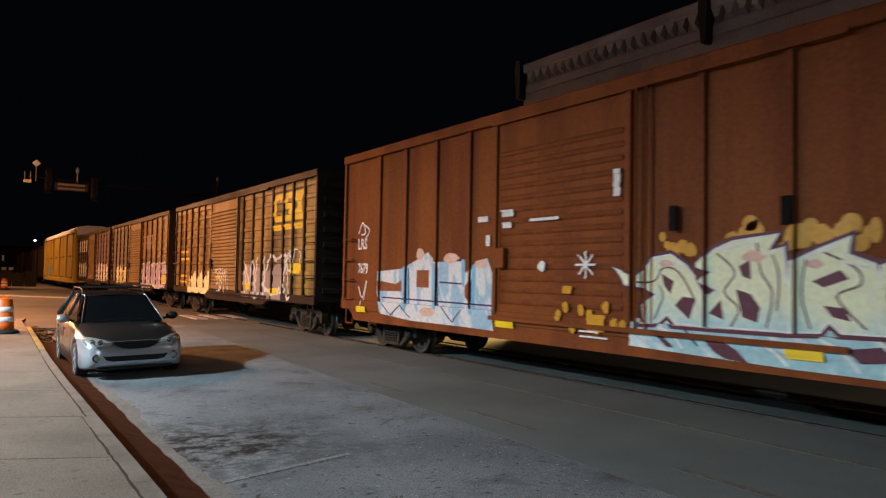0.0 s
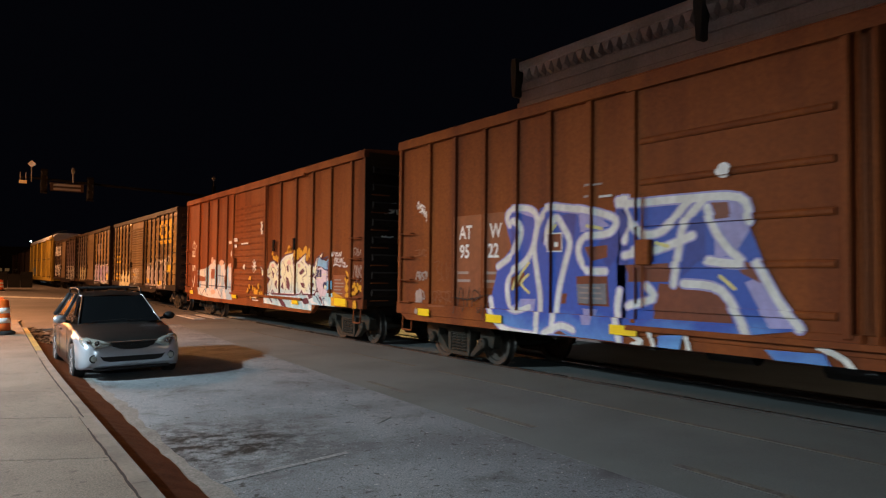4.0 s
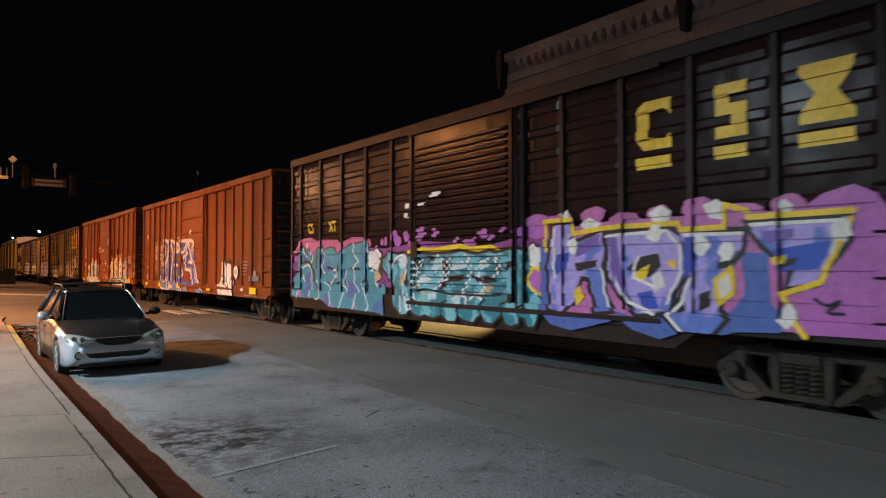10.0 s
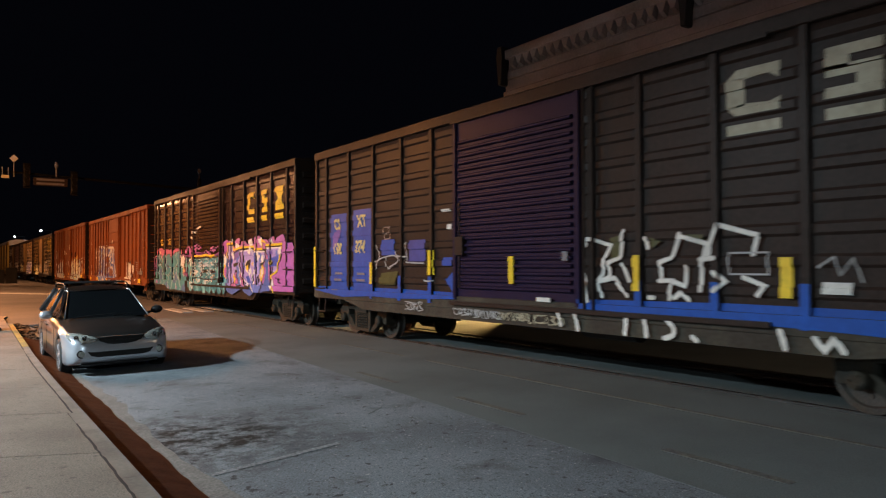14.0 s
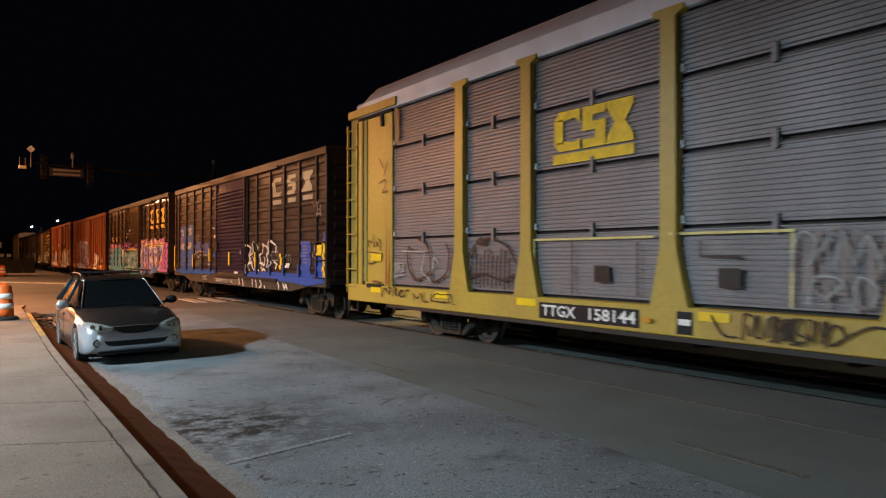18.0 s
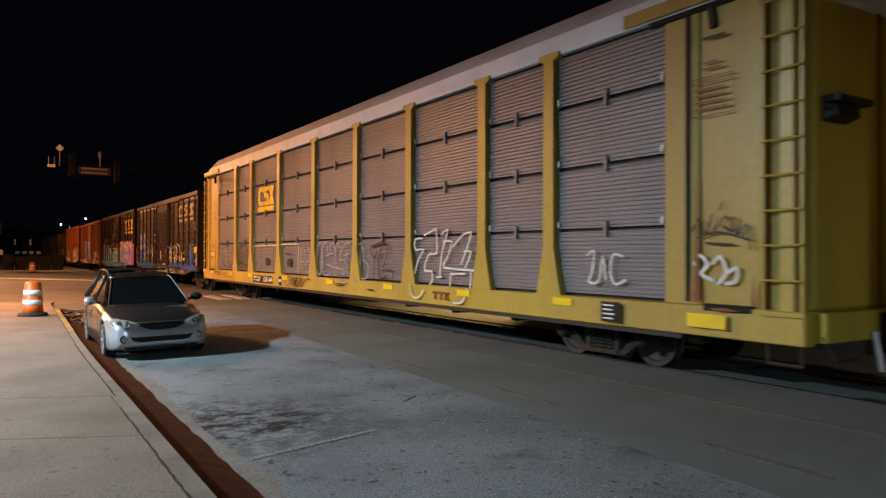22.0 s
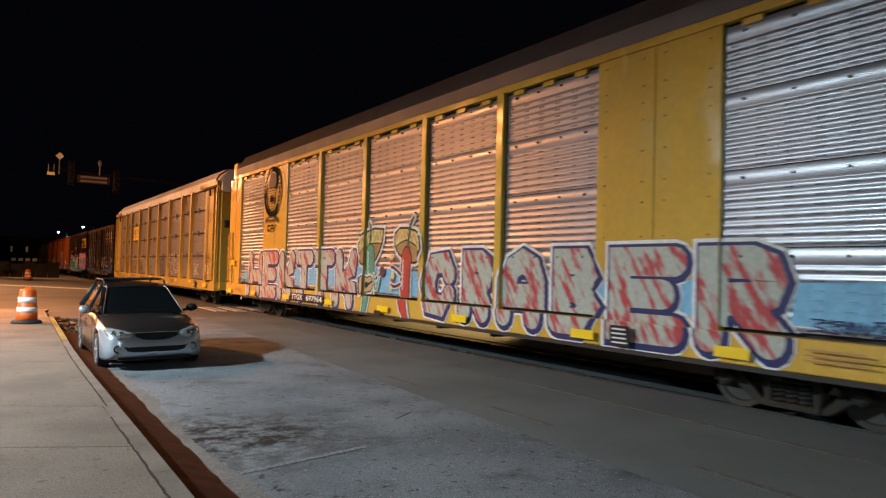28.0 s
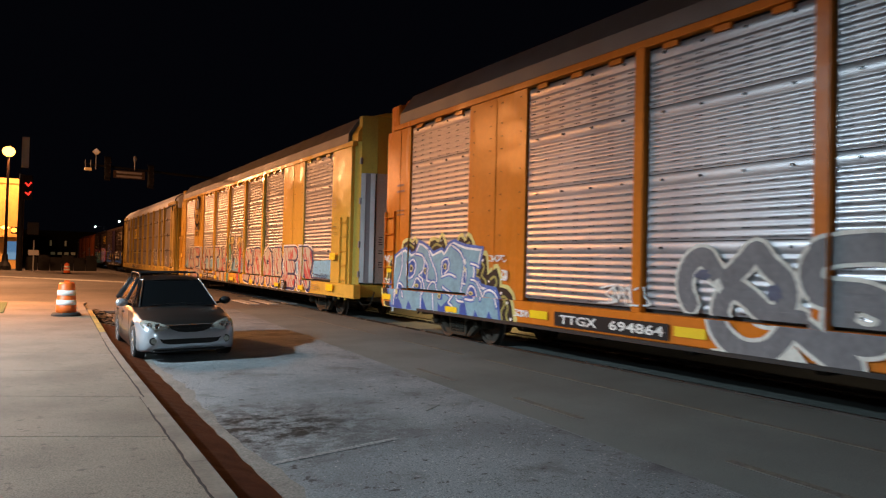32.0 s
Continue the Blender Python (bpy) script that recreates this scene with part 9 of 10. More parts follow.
# orange autorack
S = ar3_side
CLOUDS = [[(0.26, 0.62), (0.07, 0.98), (0.16, 1.21), (0.31, 1.62), (0.40, 1.77), (0.60, 1.85), (0.73, 1.63), (0.67, 1.35), (0.61, 0.90), (0.74, 0.60)], [(1.03, 1.96), (1.07, 2.18), (1.29, 2.24), (1.48, 2.19), (1.60, 2.27), (1.73, 2.12), (1.70, 1.94), (1.44, 1.89)], [(2.30, 2.06), (2.37, 2.22), (2.56, 2.25), (2.75, 2.18), (2.90, 2.34), (3.03, 2.16), (3.08, 1.98), (2.72, 1.94)], [(3.57, 2.12), (3.65, 2.27), (3.74, 2.30), (3.86, 2.19), (4.06, 2.31), (4.19, 2.21), (4.27, 2.03), (3.84, 2.05)], [(4.23, 1.58), (4.50, 1.58), (4.56, 1.84), (4.64, 1.91), (4.75, 1.89), (4.82, 1.51), (4.98, 1.60), (5.14, 1.66), (5.25, 1.45), (5.25, 1.29), (5.51, 1.26), (5.66, 1.16), (5.76, 0.93), (5.84, 0.62), (5.27, 0.57), (5.16, 0.96), (4.83, 1.26), (4.48, 1.31), (4.24, 1.44)]]
S.paint("graffiti_edge", [q for p in CLOUDS for q in stroke(curve_pts(p + p[:1], 3), 0.15)], PM["straw"], "yellow graffiti rim")
for p in CLOUDS:
    S.paint("graffiti_ground", [p], PM["black"], "black graffiti cloud")
lines(S, "graffiti_line", (((4.31, 1.62), (4.47, 1.58), (4.36, 1.49), (4.54, 1.44)), ((4.58, 1.76), (4.70, 1.67), (4.61, 1.50), (4.77, 1.38), (4.74, 1.27)), ((4.93, 1.43), (5.09, 1.48), (5.15, 1.36), (5.06, 1.26)), ((5.31, 1.09), (5.46, 1.10), (5.52, 0.95), (5.42, 0.82), (5.47, 0.63)), ((5.51, 1.07), (5.64, 0.92), (5.59, 0.76), (5.67, 0.63)), ((0.27, 1.16), (0.38, 1.45), (0.54, 1.57)), ((1.17, 2.06), (1.35, 2.15), (1.53, 2.08)), ((2.44, 2.07), (2.64, 2.15), (2.87, 2.11)), ((3.73, 2.16), (3.94, 2.12), (4.12, 2.17)), ((0.24, 0.93), (0.41, 0.79)),), 0.055, "olive_paint")
S.paint("graffiti_spot", [[(4.68, 1.80), (4.67, 1.78), (4.64, 1.77), (4.61, 1.78), (4.59, 1.80), (4.61, 1.82), (4.64, 1.83), (4.67, 1.82)], [(5.35, 1.17), (5.34, 1.15), (5.31, 1.14), (5.28, 1.15), (5.27, 1.17), (5.28, 1.19), (5.31, 1.20), (5.34, 1.19)], [(5.65, 1.00), (5.64, 0.98), (5.61, 0.97), (5.58, 0.97), (5.57, 0.99), (5.58, 1.02), (5.61, 1.03), (5.64, 1.02)], [(4.91, 1.39), (4.90, 1.37), (4.88, 1.36), (4.85, 1.37), (4.84, 1.39), (4.85, 1.40), (4.88, 1.41), (4.90, 1.41)], [(5.77, 0.70), (5.76, 0.68), (5.74, 0.67), (5.71, 0.67), (5.70, 0.69), (5.71, 0.72), (5.73, 0.73), (5.76, 0.72)], [(0.53, 1.70), (0.52, 1.68), (0.49, 1.67), (0.46, 1.68), (0.45, 1.70), (0.46, 1.73), (0.49, 1.74), (0.52, 1.73)], [(2.89, 2.23), (2.88, 2.21), (2.86, 2.21), (2.84, 2.21), (2.83, 2.23), (2.84, 2.24), (2.86, 2.25), (2.88, 2.24)], [(1.60, 2.19), (1.59, 2.17), (1.57, 2.16), (1.54, 2.17), (1.53, 2.19), (1.54, 2.20), (1.56, 2.21), (1.59, 2.20)]], PM["white"])
LETTERS = [(0.42, 1.09), (0.57, 1.29), (0.68, 1.85), (0.99, 1.97), (1.21, 2.02), (1.44, 1.89), (1.66, 1.94), (1.84, 2.17), (2.00, 2.14), (2.33, 2.02), (2.50, 1.90), (2.90, 2.00), (3.02, 1.92), (3.23, 2.11), (3.44, 2.17), (3.71, 2.10), (3.91, 2.06), (4.57, 2.01), (4.49, 1.71), (4.29, 1.71), (4.33, 1.58), (4.30, 1.40), (4.46, 1.37), (4.60, 1.25), (4.83, 1.22), (5.10, 1.20), (5.26, 1.01), (5.35, 0.59), (4.62, 0.56), (3.77, 0.57), (2.93, 0.59), (2.31, 0.61), (1.28, 0.59), (0.67, 0.59)]
S.paint("graffiti_edge", stroke(LETTERS + LETTERS[:1], 0.17), PM["cobalt"], "violet-blue graffiti outline")
S.paint("graffiti_letter", [LETTERS], PM["powder"], "powder blue graffiti letters")
S.paint("graffiti_edge", stroke(LETTERS[1:-7], 0.05), PM["white"])
S.paint("graffiti_drip", [[(0.66, 0.62), (0.73, 0.91), (0.89, 0.81), (0.98, 0.87), (1.18, 0.70), (1.22, 0.59)], [(1.42, 0.61), (1.54, 0.83), (1.73, 0.62)], [(2.15, 0.62), (2.25, 0.93), (2.50, 0.61)], [(2.96, 0.86), (3.10, 0.76), (3.48, 0.98), (3.53, 0.58), (2.97, 0.60)], [(3.87, 0.58), (3.91, 0.85), (4.07, 0.97), (4.24, 0.57)], [(4.37, 0.55), (4.50, 0.79), (4.69, 0.57)], [(4.87, 0.57), (5.00, 0.80), (5.19, 0.58)], [(3.83, 1.65), (3.90, 1.74), (3.99, 1.57), (3.94, 1.33), (3.84, 1.38)], [(1.32, 1.69), (1.55, 1.78), (1.66, 1.65), (1.56, 1.44), (1.33, 1.37)], [(1.58, 1.13), (1.74, 1.33), (1.95, 1.23), (1.93, 1.09)], [(2.95, 1.48), (2.96, 1.73), (3.17, 1.81), (3.21, 1.62), (3.07, 1.52)], [(4.07, 1.06), (4.18, 1.24), (4.37, 1.19), (4.40, 1.01)], [(2.03, 1.48), (2.15, 1.76), (2.30, 1.61), (2.25, 1.36), (2.08, 1.32)], [(0.81, 0.86), (0.87, 1.16), (1.06, 1.15), (1.00, 0.87)], [(2.96, 0.91), (2.98, 1.17), (3.17, 1.11), (3.15, 0.92)]], PM["deep_cobalt"], "deep blue drip")
LINES = (((1.03, 1.95), (1.04, 1.58), (0.80, 1.13), (0.74, 0.68)), ((1.28, 1.69), (1.55, 1.80), (1.70, 1.65), (1.58, 1.42), (1.32, 1.35), (1.28, 1.69)), ((1.66, 1.94), (2.01, 1.89), (2.12, 1.74), (2.04, 1.53), (1.86, 1.43), (2.05, 1.33), (2.16, 1.05), (2.16, 0.65)), ((2.16, 1.78), (2.30, 1.61), (2.25, 1.34), (2.39, 1.30)), ((2.30, 2.02), (2.39, 1.85), (2.67, 1.52), (2.72, 1.31)), ((2.21, 1.00), (2.44, 1.27), (2.68, 1.23), (2.76, 0.65)), ((2.94, 1.47), (2.94, 1.74), (3.19, 1.82), (3.24, 1.62), (3.07, 1.50)), ((2.94, 1.42), (3.26, 1.49), (3.55, 1.43)), ((2.99, 1.20), (3.20, 1.12), (3.51, 1.02)), ((3.37, 2.11), (3.71, 1.97), (3.88, 1.74), (3.84, 1.47), (3.77, 1.11), (3.78, 0.95), (4.03, 0.93)), ((3.90, 1.81), (4.01, 1.57), (3.97, 1.32), (3.84, 1.31)), ((4.20, 1.73), (4.41, 1.70), (4.49, 1.67)), ((4.22, 1.40), (4.42, 1.36), (4.60, 1.16), (4.69, 1.03)), ((4.04, 1.04), (4.18, 1.26), (4.38, 1.21), (4.43, 1.00), (4.11, 0.99)), ((4.67, 1.00), (4.74, 1.16), (4.94, 1.21), (5.15, 1.12), (5.27, 0.90)), ((3.57, 0.54), (3.60, 0.80), (3.43, 0.88), (3.62, 1.05)), ((0.81, 0.86), (0.85, 1.19), (1.10, 1.15), (1.23, 0.89)), ((1.56, 1.11), (1.74, 1.36), (1.99, 1.24), (1.96, 1.07)), ((3.22, 0.60), (3.49, 0.72), (3.56, 0.82)),)
lines(S, "graffiti_line", LINES, 0.10, "cobalt")
lines(S, "graffiti_line", LINES, 0.042, "white")
S.paint("graffiti_spot", [[(1.56, 1.58), (1.53, 1.52), (1.47, 1.49), (1.41, 1.51), (1.38, 1.58), (1.40, 1.65), (1.46, 1.68), (1.53, 1.65)], [(1.85, 1.19), (1.83, 1.15), (1.75, 1.13), (1.68, 1.14), (1.65, 1.18), (1.68, 1.22), (1.75, 1.23), (1.82, 1.22)], [(2.21, 1.54), (2.19, 1.47), (2.16, 1.45), (2.13, 1.47), (2.11, 1.54), (2.12, 1.60), (2.15, 1.63), (2.19, 1.60)], [(3.15, 1.65), (3.13, 1.60), (3.08, 1.58), (3.03, 1.60), (3.00, 1.65), (3.02, 1.70), (3.07, 1.73), (3.13, 1.71)], [(3.10, 1.01), (3.08, 0.96), (3.03, 0.93), (2.98, 0.95), (2.96, 1.00), (2.98, 1.05), (3.03, 1.07), (3.08, 1.05)], [(3.94, 1.60), (3.93, 1.55), (3.91, 1.53), (3.89, 1.55), (3.88, 1.60), (3.88, 1.65), (3.91, 1.67), (3.93, 1.65)], [(4.32, 1.12), (4.30, 1.09), (4.23, 1.07), (4.16, 1.08), (4.13, 1.11), (4.16, 1.14), (4.22, 1.16), (4.29, 1.15)], [(0.96, 1.01), (0.94, 0.95), (0.90, 0.93), (0.86, 0.95), (0.84, 1.00), (0.86, 1.06), (0.90, 1.08), (0.94, 1.06)]], PM["straw"])
S.paint("graffiti_spot", [[(1.51, 1.58), (1.50, 1.54), (1.47, 1.53), (1.44, 1.54), (1.42, 1.58), (1.43, 1.62), (1.47, 1.63), (1.50, 1.62)], [(1.80, 1.17), (1.79, 1.16), (1.75, 1.15), (1.72, 1.15), (1.70, 1.17), (1.71, 1.19), (1.75, 1.20), (1.79, 1.19)], [(2.18, 1.54), (2.18, 1.50), (2.16, 1.49), (2.14, 1.50), (2.13, 1.54), (2.14, 1.57), (2.16, 1.59), (2.17, 1.57)], [(3.11, 1.65), (3.10, 1.63), (3.08, 1.61), (3.05, 1.62), (3.04, 1.65), (3.05, 1.68), (3.08, 1.69), (3.10, 1.68)], [(3.07, 0.99), (3.06, 0.97), (3.03, 0.95), (3.01, 0.96), (2.99, 0.99), (3.00, 1.02), (3.03, 1.03), (3.06, 1.02)], [(4.27, 1.12), (4.26, 1.10), (4.23, 1.09), (4.19, 1.09), (4.18, 1.11), (4.19, 1.12), (4.23, 1.13), (4.26, 1.13)]], PM["black"])
S.paint("panel_slot", stroke(((1.03, 1.08), (3.56, 1.08)), 0.045), PM["black"], "dark slot under the panel")
S.paint("number_board", [rect(7.05, 9.6, 0.70, 0.94)], PM["black"], "black number board")
S.paint("reporting_mark", fit_text("TTGX", 7.2, 8.1, 0.75, 0.89, 0.02) + fit_text("694864", 8.4, 9.5, 0.75, 0.89, 0.02), PM["white"], "white car number")
plates(S, ((0.1, 0.48), (6.35, 0.5), (9.7, 0.55)), 0.78, 0.92), plates(S, ((3.32, 0.48),), 0.68, 0.8), plates(S, ((0.2, 0.26),), 1.46, 1.62)
bars(S, 0.7, 1.15, 2.85, 3.05, 2, PM["rust"], 5), bars(S, 0.7, 1.2, 3.4, 3.7, 2, PM["rust"], 3)
w1 = curve_pts([(9.90, 1.25), (9.80, 1.45), (9.84, 1.72), (10.0, 1.88), (10.17, 1.87), (10.32, 1.68), (10.49, 1.6), (10.74, 1.8), (10.93, 1.97), (11.10, 1.80), (11.33, 1.60), (11.37, 1.36), (11.26, 1.2), (11.07, 1.2), (10.85, 1.36), (10.63, 1.47), (10.45, 1.36), (10.40, 1.10), (10.54, 0.86), (10.86, 0.70), (11.24, 0.78), (11.54, 1.14)])
w2 = curve_pts([(11.5, 1.12), (11.8, 0.92), (12.2, 0.68)])
w3 = curve_pts([(12.9, 1.7), (12.6, 1.98), (12.2, 2.0), (11.86, 1.95), (11.70, 1.80), (11.72, 1.58), (11.90, 1.48), (12.3, 1.45), (12.6, 1.3), (12.55, 1.05), (12.3, 0.98), (12.05, 1.1), (12.05, 1.3)])
S.paint("graffiti_edge", stroke(w1, 0.36) + stroke(w2, 0.4) + stroke(w3, 0.42), PM["bone"], "white graffiti outline")
S.paint("graffiti_fill", stroke(w1, 0.26) + stroke(w2, 0.3) + stroke(w3, 0.32), PM["ash"], "dark grey graffiti letters")
S.paint("graffiti_edge", [[(10.34, 0.68), (10.54, 0.70), (10.67, 0.61), (10.38, 0.61)], [(11.33, 0.67), (11.56, 0.83), (11.73, 0.63)], [(10.28, 1.56), (10.36, 1.62), (10.44, 1.5), (10.38, 1.4)]], PM["bone"])
S.paint("graffiti_fill", [blob(10.1, 1.65, 0.12, 0.08, wob=0.3, seed=2), blob(11.2, 1.45, 0.1, 0.12, wob=0.3, seed=3)], PM["slate_blue"], "blue haze in the grey")
S.paint("tag", scribble(8.0, 9.0, 1.15, 1.45, 9, 3, 0.03) + scribble(4.88, 5.4, 1.78, 1.9, 10, 1, 0.02) + scribble(5.34, 5.52, 1.42, 1.62, 6, 4, 0.03) + scribble(5.9, 6.3, 0.78, 0.9, 8, 4, 0.02) + scribble(0.1, 0.42, 1.15, 1.3, 6, 9, 0.025) + scribble(0.12, 0.4, 1.72, 1.9, 6, 10, 0.025), PM["white"])


# ---- parked car ----
def loft(bm, rings, close=False):
    vs = [[bm.verts.new(p) for p in r] for r in rings]
    for a, b in zip(vs, vs[1:]):
        for i in range(len(a) - 1):
            bm.faces.new((a[i], a[i + 1], b[i + 1], b[i]))
    return vs


def hatchback(at):
    car = thing("parked_car", "silver hatchback with a black roof rack parked at the kerb", "car", at=at)
    WB = (0.86, 3.48)
    key = [(0.0, 0.58, 0.34, 0.50, 0.53), (0.03, 0.68, 0.27, 0.58, 0.61), (0.1, 0.755, 0.22, 0.645, 0.68), (0.25, 0.815, 0.20, 0.70, 0.74), (0.5, 0.85, 0.19, 0.755, 0.81), (0.9, 0.868, 0.19, 0.82, 0.885), (1.25, 0.87, 0.19, 0.87, 0.94),
           (1.5, 0.87, 0.19, 0.90, 0.93), (2.1, 0.87, 0.19, 0.92, 0.93), (3.0, 0.87, 0.19, 0.945, 0.95), (3.7, 0.862, 0.19, 0.97, 0.975), (4.1, 0.84, 0.21, 0.98, 0.985), (4.33, 0.80, 0.26, 0.95, 0.955), (4.42, 0.72, 0.34, 0.86, 0.865)]
    ks = np.array(key)
    ys = sorted({k[0] for k in key} | {c + d for c in WB for d in (-0.36, -0.355, -0.3, -0.2, -0.1, 0, 0.1, 0.2, 0.3, 0.355, 0.36)})

    def sect(y):
        hw, zb, zs, zt = (float(np.interp(y, ks[:, 0], ks[:, i])) for i in range(1, 5))
        arch = zb
        for c in WB:
            if abs(y - c) < 0.3575:
                arch = 0.31 + math.sqrt(max(0.3575 ** 2 - (y - c) ** 2, 0))
        return hw, zb, zs, zt, arch

    rings = []
    for y in ys:
        hw, zb, zs, zt, ar = sect(y)
        half = [(0, ar if ar > zb else zb), (hw * 0.72, ar if ar > zb else zb), (hw * 0.97, max(ar, zb)), (hw, max(ar, zb) + 0.05), (hw * 1.005, max((zb + zs) / 2, ar + 0.06)), (hw * 0.99, zs - 0.09), (hw * 0.955, zs - 0.02), (hw * 0.9, zs + 0.005), (hw * 0.5, zt), (0, zt + 0.006)]
        rings.append([(x, y, z) for x, z in half] + [(-x, y, z) for x, z in half[-2::-1]])
    bm = B()
    vs = loft(bm, rings)
    for v in (vs[0], vs[-1]):
        bm.faces.new(v[:-1])
    me = mesh_of("body", bm, [M["silver_car"], M["bumper"]], 0.0, True)
    # Faces chosen by place and normal take the paler, lit copy.
    for f in me.polygons:
        if (f.center.y < 0.42 and f.center.z < 0.63 and f.normal.z < 0.6) or (f.center.y < 1.0 and abs(f.center.x) > 0.62 and f.normal.z < 0.9):
            f.material_index = 1
    body = part("body", me, None, car)
    part("underbody", bx(B(), -0.6, 0.6, 0.3, 4.2, 0.16, 0.5), M["black"], car)
    # cabin: dark core, glass, pillars, roof
    A0, A1 = (0.71, 1.18, 0.935), (0.545, 2.0, 1.405)       # windscreen pillar
    D0, D1 = (0.70, 4.28, 0.98), (0.525, 3.95, 1.40)        # tailgate pillar
    def q(bm, *p):
        bm.faces.new([bm.verts.new(x) for x in p])
        return bm
    mx = lambda p: (-p[0], p[1], p[2])
    part("windscreen", q(B(), A0, mx(A0), mx(A1), A1), M["glass"], car, "dark windscreen glass")
    part("rear_window", q(B(), D0, D1, mx(D1), mx(D0)), M["glass"], car, "dark tailgate glass")
    for s in (1, -1):
        f = lambda p: (s * p[0], p[1], p[2])
        side = [(0.775, 1.45, 0.935), (0.805, 2.5, 0.94), (0.575, 2.45, 1.42), (0.56, 2.06, 1.395)]
        part("side_window", q(B(), *[f(p) for p in side]), M["glass"], car, "dark side glass")
        side = [(0.805, 2.58, 0.94), (0.79, 3.85, 0.985), (0.56, 3.55, 1.41), (0.575, 2.52, 1.42)]
        part("side_window", q(B(), *[f(p) for p in side]), M["glass"], car, "dark side glass")
        # Glare put into the colour: one front pillar pale, the other black.
        for a, b, w, mm in ((A0, A1, 0.011 if s > 0 else 0.016, "bumper" if s > 0 else "plastic"), ((0.81, 2.54, 0.93), (0.58, 2.49, 1.43), 0.035, "plastic"), (D0, D1, 0.045, "plastic"), ((0.80, 3.95, 0.97), (0.555, 3.7, 1.41), 0.06, "plastic")):
            part("pillar", rod(B(), f(a), f(b), w, 8), M[mm], car, smooth=True)
        part("roof_edge", rod(B(), f(A1), f(D1), 0.024, 8), M["silver_car"], car, smooth=True)
        # roof rack
        bm = B()
        pts = curve_pts([(s * 0.56, 2.25, 1.45), (s * 0.57, 2.4, 1.53), (s * 0.57, 3.0, 1.545), (s * 0.56, 3.6, 1.53), (s * 0.55, 3.75, 1.45)])
        for a, b in zip(pts, pts[1:]):
            rod(bm, a, b, 0.018, 6)
        part("roof_rail", bm, M["plastic"], car)
        m = part("mirror", lathe(B(), [(0.03, -0.07), (0.085, -0.05), (0.10, 0.02), (0.085, 0.07)], 12, "y", (0, 0, 0)), M["bumper"] if s < 0 else M["plastic"], car, smooth=True)
        m.matrix_basis = pose(s * 0.97, 1.6, 1.0) @ Matrix.Diagonal((1.15, 1, 0.8, 1))
        part("mirror_arm", rod(B(), (s * 0.8, 1.62, 0.95), (s * 0.94, 1.62, 0.97), 0.025, 6), M["plastic"], car)
        for y in (2.25, 3.2):
            part("door_handle", rod(B(), (s * 0.885, y, 0.78), (s * 0.885, y + 0.2, 0.79), 0.018, 8), M["silver_car"], car)
        for y in (1.42, 2.5, 3.3):
            part("door_gap", bx(B(), s * 0.874 - 0.002, s * 0.874 + 0.002, y - 0.005, y + 0.005, 0.3, 0.84), M["hole"], car)
        # headlamp: swept back
        bm = B()
        rim = curve_pts([(0.36, 0.01, 0.64), (0.46, 0.02, 0.585), (0.60, 0.05, 0.565), (0.71, 0.115, 0.585), (0.785, 0.225, 0.635), (0.80, 0.36, 0.72), (0.73, 0.31, 0.745), (0.60, 0.18, 0.725), (0.46, 0.07, 0.69), (0.36, 0.01, 0.64)], 3)[:-1]
        fr = [bm.verts.new((s * x, y - 0.035, z)) for x, y, z in rim]
        mid = bm.verts.new((s * 0.60, 0.085, 0.665))
        bk = [bm.verts.new((s * x, y + 0.15, z)) for x, y, z in rim]
        for i in range(len(rim)):
            k = (i + 1) % len(rim)
            bm.faces.new((fr[i], fr[k], mid)), bm.faces.new((fr[i], bk[i], bk[k], fr[k]))
        hl = part("headlight", bm, M["lens"], car, "clear swept headlight", smooth=True)
        for x, y, z, rad in ((0.56, 0.055, 0.655, 0.05), (0.68, 0.135, 0.675, 0.04)):
            part("bowl", lathe(B(), [(rad, -0.012), (rad * 0.8, -0.02), (rad * 0.35, 0.004)], 14, "y", (s * x, y, z)), M["chrome"], hl, "bright reflector bowl", smooth=True)
        part("fog_lamp", lathe(B(), [(0.07, -0.02), (0.075, 0.03)], 14, "y", (s * 0.62, 0.03, 0.40)), M["plastic"], car)
        part("fog_lamp_lens", lathe(B(), [(0.05, -0.03), (0.05, 0.02)], 14, "y", (s * 0.62, 0.02, 0.40)), M["lens"], car)
        for y in WB:
            w = new("wheel")
            w.parent, w.matrix_basis = car, pose(s * 0.77, y, 0.31)
            part("tyre", lathe(B(), [(0.215, s * 0.09), (0.24, s * 0.1), (0.295, s * 0.1), (0.31, s * 0.07), (0.31, -s * 0.07), (0.29, -s * 0.1), (0.21, -s * 0.1)], 28, "x"), M["rubber"], w, smooth=True)
            bm = lathe(B(), [(0.216, s * 0.085), (0.205, s * 0.06), (0.2, -s * 0.05)], 24, "x")
            part("rim", bm, M["plastic"], w)
            bm = lathe(B(), [(0.06, s * 0.085), (0.05, s * 0.095), (0.05, 0)], 12, "x")
            for k in range(5):
                a = 2 * math.pi * k / 5
                for d in (-0.12, 0.12):
                    rod(bm, (s * 0.075, 0.05 * math.cos(a), 0.05 * math.sin(a)), (s * 0.078, 0.212 * math.cos(a + d), 0.212 * math.sin(a + d)), 0.019, 6)
            bm = lathe(bm, [(0.218, s * 0.08), (0.218, s * 0.092), (0.195, s * 0.092), (0.195, s * 0.08)], 24, "x")
            part("spokes", bm, M["bumper"], w, "silver alloy spokes")
    part("cabin_core", extrude_x(B(), [(1.32, 0.9), (4.1, 0.9), (3.88, 1.36), (2.08, 1.36)], -0.5, 0.5), M["black"], car)
    rr = []
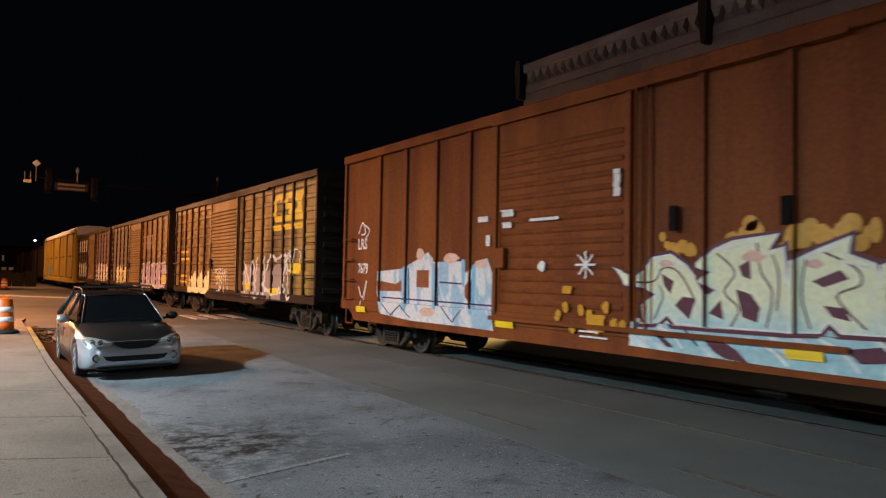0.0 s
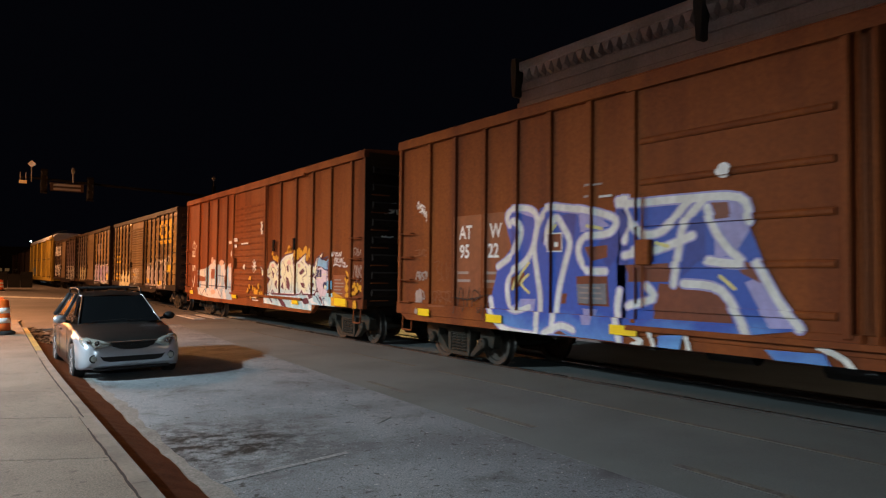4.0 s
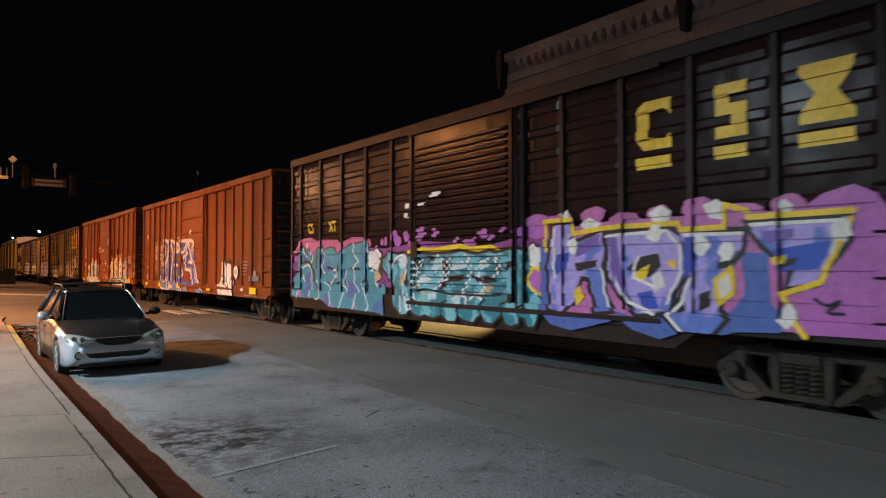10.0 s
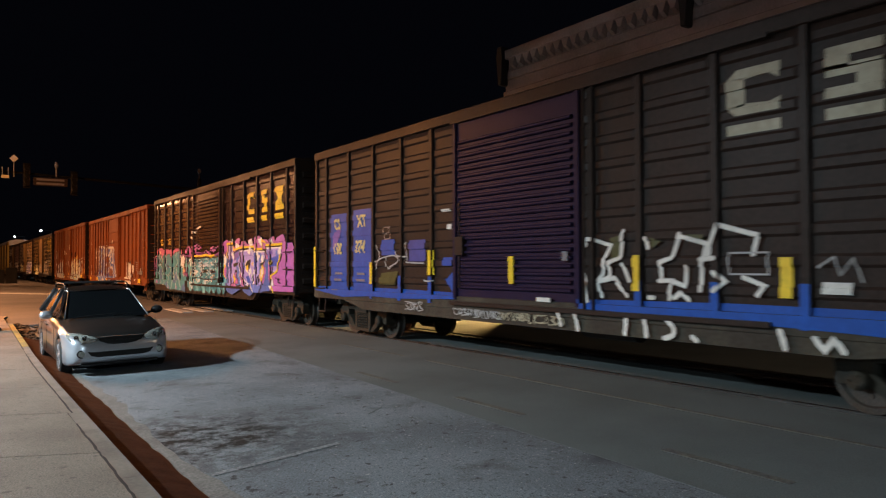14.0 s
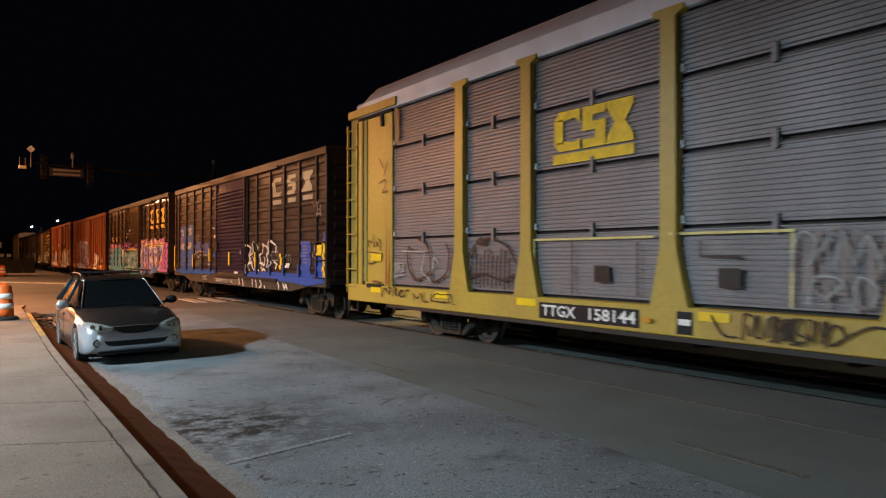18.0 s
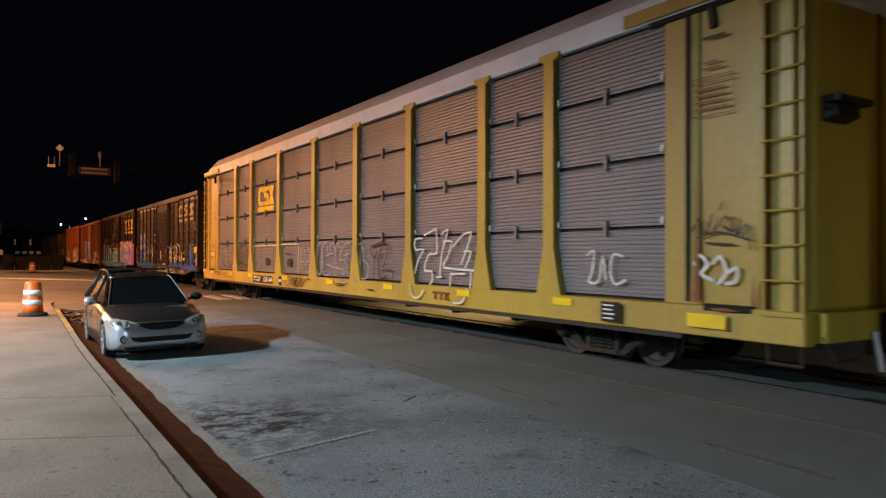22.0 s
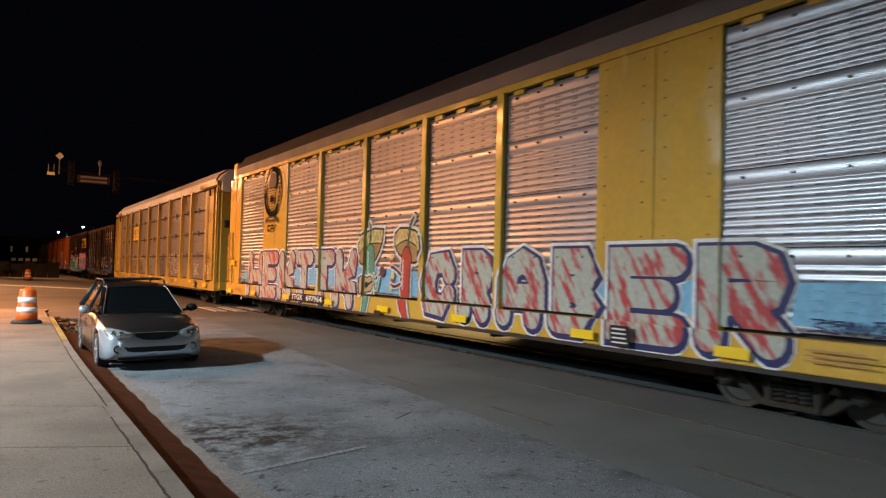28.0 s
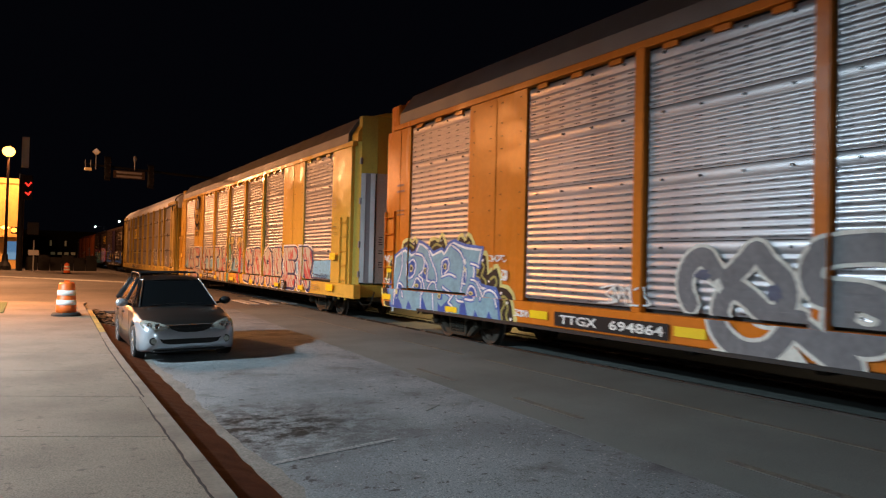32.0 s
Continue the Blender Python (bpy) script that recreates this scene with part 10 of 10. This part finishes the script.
    for y, z, hw in ((1.98, 1.405, 0.545), (2.2, 1.445, 0.56), (2.8, 1.475, 0.565), (3.5, 1.45, 0.555), (4.02, 1.40, 0.53)):
        rr.append([(x * hw, y, z + 0.035 * (1 - x * x) - 0.02) for x in (-1, -0.8, -0.4, 0, 0.4, 0.8, 1)])
    bm = B()
    loft(bm, rr)
    bmesh.ops.solidify(bm, geom=bm.faces[:], thickness=0.03)
    part("roof", bm, M["silver_car"], car, smooth=True)
    for y in (2.55, 3.35):
        part("cross_bar", rod(B(), (-0.58, y, 1.545), (0.58, y, 1.545), 0.018, 8), M["plastic"], car)
    # nose
    part("grille", extrude_y(B(), [(-0.37, 0.665), (-0.2, 0.675), (0.2, 0.675), (0.37, 0.665), (0.33, 0.60), (0.22, 0.555), (0.1, 0.54), (-0.1, 0.54), (-0.22, 0.555), (-0.33, 0.60)], -0.022, 0.12), M["hole"], car, "black grille")
    part("grille_trim", extrude_y(B(), [(-0.34, 0.622), (-0.05, 0.612), (0.05, 0.612), (0.34, 0.622), (0.33, 0.612), (0.05, 0.602), (-0.05, 0.602), (-0.33, 0.612)], -0.03, 0.0), M["plastic"], car)
    part("badge", extrude_y(B(), blob(0, 0.615, 0.035, 0.018), -0.036, 0.0), M["plastic"], car)
    part("lower_intake", extrude_y(B(), [(-0.53, 0.44), (-0.46, 0.425), (0.46, 0.425), (0.53, 0.44), (0.47, 0.36), (0.36, 0.335), (-0.36, 0.335), (-0.47, 0.36)], -0.012, 0.2), M["hole"], car, "black lower intake")
    part("splitter", bx(B(), -0.62, 0.62, 0.02, 0.3, 0.19, 0.24), M["plastic"], car, bevel=0.02)
    part("bonnet_gap", extrude_y(B(), [(-0.42, 0.672), (0.42, 0.672), (0.42, 0.664), (-0.42, 0.664)], 0.02, 0.1), M["hole"], car)
    part("wiper", rod(B(), (-0.5, 1.2, 0.955), (0.15, 1.28, 0.985), 0.01, 6), M["plastic"], car)
    part("wiper", rod(B(), (0.1, 1.2, 0.955), (0.6, 1.3, 0.985), 0.01, 6), M["plastic"], car)
    return car


hatchback(pose(2.58, 13.42, -0.155, 0, -1.2, 0))


# ---- traffic drums ----
def drum(at, label):
    d = thing("traffic_drum", label, "traffic drum", "traffic drums", at)
    part("base", lathe(B(), [(0.36, 0), (0.37, 0.04), (0.33, 0.09), (0.26, 0.10)], 20), M["rubber"], d, "black rubber base ring")
    prof = [(0.255, 0.08), (0.25, 0.28), (0.24, 0.30), (0.235, 0.48), (0.225, 0.50), (0.22, 0.68), (0.21, 0.70), (0.20, 0.86), (0.17, 0.91), (0.06, 0.92)]
    part("barrel", lathe(B(), prof, 24), M["cone"], d, smooth=True)
    for z, r0, r1 in ((0.30, 0.249, 0.243), (0.56, 0.232, 0.227)):
        part("band", lathe(B(), [(r0, z), (r1, z + 0.14)], 24), M["white_sheet"], d, "white reflective band", smooth=True)
    part("handle", bx(B(), -0.07, 0.07, -0.015, 0.015, 0.90, 0.97), M["cone"], d, bevel=0.008)
    return d


drum(pose(0.95, 22.2, TOP), "orange and white traffic drum at the kerb corner")
drum(pose(3.0, 71.5, 0), "orange and white traffic drum beyond the crossing")
# yellow paint on the last stretch of kerb, and wet leaves washed up against it
solid("kerb_paint", sheet([(kerb_x(17.4) - 0.115, 17.4, TOP + 0.005), (kerb_x(17.4) + 0.004, 17.4, TOP + 0.005), (kerb_x(24.2) + 0.004, 24.2, TOP + 0.005), (kerb_x(24.2) - 0.115, 24.2, TOP + 0.005)], 0.03), M["kerb_yellow"], "worn yellow paint on the kerb", "kerb paint")
r = random.Random(21)
bm = B()
for i in range(150):
    y = r.uniform(20.4, 26.2)
    x = kerb_x(y) + 0.08 + abs(r.gauss(0, 0.2))
    h = max(0.0, 0.1 - 0.12 * (x - kerb_x(y)))
    a, w, l = r.uniform(0, 3.14), r.uniform(0.04, 0.09), r.uniform(0.06, 0.16)
    c, d = math.cos(a), math.sin(a)
    z = camber(x) + h * r.uniform(0.4, 1.2) + 0.015
    vs = [bm.verts.new((x + c * u - d * v, y + d * u + c * v, z + q)) for u, v, q in ((-l, 0, r.uniform(-0.02, 0.03)), (0, -w, 0), (l, 0, r.uniform(-0.02, 0.04)), (0, w, 0.01), (0, 0, -0.05))]
    for f in ((0, 1, 2, 3), (1, 0, 4), (2, 1, 4), (3, 2, 4), (0, 3, 4)):
        bm.faces.new([vs[k] for k in f])
solid("leaf_litter", bm, M["leaves"], "wet brown leaves piled along the gutter", "leaf litter", "stuff")
solid("grass_strip", bx(B(), -6, -0.55, 23.5, 28.4, -0.1, TOP + 0.02), M["grass"], "dark grass strip beside the sidewalk", "grass")
solid("sidewalk_ramp", sheet([(-0.5, 26.3, TOP), (1.45, 26.0, TOP), (1.95, 29.8, -0.04), (-0.6, 30.3, -0.04)], 0.2), M["concrete"], "concrete kerb ramp at the corner", "sidewalk")

# ---- signals over the crossing ----
mast = thing("signal_mast", "dark steel signal mast with an arm over the crossing", "signal mast", at=pose(11.6, 40, 0))
part("pole", rod(B(), (0, 0, 0), (0, 0, 6.5), 0.14, 12, 0.1), M["matt"], mast)
part("arm", rod(B(), (0, 0, 5.9), (-9.2, 0, 6.25), 0.08, 8, 0.05), M["matt"], mast)
part("antenna_stem", rod(B(), (0, 0, 6.4), (0, 0, 6.85), 0.03, 6), M["black"], mast)
part("antenna_head", lathe(B(), [(0.05, 6.8), (0.09, 6.88), (0.09, 7.0), (0.04, 7.06)], 8), M["galv"], mast, "small pale detector", smooth=True)


def signal(x, z, glow=None):
    s = thing("traffic_signal", "dark traffic signal head seen on edge", "traffic signal", "traffic signals", pose(x, 39.85, z))
    part("backplate", bx(B(), -0.15, 0.15, 0.05, 0.09, -0.6, 0.6), M["matt"], s)
    part("housing", bx(B(), -0.13, 0.13, -0.12, 0.05, -0.5, 0.5), M["matt"], s, bevel=0.02)
    part("trim", bx(B(), 0.08, 0.13, -0.14, -0.1, -0.45, 0.45), M["umber"], s)
    for k in (-0.33, 0, 0.33):
        part("visor", lathe(B(), [(0.12, -0.26), (0.12, -0.1)], 12, "y", (0, 0, k)), M["matt"], s)
    return s


signal(3.35, 6.1), signal(5.4, 5.85)
sg = thing("street_sign", "pale street name sign on the signal arm", "street sign", at=pose(4.35, 39.8, 5.85))
part("plate", bx(B(), -0.75, 0.75, -0.01, 0.01, -0.2, 0.2), M["umber"], sg, bevel=0.005)
part("bracket", rod(B(), (0, 0, 0.15), (0, 0.24, 0.33), 0.03, 6), M["matt"], sg)
for k in (-0.1, 0.1):
    part("lettering", bx(B(), -0.6, 0.6, -0.018, -0.01, k - 0.05, k + 0.05), M["ghost_plate"], sg)
dm = thing("diamond_marker", "small white diamond marker on a stem above the arm", "marker", at=pose(2.8, 39.8, 6.2))
part("stem", rod(B(), (0, 0, -0.2), (0, 0, 0.55), 0.025, 6), M["ghost_plate"], dm)
part("bracket", rod(B(), (0, 0, 0.0), (0, 0.24, 0.04), 0.03, 6), M["matt"], dm)
o = part("diamond", bx(B(), -0.13, 0.13, -0.02, 0.02, -0.13, 0.13), M["white_sheet"], dm)
o.matrix_basis = pose(0, 0, 0.68, 0, 45, 0)
dm = thing("detector", "small white detector above the arm", "detector", at=pose(2.45, 39.8, 6.0))
# The box is no lamp: its brightness is put in as a faint glow.
part("box", bx(B(), -0.16, 0.16, -0.06, 0.06, -0.08, 0.06), M["dim_glow"], dm)
part("bracket", rod(B(), (0, 0, 0.0), (0, 0.22, 0.24), 0.03, 6), M["matt"], dm)
for k in (-0.12, 0.12):
    part("rod", rod(B(), (k, 0, 0), (k, 0, 0.45), 0.02, 6), M["ghost_plate"], dm)
dm = thing("antenna", "small white antenna above the street sign", "antenna", at=pose(4.6, 39.8, 6.1))
part("bracket", rod(B(), (0, 0, 0.02), (0, 0.22, 0.08), 0.03, 6), M["matt"], dm)
part("stem", rod(B(), (0, 0, 0), (0, 0, 0.5), 0.03, 6), M["ghost_plate"], dm)
part("head", lathe(B(), [(0.06, 0.45), (0.1, 0.6), (0.05, 0.75)], 8), M["ghost_plate"], dm)


# ---- street lamps ----
def street_lamp(x, y, z, glow, label, arm=1.0, group="street lamps"):
    p = thing("street_lamp", label, "street lamp", group, pose(x, y, 0))
    part("pole", rod(B(), (-arm, 0, 0), (-arm, 0, z), 0.09, 10, 0.06), M["black"], p)
    part("arm", rod(B(), (-arm, 0, z - 0.05), (0.1, 0, z + 0.05), 0.04, 8), M["black"], p)
    part("head", bx(B(), -0.3, 0.3, -0.3, 0.3, z + 0.02, z + 0.14), M["black"], p, bevel=0.03)
    part("lens", bx(B(), -0.22, 0.22, -0.22, 0.22, z - 0.02, z + 0.02), glow, p, "glowing lens")
    return p


for x, y, z, w, spread in LAMPS_WHITE:
    street_lamp(x, y, z, M["glow_white"], "dark pole with a white flat lamp")
# The post at (12.2, -5) is made up to carry the added facade light.
for x, y, z, w in LAMPS_SODIUM_AND_FILL:
    street_lamp(x, y, z, M["glow_sodium"], "dark pole with an orange flat lamp", 1.0 if x < 0 else -1.0)
for x, y, z in LAMPS_FAR:
    p = street_lamp(x, y, z, M["glow_white"], "distant street lamp with a white light", -2.0, "distant street lamps")
    part("bulb", lathe(B(), [(0.1, -0.16), (0.17, -0.08), (0.17, 0.06), (0.1, 0.12)], 12, "z", (0, -0.4, z - 0.1)), M["glow_white"], p)
gl = thing("globe_lamp", "tall dark post with a glowing orange globe", "street lamp", "street lamps", pose(-2.0, 85.0, 0))
part("post", rod(B(), (0, 0, 0), (0, 0, 11.5), 0.17, 12, 0.1), M["umber"], gl)
part("foot", lathe(B(), [(0.6, 0), (0.55, 0.4), (0.3, 0.9), (0.22, 1.6)], 14), M["black"], gl)
part("globe", lathe(B(), [(0.2, 11.5), (0.45, 11.65), (0.6, 12.0), (0.45, 12.35), (0.1, 12.5)], 16), M["glow_sodium"], gl, "glowing orange globe", smooth=True).visible_shadow = False

# ---- corner building across the far street ----
CY = 92.0
cb = thing("corner_building", "two-storey yellow brick corner building lit orange", "building", at=pose(-0.6, CY, 0))
part("wall", bx(B(), -22, 0, 0, 14, 0, 9.6), M["ochre_wall"], cb)
part("cornice", bx(B(), -22.2, 0.25, -0.3, 14, 9.3, 9.9), M["ochre_wall"], cb, bevel=0.06)
for i in range(7):
    part("finial", bx(B(), -3.2 * i - 0.35, -3.2 * i - 0.05, -0.35, 0.1, 9.9, 10.4), M["black"], cb)
for x in (-3.2, -7.2, -11.2):
    w = part("window", bx(B(), x - 0.8, x + 0.8, -0.05, 0.1, 5.2, 7.6), M["glass"], cb, "dark sash window")
    for k in (-0.4, 0, 0.4):
        part("glazing_bar", bx(B(), x + k - 0.03, x + k + 0.03, -0.09, -0.05, 5.2, 7.6), M["roof_white"], w)
    for k in (5.8, 6.4, 7.0):
        part("glazing_bar", bx(B(), x - 0.8, x + 0.8, -0.09, -0.05, k - 0.03, k + 0.03), M["roof_white"], w)
part("awning", bx(B(), -22, -0.4, -1.2, 0, 3.4, 3.7), M["ochre_wall"], cb, bevel=0.05)
part("balustrade", bx(B(), -22, -0.5, -0.15, -0.05, 3.7, 4.7), M["ochre_wall"], cb)
part("shop_window", bx(B(), -1.6, -0.3, -0.06, 0.1, 1.0, 3.0), M["glow_blue"], cb, "blue-lit shop window")
part("shop_window", bx(B(), -6.0, -2.2, -0.06, 0.1, 0.8, 3.0), M["glass"], cb, "dark shop window")
part("wall_lamp", lathe(B(), [(0.15, -0.2), (0.42, 0), (0.15, 0.2)], 12, "z", (-1.6, -3.0, 4.4)), M["glow_sodium"], cb, "glowing wall lamp")

pp = thing("signal_pole", "dark pole with red arrow signals beside the corner building", "signal pole", at=pose(-0.75, 82.0, 0))
part("pole", rod(B(), (0, 0, 0), (0, 0, 9.5), 0.28, 12, 0.22), M["black"], pp)
part("head", bx(B(), 0.0, 0.95, -0.3, 0.1, 7.0, 9.4), M["black"], pp, bevel=0.05)
for k in (7.6, 8.5):
    a = part("red_arrow", extrude_y(B(), [(-0.2, 0.1), (0.08, -0.2), (0.36, 0.22), (0.27, 0.27), (0.08, -0.04), (-0.16, 0.17)], -0.36, -0.3), M["glow_red"], pp, "lit red arrow")
    a.location = (0.5, 0, k)
part("sign_box", bx(B(), -0.1, 0.55, -0.2, 0.1, 10.2, 13.2), M["end_grey"], pp, "tall pale sign box", bevel=0.04)
part("walk_signal", bx(B(), -0.75, -0.25, -0.4, 0.0, 3.6, 4.3), M["black"], pp)
part("walk_lens", lathe(B(), [(0.24, -0.46), (0.2, -0.4)], 12, "y", (-0.5, 0, 3.95)), M["glow_orange"], pp, "lit orange hand signal")
part("side_board", bx(B(), 0.6, 1.6, -0.1, 0.0, 3.6, 4.8), M["black"], pp)
cs = thing("crossing_sign", "small white sign board on a thin white post", "sign", at=pose(0.45, 79.0, 0))
part("post", rod(B(), (0, 0, 0), (0, 0, 3.0), 0.06, 6), M["end_grey"], cs)
part("board", bx(B(), -0.45, 0.45, -0.1, -0.06, 1.55, 2.05), M["white_sheet"], cs)
fb = thing("far_fence", "low dark mesh fence beyond the crossing", "fence", at=pose(0, 84.5, 0))
for i in range(6):
    part("panel", bx(B(), -0.2 + i * 1.1, 0.85 + i * 1.1, -0.03, 0.03, -0.004, 1.4 + 0.2 * (i % 2)), M["black"], fb)
hb = thing("distant_building", "distant dark building with a few dim windows", "building", at=pose(7.0, 150.0, 0))
part("wall", bx(B(), -9, 4, 0, 10, 0, 6.0), M["matt"], hb)
for i in range(5):
    part("window", bx(B(), -3.4 + i * 1.1, -2.7 + i * 1.1, -0.06, 0.05, 1.6, 2.1), M["dim_glow"], hb, "dimly lit window")
    part("window", bx(B(), -3.6 + i * 1.2, -3.3 + i * 1.2, -0.06, 0.05, 3.2, 4.2), M["dim_glow"], hb, "dimly lit window") if i % 2 == 0 else None

# ---- plain walls that close the place behind the camera ----
solid("wall_west", bx(B(), -31, -30, -60, 70, 0, 7), M["plaster"], "plain dark wall far beyond the lot", "wall")
solid("wall_south", bx(B(), -30, 14, -61, -60, 0, 7), M["plaster"], "plain dark wall closing the street", "wall")


# ---- motion ----
def ahead(t):
    """How far the train has come at t seconds, in metres: it slowly gains speed."""
    return 4.0 * t + 0.012 * (t - 16) ** 2


def motions():
    for car, s0 in TRAIN:
        walk(car, [(t, pose(TRACK, s0 + ahead(t), 0)) for t in range(0, 33, 2)])
    first = {}
    for wheel, k in WHEELS:
        if k not in first:
            walk(wheel, [(t / 10, Matrix.Translation((0, k, 0.42)) @ Matrix.Rotation(-ahead(t / 10) / 0.42, 4, "X")) for t in range(0, 321)])
            first[k] = wheel.animation_data
        else:
            wheel.rotation_mode = "QUATERNION"
            wheel.animation_data_create()
            wheel.animation_data.action = first[k].action
            wheel.animation_data.action_slot = first[k].action_slot


motions()
